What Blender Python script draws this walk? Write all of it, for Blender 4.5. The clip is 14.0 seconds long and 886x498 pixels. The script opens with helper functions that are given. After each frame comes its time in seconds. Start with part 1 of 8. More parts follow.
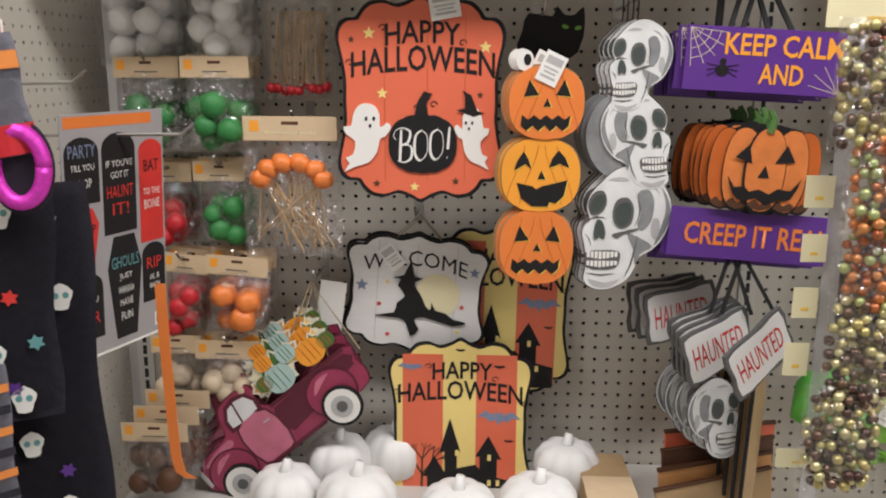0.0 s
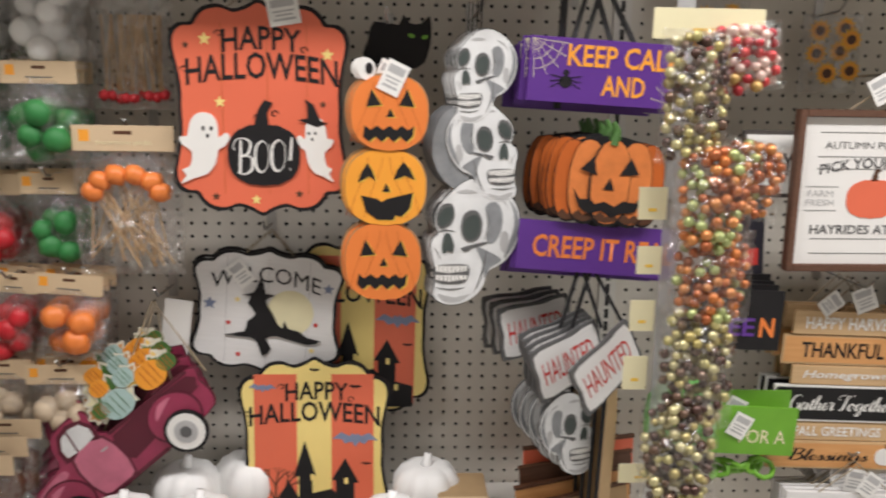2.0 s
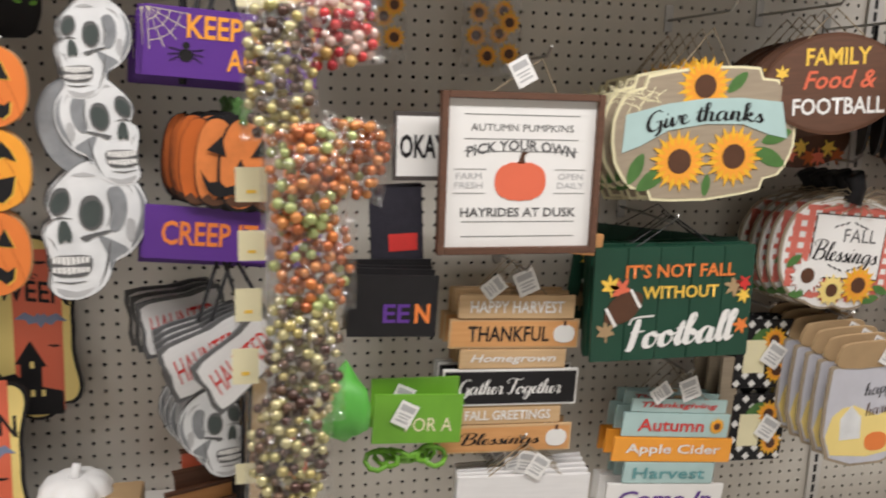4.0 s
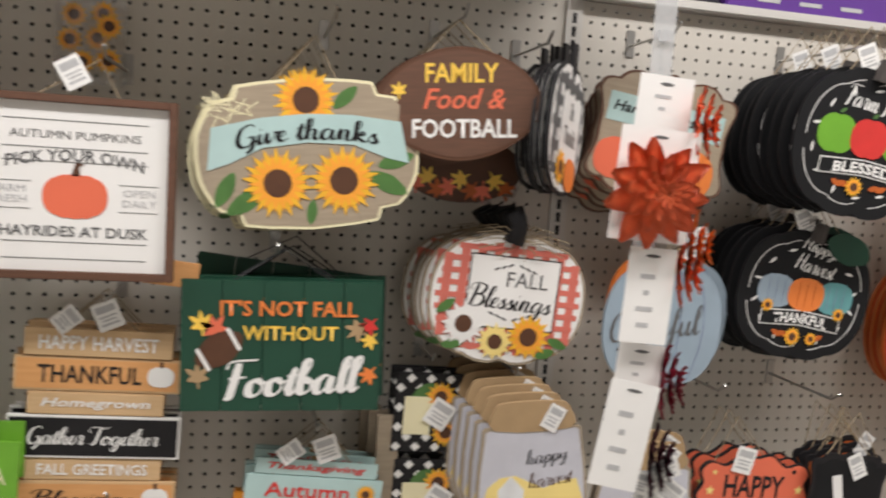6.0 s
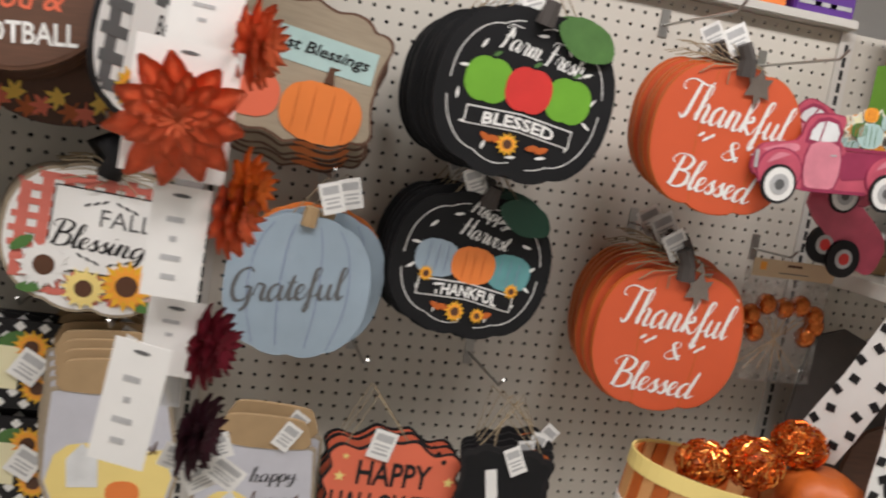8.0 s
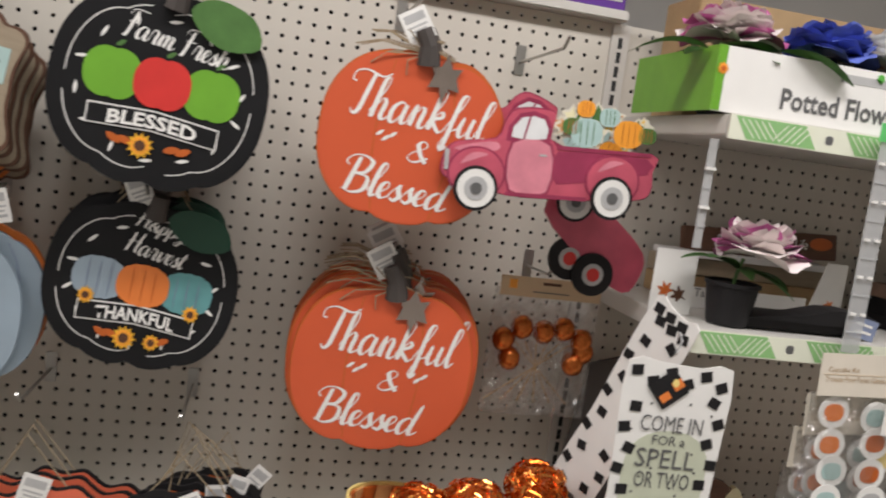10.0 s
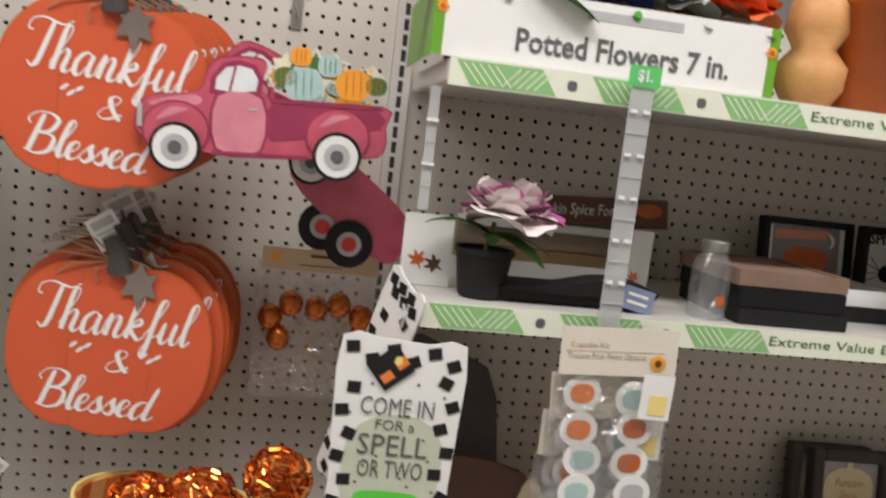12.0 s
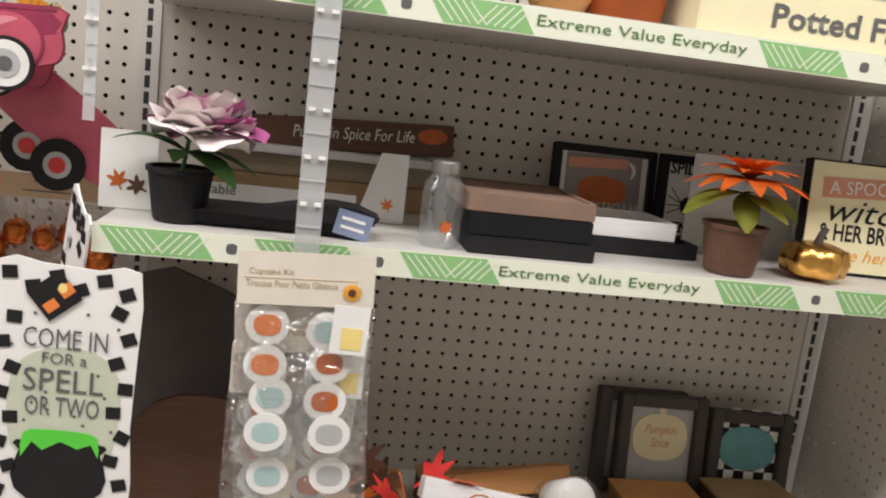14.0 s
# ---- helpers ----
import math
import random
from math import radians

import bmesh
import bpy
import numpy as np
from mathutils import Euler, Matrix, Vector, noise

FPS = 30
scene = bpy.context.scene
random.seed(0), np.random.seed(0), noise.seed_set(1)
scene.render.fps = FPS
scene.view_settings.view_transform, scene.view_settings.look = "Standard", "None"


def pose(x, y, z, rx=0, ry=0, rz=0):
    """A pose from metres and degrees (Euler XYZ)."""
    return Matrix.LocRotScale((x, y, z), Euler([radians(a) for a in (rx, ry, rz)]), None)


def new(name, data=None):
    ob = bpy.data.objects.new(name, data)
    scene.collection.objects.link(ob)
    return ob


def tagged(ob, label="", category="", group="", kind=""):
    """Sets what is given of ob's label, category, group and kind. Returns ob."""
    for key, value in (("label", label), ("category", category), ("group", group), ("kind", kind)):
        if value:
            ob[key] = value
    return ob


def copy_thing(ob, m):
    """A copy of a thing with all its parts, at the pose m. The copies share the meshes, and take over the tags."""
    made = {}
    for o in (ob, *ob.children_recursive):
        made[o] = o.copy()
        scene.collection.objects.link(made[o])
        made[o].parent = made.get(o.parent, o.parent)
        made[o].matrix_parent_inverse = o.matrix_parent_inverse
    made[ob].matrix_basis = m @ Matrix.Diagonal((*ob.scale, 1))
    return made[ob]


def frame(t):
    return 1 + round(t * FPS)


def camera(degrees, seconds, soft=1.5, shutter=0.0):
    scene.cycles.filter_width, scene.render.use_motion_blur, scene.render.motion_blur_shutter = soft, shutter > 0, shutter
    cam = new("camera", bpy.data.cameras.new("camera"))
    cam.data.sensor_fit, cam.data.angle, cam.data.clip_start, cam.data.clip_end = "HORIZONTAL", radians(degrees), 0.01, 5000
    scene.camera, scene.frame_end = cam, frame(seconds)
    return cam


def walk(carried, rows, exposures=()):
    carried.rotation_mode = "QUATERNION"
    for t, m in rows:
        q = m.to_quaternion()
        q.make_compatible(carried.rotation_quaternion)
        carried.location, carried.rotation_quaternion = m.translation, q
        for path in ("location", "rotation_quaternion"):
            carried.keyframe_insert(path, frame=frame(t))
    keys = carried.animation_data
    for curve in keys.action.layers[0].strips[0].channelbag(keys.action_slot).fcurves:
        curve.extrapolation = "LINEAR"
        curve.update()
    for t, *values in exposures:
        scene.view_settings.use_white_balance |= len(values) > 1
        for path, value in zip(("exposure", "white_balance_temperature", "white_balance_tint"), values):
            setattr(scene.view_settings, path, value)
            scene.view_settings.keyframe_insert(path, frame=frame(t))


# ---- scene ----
cam = camera(56.0, 14.0, soft=2.0, shutter=0.5)
METRES, EYE, TILT, LEAN, TURN = 3.3, 1.5, -12.5, -0.23, 2.6
ROWS = [
    (0.0, 0.0, 0.0, 0.0, 0.0, 0.0, -0.0),
    (0.5, -0.0008, 0.0055, -0.0081, -0.48, 0.94, -0.78),
    (1.0, 0.0038, 0.0067, -0.0069, -1.12, 1.13, -0.47),
    (1.5, 0.0187, 0.0096, -0.0028, -2.76, 1.39, 0.12),
    (2.0, 0.0378, 0.0125, -0.0007, -5.46, 1.07, 0.5),
    (2.5, 0.0642, 0.0136, -0.0028, -8.18, 0.96, 1.57),
    (3.0, 0.091, 0.0101, -0.0029, -10.98, 0.93, 2.66),
    (3.5, 0.1078, 0.017, -0.0022, -15.71, -0.14, 2.34),
    (6.0, 0.3543, 0.0139, -0.0266, -15.67, 5.42, -0.38),
    (6.5, 0.4015, 0.0179, -0.0258, -16.88, 5.0, -1.59),
    (7.0, 0.452, 0.0142, -0.0249, -16.45, 4.87, -2.0),
    (7.5, 0.4953, 0.0151, -0.0276, -16.56, 4.46, -2.74),
    (8.0, 0.5443, 0.0183, -0.0242, -17.14, 3.41, -4.85),
    (10.5, 0.7452, 0.0241, -0.014, -15.36, 5.65, -4.19),
    (11.0, 0.7791, 0.0263, -0.0117, -15.72, 5.12, -3.91),
    (11.5, 0.8199, 0.0208, -0.0077, -14.21, 5.54, -3.62),
    (12.0, 0.8503, 0.0249, -0.0132, -12.63, 4.69, -3.82),
    (12.5, 0.8812, 0.035, -0.0208, -12.55, 3.03, -3.75),
    (13.0, 0.9204, 0.0453, -0.0226, -15.27, 3.21, -2.46),
    (13.5, 0.9441, 0.0431, -0.0216, -15.14, 3.1, -3.39),
    (14.0, 0.9709, 0.031, -0.0166, -12.38, 1.73, -4.11),
]
walk(cam, [(t, pose(0, 0, EYE, TILT, LEAN, TURN) @ pose(METRES * x, METRES * y, METRES * z, 90 + pitch, roll, yaw)) for t, x, y, z, yaw, pitch, roll in ROWS],
     [(0.0, -0.06), (3.0, 0.06), (6.5, 0.0), (8.0, -0.12), (11.0, -0.25), (12.0, -0.22), (12.6, -0.08), (14.0, 0.05)])

# ---- light: an indoor shop, lit by ceiling strip lamps ----
WALL = 1.62          # face of the pegboards
world = bpy.data.worlds.new("world")
scene.world = world
world.use_nodes = True
world.node_tree.nodes["Background"].inputs[0].default_value = (0.9, 0.93, 1.0, 1)
world.node_tree.nodes["Background"].inputs[1].default_value = 0.07
LAMPS = [(-0.9, 0.38), (0.9, 0.38), (2.7, 0.38), (4.5, 0.38)]
for lx, ly in LAMPS:
    d = bpy.data.lights.new("strip_lamp_light", "AREA")
    d.shape, d.size, d.size_y, d.energy, d.color = "RECTANGLE", 1.3, 0.26, 36, (1.0, 0.96, 0.95)
    o = new("strip_lamp_light", d)
    o.matrix_world = pose(lx, ly, 2.93)


# ---- materials ----
def mat(name, col, rough=0.5, metal=0.0, var=0.12, scale=30.0, bump=0.05, fine=300.0, spec=0.5, island=None, coat=0.0, single=False):
    m = bpy.data.materials.new(name)
    m.use_nodes = True
    nt = m.node_tree
    b = nt.nodes["Principled BSDF"]
    b.inputs["Roughness"].default_value, b.inputs["Metallic"].default_value = rough, metal
    b.inputs["Specular IOR Level"].default_value = spec
    b.inputs["Coat Weight"].default_value = coat
    tc = nt.nodes.new("ShaderNodeTexCoord")
    n1, n2 = nt.nodes.new("ShaderNodeTexNoise"), nt.nodes.new("ShaderNodeTexNoise")
    n1.inputs["Scale"].default_value, n2.inputs["Scale"].default_value = scale, fine
    n1.inputs["Detail"].default_value = 5
    for n in (n1, n2):
        nt.links.new(tc.outputs["Object"], n.inputs["Vector"])
    mix = nt.nodes.new("ShaderNodeMix")
    mix.data_type = "RGBA"
    mix.inputs[6].default_value = (*[c * (1 - var) for c in col], 1)
    mix.inputs[7].default_value = (*[min(1, c * (1 + var)) for c in col], 1)
    nt.links.new(n1.outputs[0], mix.inputs[0])
    out = mix.outputs[2]
    if island:
        g = nt.nodes.new("ShaderNodeObjectInfo" if single else "ShaderNodeNewGeometry")
        r = nt.nodes.new("ShaderNodeValToRGB")
        r.color_ramp.interpolation = "CONSTANT"
        while len(r.color_ramp.elements) < len(island):
            r.color_ramp.elements.new(0.5)
        for i, c in enumerate(island):
            r.color_ramp.elements[i].position = i / len(island)
            r.color_ramp.elements[i].color = (*c, 1)
        nt.links.new(g.outputs["Random" if single else "Random Per Island"], r.inputs[0])
        out = r.outputs[0]
    nt.links.new(out, b.inputs["Base Color"])
    if bump:
        bp = nt.nodes.new("ShaderNodeBump")
        bp.inputs["Strength"].default_value, bp.inputs["Distance"].default_value = bump, 0.002
        nt.links.new(n2.outputs[0], bp.inputs["Height"])
        nt.links.new(bp.outputs[0], b.inputs["Normal"])
    return m


def wood(name, a, b2, rough=0.6, sx=6.0):
    m = mat(name, a, rough)
    nt = m.node_tree
    mix = [n for n in nt.nodes if n.type == "MIX"][0]
    mix.inputs[6].default_value, mix.inputs[7].default_value = (*a, 1), (*b2, 1)
    mp = nt.nodes.new("ShaderNodeMapping")
    mp.inputs["Scale"].default_value = (sx, 60, 60)
    tc = [n for n in nt.nodes if n.type == "TEX_COORD"][0]
    nt.links.new(tc.outputs["Object"], mp.inputs[0])
    n1 = [n for n in nt.nodes if n.type == "TEX_NOISE"][0]
    n1.inputs["Scale"].default_value = 3
    nt.links.new(mp.outputs[0], n1.inputs["Vector"])
    return m


def film(name, tint=(1, 1, 1), gloss=0.16, wrinkle=1.0, milk=0.0):
    m = bpy.data.materials.new(name)
    m.use_nodes = True
    nt = m.node_tree
    nt.nodes.clear()
    o = nt.nodes.new("ShaderNodeOutputMaterial")
    t, g, mx = nt.nodes.new("ShaderNodeBsdfTransparent"), nt.nodes.new("ShaderNodeBsdfGlossy"), nt.nodes.new("ShaderNodeMixShader")
    t.inputs[0].default_value = (*tint, 1)
    g.inputs["Roughness"].default_value = 0.10
    mx.inputs[0].default_value = gloss
    n = nt.nodes.new("ShaderNodeTexNoise")
    n.inputs["Scale"].default_value, n.inputs["Detail"].default_value = 38, 3
    bp = nt.nodes.new("ShaderNodeBump")
    bp.inputs["Strength"].default_value, bp.inputs["Distance"].default_value = wrinkle, 0.03
    tc = nt.nodes.new("ShaderNodeTexCoord")
    nt.links.new(tc.outputs["Object"], n.inputs["Vector"])
    nt.links.new(n.outputs[0], bp.inputs["Height"])
    nt.links.new(bp.outputs[0], g.inputs["Normal"])
    df, mk = nt.nodes.new("ShaderNodeBsdfDiffuse"), nt.nodes.new("ShaderNodeMixShader")
    df.inputs[0].default_value, mk.inputs[0].default_value = (0.8, 0.8, 0.8, 1), milk
    nt.links.new(t.outputs[0], mk.inputs[1])
    nt.links.new(df.outputs[0], mk.inputs[2])
    nt.links.new(mk.outputs[0], mx.inputs[1])
    nt.links.new(g.outputs[0], mx.inputs[2])
    nt.links.new(mx.outputs[0], o.inputs[0])
    return m


PEG = mat("painted_hardboard", (0.60, 0.565, 0.50), 0.45, var=0.05, scale=6, bump=0.03)
METAL = mat("enamelled_steel", (0.62, 0.60, 0.56), 0.35, 0.1, var=0.05, scale=8)
STEEL = mat("zinc_wire", (0.42, 0.41, 0.39), 0.35, 0.9, var=0.1)
# near-black colour standing in for shade inside gaps and slots
DARKV = mat("void_shade", (0.03, 0.03, 0.03), 0.9)
FLOOR = mat("vinyl_floor", (0.5, 0.48, 0.44), 0.3, var=0.15, scale=4)
CEIL = mat("ceiling_board", (0.75, 0.75, 0.73), 0.9, var=0.06, scale=20)
PLASTER = mat("painted_plaster", (0.55, 0.53, 0.5), 0.8, var=0.06, scale=3)
LIPW = mat("pale_green_white_strip", (0.78, 0.80, 0.66), 0.4, var=0.03)
CARD = mat("kraft_card", (0.62, 0.47, 0.30), 0.7, var=0.08)
WHITE = mat("white_print", (0.80, 0.79, 0.76), 0.5, var=0.04, scale=15)
PAPER = mat("paper_white", (0.82, 0.81, 0.78), 0.6, var=0.05, scale=25)
GREYINK = mat("grey_ink", (0.11, 0.11, 0.11), 0.6)
LTGREY = mat("light_grey_print", (0.45, 0.45, 0.45), 0.55, var=0.2, scale=40)
BLACK = mat("black_print", (0.014, 0.013, 0.014), 0.6, var=0.3, spec=0.25)
CHALK = mat("chalkboard_black", (0.010, 0.010, 0.011), 0.6, var=0.4, scale=12, spec=0.2)
ORANGE = mat("orange_print", (0.78, 0.215, 0.045), 0.42, var=0.10, scale=14)
ORRED = mat("coral_orange_board", (0.74, 0.155, 0.08), 0.42, var=0.10, scale=10)
THORANGE = mat("orange_painted_board", (0.62, 0.10, 0.035), 0.45, var=0.1, scale=12)
YELORG = mat("yellow_orange_print", (0.88, 0.36, 0.04), 0.42, var=0.12, scale=14)
DKORANGE = mat("burnt_orange", (0.50, 0.11, 0.015), 0.5, var=0.25, scale=25)
YELLOW = mat("yellow_print", (0.85, 0.55, 0.08), 0.45, var=0.12, scale=20)
PALEYEL = mat("pale_yellow_print", (0.86, 0.68, 0.24), 0.45, var=0.08, scale=15)
PALETAG = mat("pale_yellow_card", (0.80, 0.74, 0.48), 0.55, var=0.06)
PURPLE = mat("purple_board", (0.105, 0.03, 0.25), 0.42, var=0.15, scale=12)
GREEN = mat("green_print", (0.10, 0.42, 0.06), 0.45, var=0.15)
LIME = mat("lime_green", (0.15, 0.38, 0.03), 0.42, var=0.15)
DKGREEN = mat("dark_green_board", (0.008, 0.055, 0.03), 0.5, var=0.25, scale=8)
LEAFG = mat("leaf_green", (0.07, 0.17, 0.04), 0.5, var=0.35, scale=40)
SIGNGRN = mat("bright_green_label", (0.12, 0.55, 0.16), 0.4)
LIPGRN = mat("label_leaf_green", (0.26, 0.50, 0.20), 0.4, var=0.15)
RED = mat("red_print", (0.62, 0.035, 0.03), 0.45, var=0.2)
PINK = mat("pink_red_truck", (0.52, 0.09, 0.14), 0.35, var=0.35, scale=25)
MAROON = mat("maroon_truck", (0.30, 0.035, 0.085), 0.35, var=0.35, scale=25)
CREAMP = mat("cream_print", (0.74, 0.70, 0.58), 0.5, var=0.15, scale=40)
TRUCKL = mat("pale_pink_print", (0.66, 0.23, 0.29), 0.4, var=0.3, scale=30)
TRUCKM = mat("rose_print", (0.55, 0.16, 0.24), 0.4, var=0.35, scale=30)
DKMAROON = mat("dark_maroon", (0.10, 0.01, 0.025), 0.5)
MAGENTA = mat("magenta_sequins", (0.75, 0.05, 0.55), 0.25, 0.4, var=0.4, scale=160, bump=0.6, fine=500)
BLUE = mat("dusty_blue_board", (0.30, 0.38, 0.45), 0.5, var=0.08)
TEAL = mat("teal_print", (0.12, 0.32, 0.33), 0.5, var=0.3)
PALETEAL = mat("pale_teal_ribbon", (0.42, 0.58, 0.56), 0.5, var=0.1)
BATBLUE = mat("slate_blue", (0.20, 0.24, 0.36), 0.5, var=0.2)
BROWN = mat("brown_print", (0.09, 0.035, 0.015), 0.55, var=0.3, scale=40)
MDF = mat("raw_board_edge", (0.40, 0.27, 0.14), 0.8, var=0.15)
DKMDF = mat("dark_board", (0.06, 0.05, 0.045), 0.7, var=0.2)
WOODL = wood("light_wood", (0.52, 0.33, 0.16), (0.66, 0.46, 0.26))
WOODO = wood("orange_wood", (0.58, 0.27, 0.09), (0.72, 0.38, 0.15))
WOODD = wood("dark_stained_wood", (0.07, 0.035, 0.02), (0.16, 0.07, 0.04))
WOODG = wood("greyed_wood", (0.26, 0.21, 0.15), (0.42, 0.34, 0.24))
WHITEW = wood("white_washed_plank", (0.70, 0.69, 0.68), (0.82, 0.81, 0.80))
BONE = mat("bone_print", (0.72, 0.73, 0.73), 0.5, var=0.22, scale=28)
CARVED = mat("carved_orange_print", (0.66, 0.20, 0.05), 0.5, var=0.3, scale=45)
BONESH = mat("bone_shadow", (0.24, 0.25, 0.26), 0.55, var=0.4, scale=45)
SOCKET = mat("socket_green_grey", (0.055, 0.07, 0.065), 0.6, var=0.3)
FOAMW = mat("white_foam", (0.84, 0.84, 0.83), 0.5, var=0.02, bump=0.1)
STRING = mat("jute_string", (0.32, 0.25, 0.16), 0.9, var=0.2)
RIBBON = mat("black_ribbon", (0.012, 0.012, 0.014), 0.5)
KNIT = mat("black_knit", (0.02, 0.018, 0.028), 0.9, var=0.4, scale=80, bump=0.5)
KNITO = mat("orange_knit", (0.75, 0.26, 0.06), 0.9, bump=0.5)
KNITG = mat("grey_knit", (0.22, 0.22, 0.26), 0.9, bump=0.5)
FILM = film("clear_film", (0.95, 0.95, 0.95), 0.17, 1.0, 0.0)
BEADFILM = film("thin_film", (1, 1, 1), 0.13, 0.9)
HOLDER = film("frosted_plastic", (0.9, 0.92, 0.93), 0.10, 0.06, 0.38)
GLASS = film("clear_jar_glass", (0.93, 0.95, 0.95), 0.12, 0.05, 0.08)
GOLD = mat("gold_leaf", (0.75, 0.42, 0.11), 0.22, 1.0, var=0.25, scale=60, bump=0.2)
BRONZE = mat("bronze_pearl", (0.55, 0.15, 0.03), 0.25, 0.75, var=0.3, scale=60)
TINSEL = mat("copper_tinsel", (0.75, 0.19, 0.03), 0.2, 0.85, island=[(0.85, 0.2, 0.03), (0.5, 0.09, 0.01), (0.95, 0.4, 0.1)])
PETALR = mat("red_orange_petal", (0.95, 0.17, 0.06), 0.45, var=0.3, scale=90, bump=0.3)
PETALO = mat("orange_petal", (0.85, 0.18, 0.02), 0.5, var=0.3, scale=60, bump=0.3)
PETALW = mat("white_pink_petal", (0.80, 0.72, 0.70), 0.6, var=0.1, scale=40)
PETALM = mat("magenta_petal", (0.52, 0.12, 0.33), 0.6, var=0.5, scale=40)
PETALB = mat("blue_petal", (0.12, 0.17, 0.55), 0.6, var=0.3, scale=40)
SUNY = mat("sunflower_yellow", (0.88, 0.45, 0.03), 0.5, var=0.25, scale=60)
GREYSHEET = mat("grey_sheet", (0.36, 0.35, 0.36), 0.4, var=0.05)
BEADG = mat("pearl_beads_dark", (0.5, 0.4, 0.2), 0.22, 0.55, island=[(0.55, 0.50, 0.22), (0.09, 0.05, 0.04), (0.48, 0.40, 0.16), (0.16, 0.10, 0.07), (0.60, 0.55, 0.30)], single=True)
BEADO = mat("pearl_beads_autumn", (0.5, 0.4, 0.2), 0.22, 0.45, island=[(0.60, 0.20, 0.06), (0.42, 0.48, 0.20), (0.42, 0.13, 0.05), (0.62, 0.26, 0.09)], single=True)
BEADR = mat("pearl_beads_red", (0.5, 0.1, 0.1), 0.22, 0.35, island=[(0.60, 0.06, 0.06), (0.75, 0.55, 0.48), (0.45, 0.04, 0.05), (0.55, 0.35, 0.12)], single=True)


# ---- builders ----
def part(name, bm, m, parent=None, label="", smooth=False):
    me = bpy.data.meshes.new(name)
    bm.normal_update()
    bm.to_mesh(me)
    bm.free()
    me.materials.append(m)
    if smooth:
        me.shade_smooth()
    o = new(name, me)
    if parent:
        o.parent = parent
    if label:
        tagged(o, label)
    return o


def thing(name, label, category, m=None, group="", kind=""):
    o = new(name)
    o.empty_display_size = 0.02
    if m is not None:
        o.matrix_basis = m
    return tagged(o, label, category, group, kind)


def slab(pts, t=0.004, y=0.0, bm=None):
    """A plate cut to an outline in x, z; its front at -y - t, its back at -y."""
    bm = bm or bmesh.new()
    f = [bm.verts.new((a, -y - t, b)) for a, b in pts]
    k = [bm.verts.new((a, -y, b)) for a, b in pts]
    n = len(pts)
    area = sum(pts[i][0] * pts[(i + 1) % n][1] - pts[(i + 1) % n][0] * pts[i][1] for i in range(n))
    faces = [f, k[::-1]] + [[f[i], k[i], k[(i + 1) % n], f[(i + 1) % n]] for i in range(n)]
    for q in faces:
        bm.faces.new(q if area > 0 else q[::-1])
    return bm


def box(x0, x1, y0, y1, z0, z1, bm=None, bevel=0.0):
    own = bm or bmesh.new()
    tmp = bmesh.new() if bevel else own
    v = [tmp.verts.new((x, y, z)) for x in (x0, x1) for y in (y0, y1) for z in (z0, z1)]
    for q in ((0, 1, 3, 2), (4, 6, 7, 5), (0, 4, 5, 1), (2, 3, 7, 6), (0, 2, 6, 4), (1, 5, 7, 3)):
        tmp.faces.new([v[i] for i in q])
    if bevel:
        bmesh.ops.bevel(tmp, geom=tmp.edges[:], offset=bevel, segments=2, affect="EDGES")
        me = bpy.data.meshes.new("t")
        tmp.to_mesh(me)
        tmp.free()
        own.from_mesh(me)
        bpy.data.meshes.remove(me)
    return own


def rect(w, h, x=0.0, z=0.0, a=0.0):
    c, s = math.cos(radians(a)), math.sin(radians(a))
    return [(x + c * p - s * q, z + s * p + c * q) for p, q in ((-w / 2, -h / 2), (w / 2, -h / 2), (w / 2, h / 2), (-w / 2, h / 2))]


def oval(w, h, x=0.0, z=0.0, n=28, power=2.0, a=0.0):
    out = []
    c, s = math.cos(radians(a)), math.sin(radians(a))
    for i in range(n):
        k = 2 * math.pi * i / n
        p = math.copysign(abs(math.cos(k)) ** (2 / power), math.cos(k)) * w / 2
        q = math.copysign(abs(math.sin(k)) ** (2 / power), math.sin(k)) * h / 2
        out.append((x + c * p - s * q, z + s * p + c * q))
    return out


def smoothed(pts, n=4):
    out, m = [], len(pts)
    for i in range(m):
        p0, p1, p2, p3 = (Vector(pts[(i + k) % m]) for k in (-1, 0, 1, 2))
        for j in range(n):
            u = j / n
            v = 0.5 * (2 * p1 + (p2 - p0) * u + (2 * p0 - 5 * p1 + 4 * p2 - p3) * u * u + (3 * p1 - p0 - 3 * p2 + p3) * u ** 3)
            out.append((v.x, v.y))
    return out


def mirrored(quad, w, h, both=True):
    """An outline from points of its upper right quarter, as parts of w and h, from the top middle to the right middle."""
    q = [(a * w, b * h) for a, b in quad]
    right = q + [(a, -b) for a, b in q[::-1] if b > 1e-6] if both else q
    return right + [(-a, b) for a, b in right[::-1] if a > 1e-6]


BRACKET = [(0, .5), (.06, .475), (.14, .455), (.22, .475), (.30, .465), (.35, .43), (.38, .395), (.44, .39), (.485, .36), (.5, .30), (.475, .2), (.458, .1), (.46, 0)]


def bracket(w, h):
    return smoothed(mirrored(BRACKET, w, h), 3)


def pumpkin(w, h, lobes=5, dent=0.05, x=0.0, z=0.0, n=72):
    out = []
    for i in range(n):
        k = 2 * math.pi * i / n
        p = math.copysign(abs(math.cos(k)) ** 0.82, math.cos(k))
        q = math.copysign(abs(math.sin(k)) ** 0.82, math.sin(k))
        r = 1 - dent * (1 - abs(math.sin(lobes * math.pi * (p + 1) / 2)) ** 0.6) * abs(q)
        out.append((x + p * w / 2 * (1 - dent * 0.3), z + q * h / 2 * r))
    return out


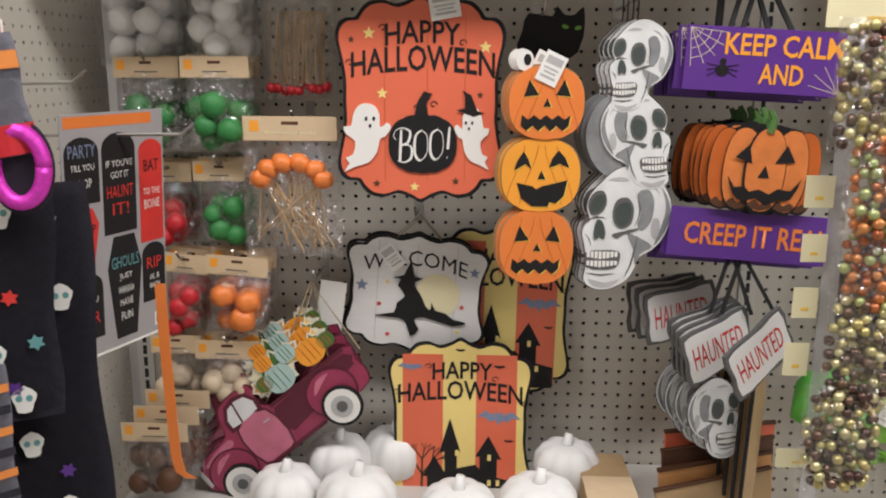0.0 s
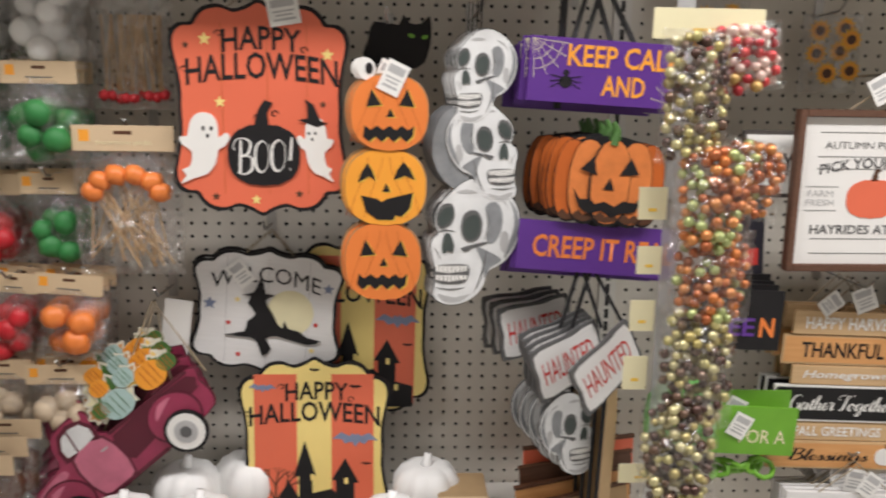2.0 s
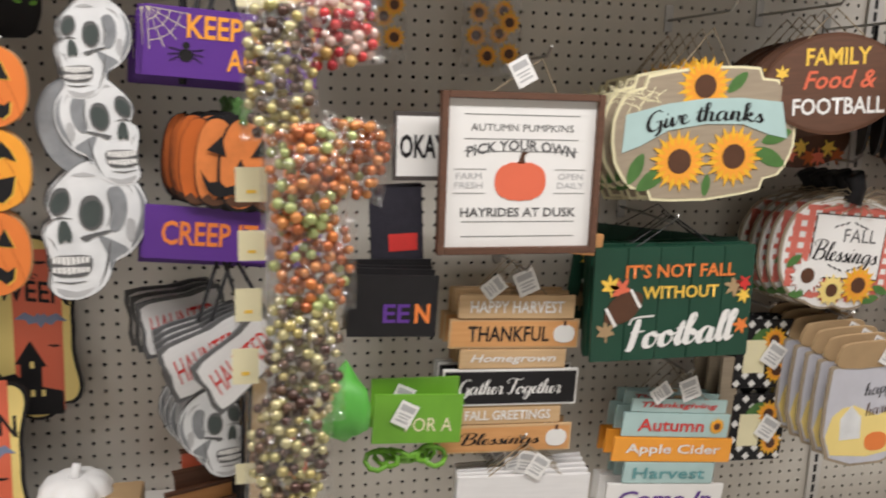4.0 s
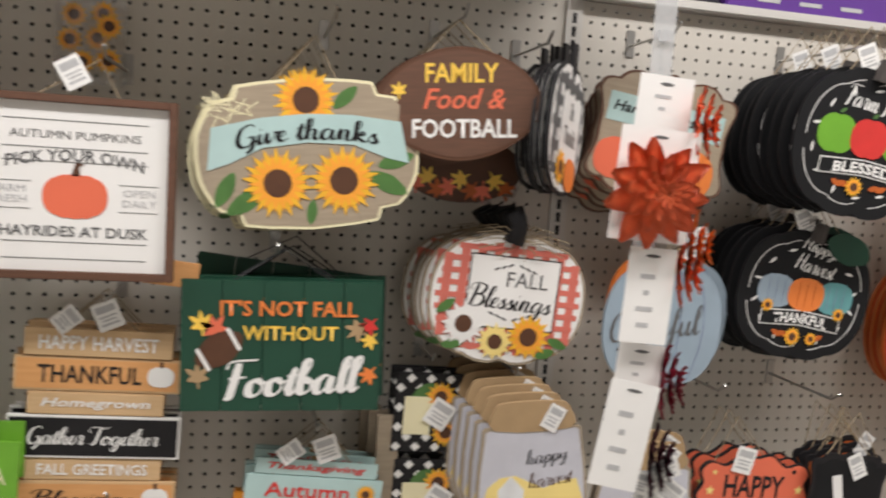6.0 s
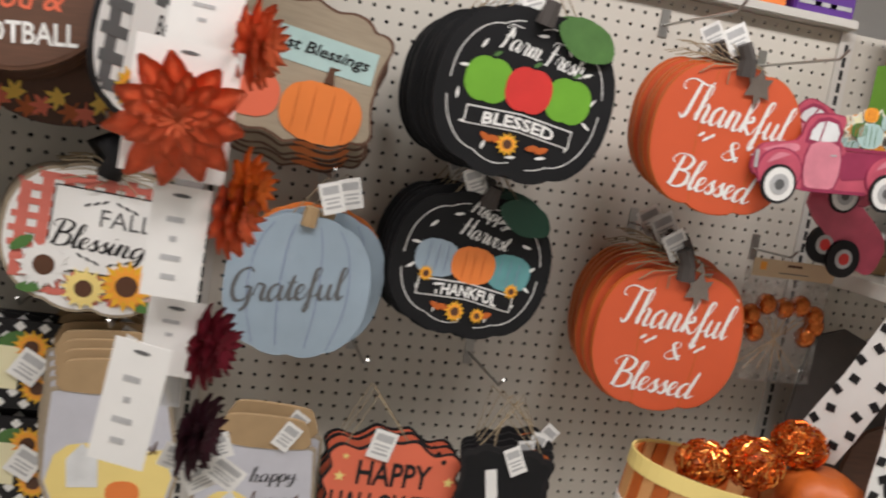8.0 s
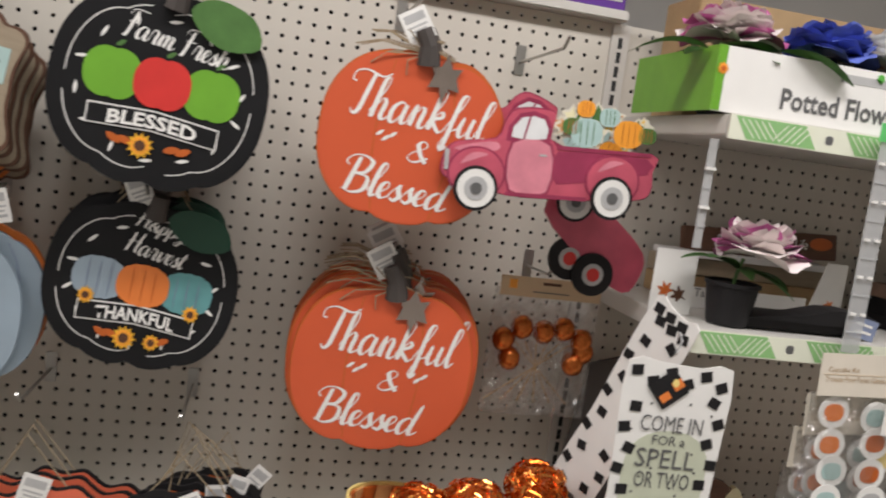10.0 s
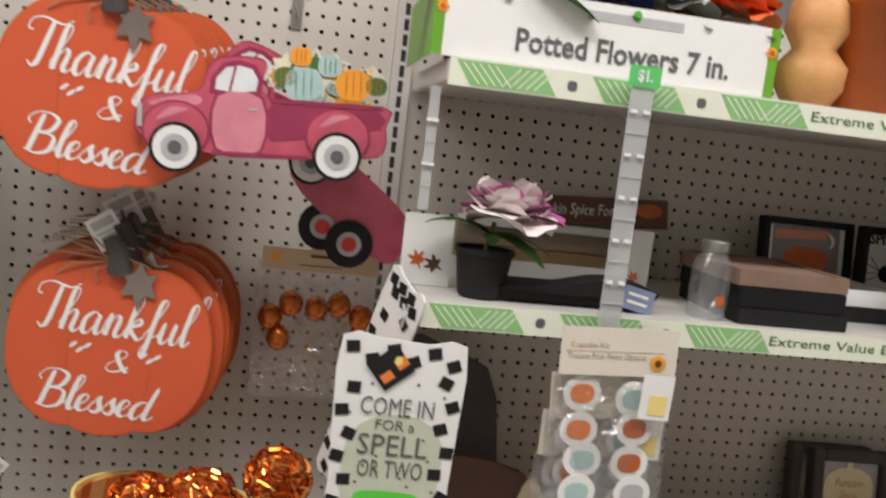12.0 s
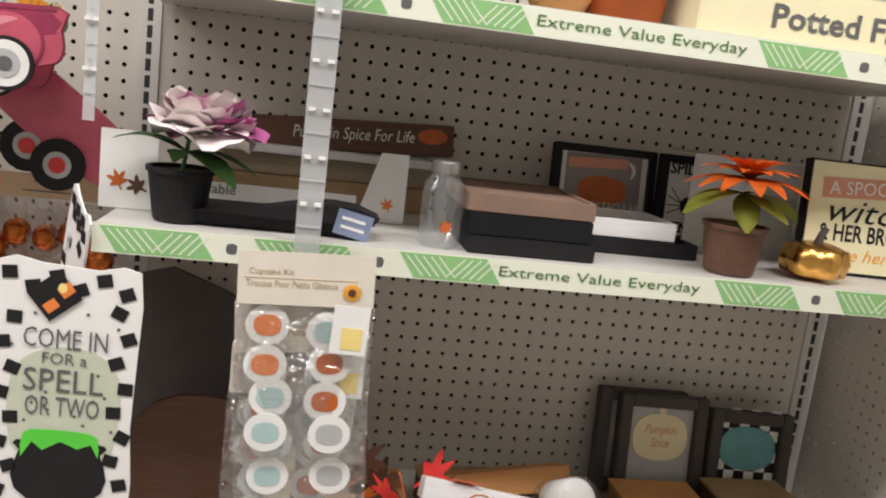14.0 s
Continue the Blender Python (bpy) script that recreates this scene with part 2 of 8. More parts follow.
def star(r, x=0.0, z=0.0, n=5, inner=0.45, turn=90):
    return [(x + math.cos(radians(turn) + math.pi * i / n) * r * (1 if i % 2 == 0 else inner), z + math.sin(radians(turn) + math.pi * i / n) * r * (1 if i % 2 == 0 else inner)) for i in range(2 * n)]


def maple(r, x=0.0, z=0.0, turn=0.0):
    """A five-lobed maple leaf with a short stalk."""
    half = [(90, 1), (76, .62), (66, .42), (50, .78), (39, .97), (27, .68), (14, .42), (-7, .64), (-18, .75), (-42, .45), (-76, .36), (-86, .8)]
    pts = half[::-1] + [(180 - a, k) for a, k in half[1:]]
    return [(x + r * k * math.cos(radians(a + turn)), z + r * k * math.sin(radians(a + turn))) for a, k in pts]


def lettering(body, m, parent, x, z, y, h, w=None, arc=0.0, turn=0.0, bold=0.0, label="", shear=0.0, name="lettering"):
    cu = bpy.data.curves.new("t", "FONT")
    cu.body, cu.size, cu.align_x, cu.align_y, cu.extrude, cu.resolution_u, cu.shear, cu.offset = body, 1.0, "CENTER", "CENTER", 0.0, 2, shear, bold
    o = bpy.data.objects.new("t", cu)
    scene.collection.objects.link(o)
    me = bpy.data.meshes.new_from_object(o)
    bpy.data.objects.remove(o)
    bpy.data.curves.remove(cu)
    xs = [v.co.x for v in me.vertices]
    ys = [v.co.y for v in me.vertices]
    cx, cy, ww, hh = (max(xs) + min(xs)) / 2, (max(ys) + min(ys)) / 2, max(xs) - min(xs), max(ys) - min(ys)
    sz = h / hh
    sx = w / ww if w else sz
    c, s = math.cos(radians(turn)), math.sin(radians(turn))
    for v in me.vertices:
        p, q = (v.co.x - cx) * sx, (v.co.y - cy) * sz
        q += arc * (1 - (2 * p / (ww * sx)) ** 2)
        v.co = (x + c * p - s * q, -y - 0.0004, z + s * p + c * q)
    me.name = name
    me.materials.append(m)
    ob = new(name, me)
    ob.parent = parent
    if label:
        tagged(ob, label)
    return ob


# Brush script: strokes of each letter as x,y on a grid, the x-height 4 and the tall letters 8; the first number is the advance.
SCRIPT = {}
for row in """a 4.6 3.2,3.6 2,4.1 .6,2.6 .7,.4 1.8,0 3.2,2.4 3.4,3.8 3.2,1 3.8,0 5,1
n 4.4 0,1 .6,3.6 1,4 .9,0 / .9,2 2.2,4 3,3.4 2.8,.6 3.6,0 4.8,1
h 4.4 0,1 2,6 2,8 1.1,7.6 .9,4 .8,0 / .8,2 2.2,4 3,3.2 2.8,.6 3.6,0 4.8,1
k 4.3 0,1 2,6 2,8 1.1,7.6 .9,4 .8,0 / .9,2 2.4,4 3,3 1.2,2 2.8,.3 3.6,0 4.6,1
f 2.8 0,1 2,5 2.8,7.6 2.2,8.2 1.5,7 1.3,2 1.2,-2 .6,-3 .3,-2 1.4,.4 3.2,1.6
u 4.4 0,1 .8,4 .7,1 1.6,0 3,2 3.2,4 3,1 3.7,0 4.8,1
l 2.2 0,1 2,6 2,8 1.1,7.6 .9,2 1.5,0 2.6,1
e 2.8 0,1 1.6,2 2.2,3.3 1.5,4 .6,3 .6,1 1.6,0 3.2,1
s 2.8 0,1 1.6,4 1.7,2.8 2.4,1.2 1.6,0 .5,.5 1.6,.1 3.2,1
d 4.7 3.2,3.6 2,4.1 .6,2.6 .7,.4 1.8,0 3.2,2.6 4,8 3.4,3 3.3,.6 4,0 5.2,1
i 2 0,1 .8,4 .7,1 1.3,0 2.4,1 / .9,5.3 1.2,5.9
t 2.2 0,1 1.4,6.5 .9,2 1.4,0 2.6,1 / 0,4.4 2.4,4.6
g 4.4 3.2,3.6 2,4.1 .6,2.6 .7,.6 1.8,.3 3.2,2.6 3.4,3.8 3.2,-1 2.2,-3 1,-2.2 2.6,-.3 4.8,1
o 3.9 2.2,4 .7,3 .7,.7 2,0 3.2,1.4 2.9,3.6 2,4 3,3 4.2,3.2
b 3.7 0,1 2,6 2,8 1.1,7.6 .8,2 1.5,0 3,.8 3,3 2,3.8 2.6,2.6 4,3
r 3.4 0,1 .7,4 1.2,4.3 2.4,3.6 2.2,1 2.8,0 3.8,1
m 5.8 0,1 .6,3.8 .9,0 / .9,2 2,4 2.6,3 2.5,0 / 2.5,2 3.8,4 4.5,3.2 4.3,.6 5,0 6.2,1
p 3.8 0,1 .9,4 .7,-3 / .8,2.4 2,4 3.2,3 2.8,.5 1.6,0 1,.6 / 2.8,.5 4.2,1
y 4.2 0,1 .8,4 .7,1.6 1.5,1 3,2.4 3.2,4 3,-1 2,-3 .9,-2 2.6,-.2 4.6,1
v 3.6 0,1 .8,4 1,1 1.6,0 3,2.4 2.9,4 4,3.4
T 4.4 -.6,6.2 -1.6,6.4 -1.4,8 .8,8.7 4.5,8 6.3,9 / 2.8,8.2 2.4,4 2,.8 1,0 .2,.8
B 5.6 1.4,8.4 1.2,4 1,0 / -.4,6 -1.2,7 0,8.6 2.4,8.8 4.4,7.6 3.6,5 1.4,4.4 4.6,4 4.8,1 2.6,-.2 .2,.4
F 4 1.6,8 1.4,4 1,0 0,-.3 / -.6,6.6 .2,8.4 5.2,8.6 / .2,4.4 3.6,4.6
G 5.4 4.6,7.2 3.4,8.4 1,7 .2,3 1.4,.2 3.6,.4 4.6,3.4 3,3.4 / 4.6,3.4 4.4,-1 3,-2.6
H 5.6 1.2,8 1,4 .6,0 / 4.6,8.4 4.2,4 4.2,.8 5.4,.6 / -.4,4 2.5,4.6 5.4,4.4
O 5.2 2.6,8 .6,6.5 .4,2 2.2,0 4.4,2 4.4,6.4 2.6,8
! 2.4 1.5,8.4 1,2.6 / .8,.1 .8,.7
& 5.4 5,1.8 2.4,0 .5,.8 .9,2.8 3.4,4.8 3.4,6.4 2.2,6.8 1.6,5.6 3,2.6 5,0""".splitlines():
    letter, adv, *pts = row.split(" ")
    SCRIPT[letter] = (float(adv), [[tuple(map(float, p.split(","))) for p in st.split()] for st in " ".join(pts).split("/")])


def script(body, m, parent, x, z, y, h, w, turn=0.0, pen=0.85, slant=0.22, arc=0.0, label="", name="lettering"):
    """Hand-lettered brush script with thick downstrokes and hairline upstrokes, fitted into w by h."""
    bm, cur, quads = bmesh.new(), 0.0, []
    for ch in body:
        if ch == " ":
            cur += 2.6
            continue
        adv, strokes = SCRIPT[ch]
        for st in strokes:
            line = [Vector(p) for p in st]
            ext = [2 * line[0] - line[1]] + line + [2 * line[-1] - line[-2]]
            path = []
            for i in range(1, len(ext) - 2):
                for k in range(4):
                    u = k / 4
                    p0, p1, p2, p3 = ext[i - 1:i + 3]
                    path.append(0.5 * (2 * p1 + (p2 - p0) * u + (2 * p0 - 5 * p1 + 4 * p2 - p3) * u * u + (3 * p1 - p0 - 3 * p2 + p3) * u ** 3))
            path.append(line[-1])
            rows, wide = [], 0.3 * pen
            for i, p in enumerate(path):
                d = (path[min(i + 1, len(path) - 1)] - path[max(i - 1, 0)]).normalized()
                want = pen * (0.28 + 0.72 * max(0.0, -d.y))
                wide += (want - wide) * 0.55
                nrm = Vector((-d.y, d.x)) * wide / 2
                rows.append([(q.x + cur + slant * q.y, q.y) for q in (p + nrm, p - nrm)])
            quads += [(a[0], a[1], b[1], b[0]) for a, b in zip(rows, rows[1:])]
        cur += adv
    xs, ys = [p[0] for q in quads for p in q], [p[1] for q in quads for p in q]
    cx, cy, sx, sz = (max(xs) + min(xs)) / 2, (max(ys) + min(ys)) / 2, w / (max(xs) - min(xs)), h / (max(ys) - min(ys))
    c, s = math.cos(radians(turn)), math.sin(radians(turn))
    for k, q in enumerate(quads):
        vs = []
        for a, b in q:
            p, r = (a - cx) * sx, (b - cy) * sz
            r += arc * (1 - (2 * p / w) ** 2)
            vs.append(bm.verts.new((x + c * p - s * r, -y - 0.0004 - 0.000002 * (k % 40), z + s * p + c * r)))
        bm.faces.new(vs)
    bm.normal_update()
    bmesh.ops.recalc_face_normals(bm, faces=bm.faces[:])
    return part(name, bm, m, parent, label)


def curls(parent, m, y, spots, r):
    """Small ink curls at the ends of decorated letters."""
    for x, z, d in spots:
        pts = [(x + d * r * (1 - k / 14) * math.cos(k * 0.55), -y, z + r * (1 - k / 14) * math.sin(k * 0.55)) for k in range(11)]
        part("letter_curl", tube(pts, 0.0009, n=4), m, parent)


def tube(pts, r, bm=None, n=6):
    bm = bm or bmesh.new()
    rings = []
    for i, p in enumerate(pts):
        p = Vector(p)
        d = (Vector(pts[min(i + 1, len(pts) - 1)]) - Vector(pts[max(i - 1, 0)])).normalized()
        a = d.orthogonal().normalized() if i == 0 else (a - d * a.dot(d)).normalized()
        b = d.cross(a)
        rr = r[i] if isinstance(r, (list, tuple)) else r
        rings.append([bm.verts.new(p + (a * math.cos(2 * math.pi * j / n) + b * math.sin(2 * math.pi * j / n)) * rr) for j in range(n)])
    for u, v in zip(rings, rings[1:]):
        for j in range(n):
            bm.faces.new((u[j], u[(j + 1) % n], v[(j + 1) % n], v[j]))
    bm.faces.new(rings[0][::-1])
    bm.faces.new(rings[-1])
    return bm


def lathe(profile, n=24, bm=None, ribs=0, depth=0.0):
    """A turned body round z from (radius, z), from the bottom up."""
    bm = bm or bmesh.new()
    rings = []
    for r, z in profile:
        rings.append([bm.verts.new((r * (1 - depth * (1 - abs(math.sin(ribs * math.pi * j / n)))) * math.cos(2 * math.pi * j / n), r * (1 - depth * (1 - abs(math.sin(ribs * math.pi * j / n)))) * math.sin(2 * math.pi * j / n), z)) for j in range(n)])
    for u, v in zip(rings, rings[1:]):
        for j in range(n):
            bm.faces.new((u[j], u[(j + 1) % n], v[(j + 1) % n], v[j]))
    bm.faces.new(rings[0][::-1])
    bm.faces.new(rings[-1])
    return bm


def ball(r, at=(0, 0, 0), sub=2, bm=None, squash=1.0, lump=0.0, seed=0.0):
    bm = bm or bmesh.new()
    g = bmesh.ops.create_icosphere(bm, subdivisions=sub, radius=r)
    for v in g["verts"]:
        if lump:
            v.co *= 1 + lump * noise.noise(v.co / r * 1.5 + Vector((seed, seed * 2, 3)))
        v.co.z *= squash
        v.co += Vector(at)
    return bm


def hook(x, z, length=0.28, y=WALL, side=0.0):
    """A zinc peg hook, pushed into the board at x, z, its tip turned up."""
    h = thing("peg_hook", "zinc wire peg hook in the pegboard", "hook", pose(x, y, z), "peg hooks")
    part("prong", tube([(0, 0.006, 0.0), (side * 0.5, -length * 0.5, 0.002), (side, -length + 0.02, 0.004), (side, -length, 0.02)], 0.0026), STEEL, h)
    part("clip_plate", box(-0.009, 0.009, -0.003, -0.0005, -0.022, 0.03, bevel=0.001), STEEL, h)
    return h


def price_tag(parent, x, z, y, a=0.0, w=0.035, h=0.045):
    t = part("price_tag", slab(rect(w, h, x, z, a), 0.0006, y), PAPER, parent, "white price tag with grey print")
    c, s = math.cos(radians(a)), math.sin(radians(a))
    for k, hh, ww in ((0.25, 0.25, 0.75), (-0.02, 0.06, 0.7), (-0.15, 0.06, 0.55), (-0.3, 0.08, 0.7)):
        part("print_bar", slab(rect(w * ww, h * hh, x - s * h * k, z + c * h * k, a), 0.0002, y + 0.0007), LTGREY, t)
    return t


def art(parent, name, m, outlines, y, t=0.0004, label=""):
    """Flat pieces of artwork, each one its own part; many tiny ones stay joined."""
    if len(outlines) <= 12:
        return [part(name, slab(p, t, y), m, parent, label) for p in outlines][0]
    bm = bmesh.new()
    for p in outlines:
        slab(p, t, y, bm)
    return tagged(part(name, bm, m, parent, label), kind="stuff")


def hanger(parent, x, z, hx, hz, m=STRING, y=0.002, r=0.0012, spread=0.06):
    return part("hanging_cord", tube([(x - spread, -y, z), (hx, -y + 0.004, hz), (x + spread, -y, z)], r), m, parent)


def stack(ob, n, step, jx=0.004, jz=0.004, jr=1.5, dx=0.0, dz=0.0, seed=1):
    """Copies hung one behind the other on the same hook."""
    rnd = random.Random(seed)
    out = []
    for i in range(1, n + 1):
        m = ob.matrix_basis.copy()
        m.translation += Vector((dx * i + rnd.uniform(-jx, jx), step * i, dz * i + rnd.uniform(-jz, jz)))
        c = copy_thing(ob, m @ pose(0, 0, 0, 0, rnd.uniform(-jr, jr), 0))
        if i % 3:       # only some copies carry a tag
            for o in [o for o in c.children if o.name.startswith("price_tag")]:
                for q in (*o.children, o):
                    bpy.data.objects.remove(q)
        out.append(c)
    return out


# ---- the room ----
def structure(name, bm, m, label):
    o = part(name, bm, m)
    return tagged(o, label, "structure", kind="structure")


structure("floor", box(-4, 8, -1.9, 3.2, -0.1, 0), FLOOR, "pale vinyl shop floor")
structure("ceiling", box(-4, 8, -1.9, 3.2, 3.0, 3.1), CEIL, "white ceiling boards")
structure("wall_south", box(-4, 8, -1.9, -1.8, 0, 3.0), PLASTER, "plain painted shop wall")
structure("wall_north", box(-4, 8, 3.1, 3.2, 0, 3.0), PLASTER, "plain painted shop wall")
structure("wall_west", box(-4, -3.9, -1.8, 3.1, 0, 3.0), PLASTER, "plain painted shop wall")
structure("wall_east", box(7.9, 8, -1.8, 3.1, 0, 3.0), PLASTER, "plain painted shop wall")
for lx, ly in LAMPS:
    lamp = thing("strip_lamp", "white ceiling strip lamp housing", "lamp", pose(lx, ly, 2.94), "ceiling strip lamps")
    part("housing", box(-0.7, 0.7, -0.14, 0.14, 0.0, 0.06, bevel=0.006), METAL, lamp)

PITCH, R_HOLE, UPR = 0.0254, 0.0038, (-0.69, 0.53, 1.75, 2.94, 4.16)


def pegboard(name, x0, x1, z0, z1, m4, label):
    """A hardboard panel with punched holes one inch apart, each hole real."""
    nx, nz = int((x1 - x0) / PITCH), int((z1 - z0) / PITCH)
    ox, oz = (x0 + x1 - nx * PITCH) / 2, z1 - nz * PITCH
    verts, faces = [], []
    hp = PITCH / 2
    sq = [(hp, 0), (hp, hp), (0, hp), (-hp, hp), (-hp, 0), (-hp, -hp), (0, -hp), (hp, -hp)]
    ring = [(R_HOLE * math.cos(k * math.pi / 4), R_HOLE * math.sin(k * math.pi / 4)) for k in range(8)]
    for i in range(nx):
        for j in range(nz):
            cx, cz, b = ox + (i + 0.5) * PITCH, oz + (j + 0.5) * PITCH, len(verts)
            verts += [(cx + a, 0, cz + c) for a, c in sq] + [(cx + a, 0, cz + c) for a, c in ring] + [(cx + a, 0.004, cz + c) for a, c in ring]
            for k in range(8):
                n = (k + 1) % 8
                faces += [(b + k, b + n, b + 8 + n, b + 8 + k), (b + 8 + k, b + 8 + n, b + 16 + n, b + 16 + k)]
    b = len(verts)
    e = [(x0, z0), (x1, z0), (x1, z1), (x0, z1)]
    f = [(ox, oz), (ox + nx * PITCH, oz), (ox + nx * PITCH, z1), (ox, z1)]
    verts += [(p, 0, q) for p, q in e] + [(p, 0, q) for p, q in f]
    faces += [(b + k, b + (k + 1) % 4, b + 4 + (k + 1) % 4, b + 4 + k) for k in (0, 1, 3)]
    me = bpy.data.meshes.new(name)
    me.from_pydata(verts, [], faces)
    me.materials.append(PEG)
    o = new(name, me)
    o.matrix_basis = m4
    return tagged(o, label, "pegboard", kind="structure")


TOP = 1.715
for i in range(4):
    a, b = UPR[i] + 0.017, UPR[i + 1] - 0.017
    pegboard("pegboard_%d" % (i + 1), a, b, 0.15, TOP, pose(0, WALL, 0), "cream painted pegboard panel with punched holes")
# added sheet: its near-black colour is the shade seen through the holes
structure("gondola_back", box(-0.7, 4.17, WALL + 0.07, WALL + 0.08, 0.0, TOP), DARKV, "added near-black sheet for the unlit gap behind the pegboards")
structure("gondola_base", box(-0.7, 4.17, 1.15, WALL + 0.06, 0.0, 0.14), METAL, "cream steel plinth of the shelving")
pegboard("pegboard_left", 0.0, 1.25, 0.15, 1.95, pose(-0.735, WALL + 0.02 - 1.25, 0, 0, 0, 90), "cream pegboard of the adjoining shelving")
pegboard("pegboard_right", 0.0, 1.1, 0.15, 1.9, pose(4.2, WALL + 0.02, 0, 0, 0, -90), "cream pegboard of the adjoining shelving")
# same added sheets behind the side boards, shade put in as colour
structure("side_back_left", box(-0.85, -0.84, 0.37, WALL + 0.02, 0, 1.95), DARKV, "added near-black sheet for the unlit gap behind the side pegboard")
structure("side_back_right", box(4.3, 4.31, 0.5, WALL + 0.02, 0, 1.9), DARKV, "added near-black sheet for the unlit gap behind the side pegboard")


def upright(x):
    u = thing("upright", "slotted cream steel shelving upright", "upright", pose(x, WALL, 0), "shelving uprights")
    part("channel", box(-0.0165, 0.0165, -0.006, 0.03, 0.0, TOP), METAL, u)
    # slots are not cut; near-black blocks paint the shade inside them
    bm = bmesh.new()
    z = 0.3
    while z < TOP - 0.03:
        box(-0.004, 0.004, -0.0066, -0.004, z, z + 0.019, bm=bm)
        z += 0.0254
    tagged(part("punched_slotting", bm, DARKV, u, "punched slots, their inner shade put in as near-black colour"), kind="stuff")


for x in UPR:
    upright(x)


def shelf(x0, x1, z, front, lip=True, label="cream enamelled steel shelf on the uprights"):
    s = thing("shelf", label, "shelf", pose((x0 + x1) / 2, 0, z), "steel shelves")
    h = (x1 - x0) / 2
    part("deck", box(-h, h, front + 0.004, WALL - 0.008, -0.03, 0.0, bevel=0.002), METAL, s)
    part("front_rail", box(-h, h, front, front + 0.0035, -0.034, 0.001), METAL, s)
    return s, h


def label_strip(s, h, front, z0=-0.034, hgt=0.034, words=()):
    """Paper shelf strip: pale ground, green leaf blocks with white veins, a small mark and words."""
    st = part("label_strip", box(-h, h, front - 0.002, front - 0.0006, z0, z0 + hgt), LIPW, s, "white paper strip with green leaf pattern")
    x = -h + 0.008
    i = 0
    mid = z0 + hgt / 2
    while x < h - 0.13:
        w = 0.13
        if any(abs(x + w / 2 - wx) < 0.19 for wx, _ in words):
            x += 0.04
            continue
        sk = 0.02
        pts = [(x, z0 + hgt * .95), (x + sk, z0 + hgt * .05), (x + w, z0 + hgt * .05), (x + w - sk, z0 + hgt * .95)]
        part("leaf_block", slab(pts, 0.0003, -front + 0.0021), LIPGRN, st)
        bm = bmesh.new()
        for k in range(10):
            xx = x + 0.008 + k * 0.0102
            d = 1 if k < 5 else -1
            slab(rect(0.0016, hgt * 0.98, xx + 0.012, mid, 42 * d), 0.0002, -front + 0.0025, bm)
        tagged(part("leaf_vein", bm, LIPW, st), kind="stuff")
        if not any(abs(x + w + 0.02 - wx) < 0.15 for wx, _ in words):
            part("mark", slab(oval(0.013, 0.013, x + w + 0.02, mid, 12, 3.0), 0.0003, -front + 0.0021), GREYINK, st)
        x += w + 0.045
        i += 1
    for wx, body in [w for w in words if w[1]]:
        lettering(body, LEAFG, st, wx, mid, -front + 0.0025, hgt * 0.5, 0.27)
    return st


FRONT = 1.23
up, hh = shelf(UPR[3] + 0.02, UPR[4] - 0.02, 1.552, FRONT)
label_strip(up, hh, FRONT, words=((0.035, "Extreme Value Everyday"),))
lo, hh = shelf(UPR[3] + 0.02, UPR[4] - 0.02, 1.245, FRONT)
label_strip(lo, hh, FRONT, words=((0.03, "Extreme Value Everyday"),))
shelf(UPR[3] + 0.02, UPR[4] - 0.02, 0.775, 1.15)
shelf(UPR[0] + 0.02, UPR[1] - 0.02, 0.69, 1.2)
# deep top shelf over the first two bays, a narrow rail over the third
shelf(UPR[0] + 0.02, UPR[1] - 0.02, 1.80, 1.25)
shelf(UPR[1] + 0.02, UPR[2] - 0.02, 1.80, 1.25)
structure("top_rail", box(UPR[2], UPR[3], WALL - 0.03, WALL + 0.07, TOP + 0.001, TOP + 0.02, bevel=0.003), METAL, "cream steel top rail of the shelving")


# ---- happy halloween board with ghosts ----
def ghost(w, h, x, z, flip=1):
    p = [(0, .5), (.18, .46), (.27, .33), (.28, .15), (.42, .22), (.5, .15), (.38, .02), (.27, -.02), (.22, -.2), (.05, -.36), (-.2, -.42), (-.45, -.5), (-.34, -.38), (-.42, -.3), (-.27, -.25), (-.22, -.05), (-.4, .05), (-.45, .16), (-.3, .17), (-.25, .34), (-.15, .46)]
    return [(x + flip * a * w, z + b * h) for a, b in smoothed(p, 2)]


def eyes(x, z, s):
    return [oval(s, s * 1.6, x - s * 1.3, z, 8), oval(s, s * 1.6, x + s * 1.3, z, 8), oval(s, s * 1.5, x, z - s * 2.4, 8)]


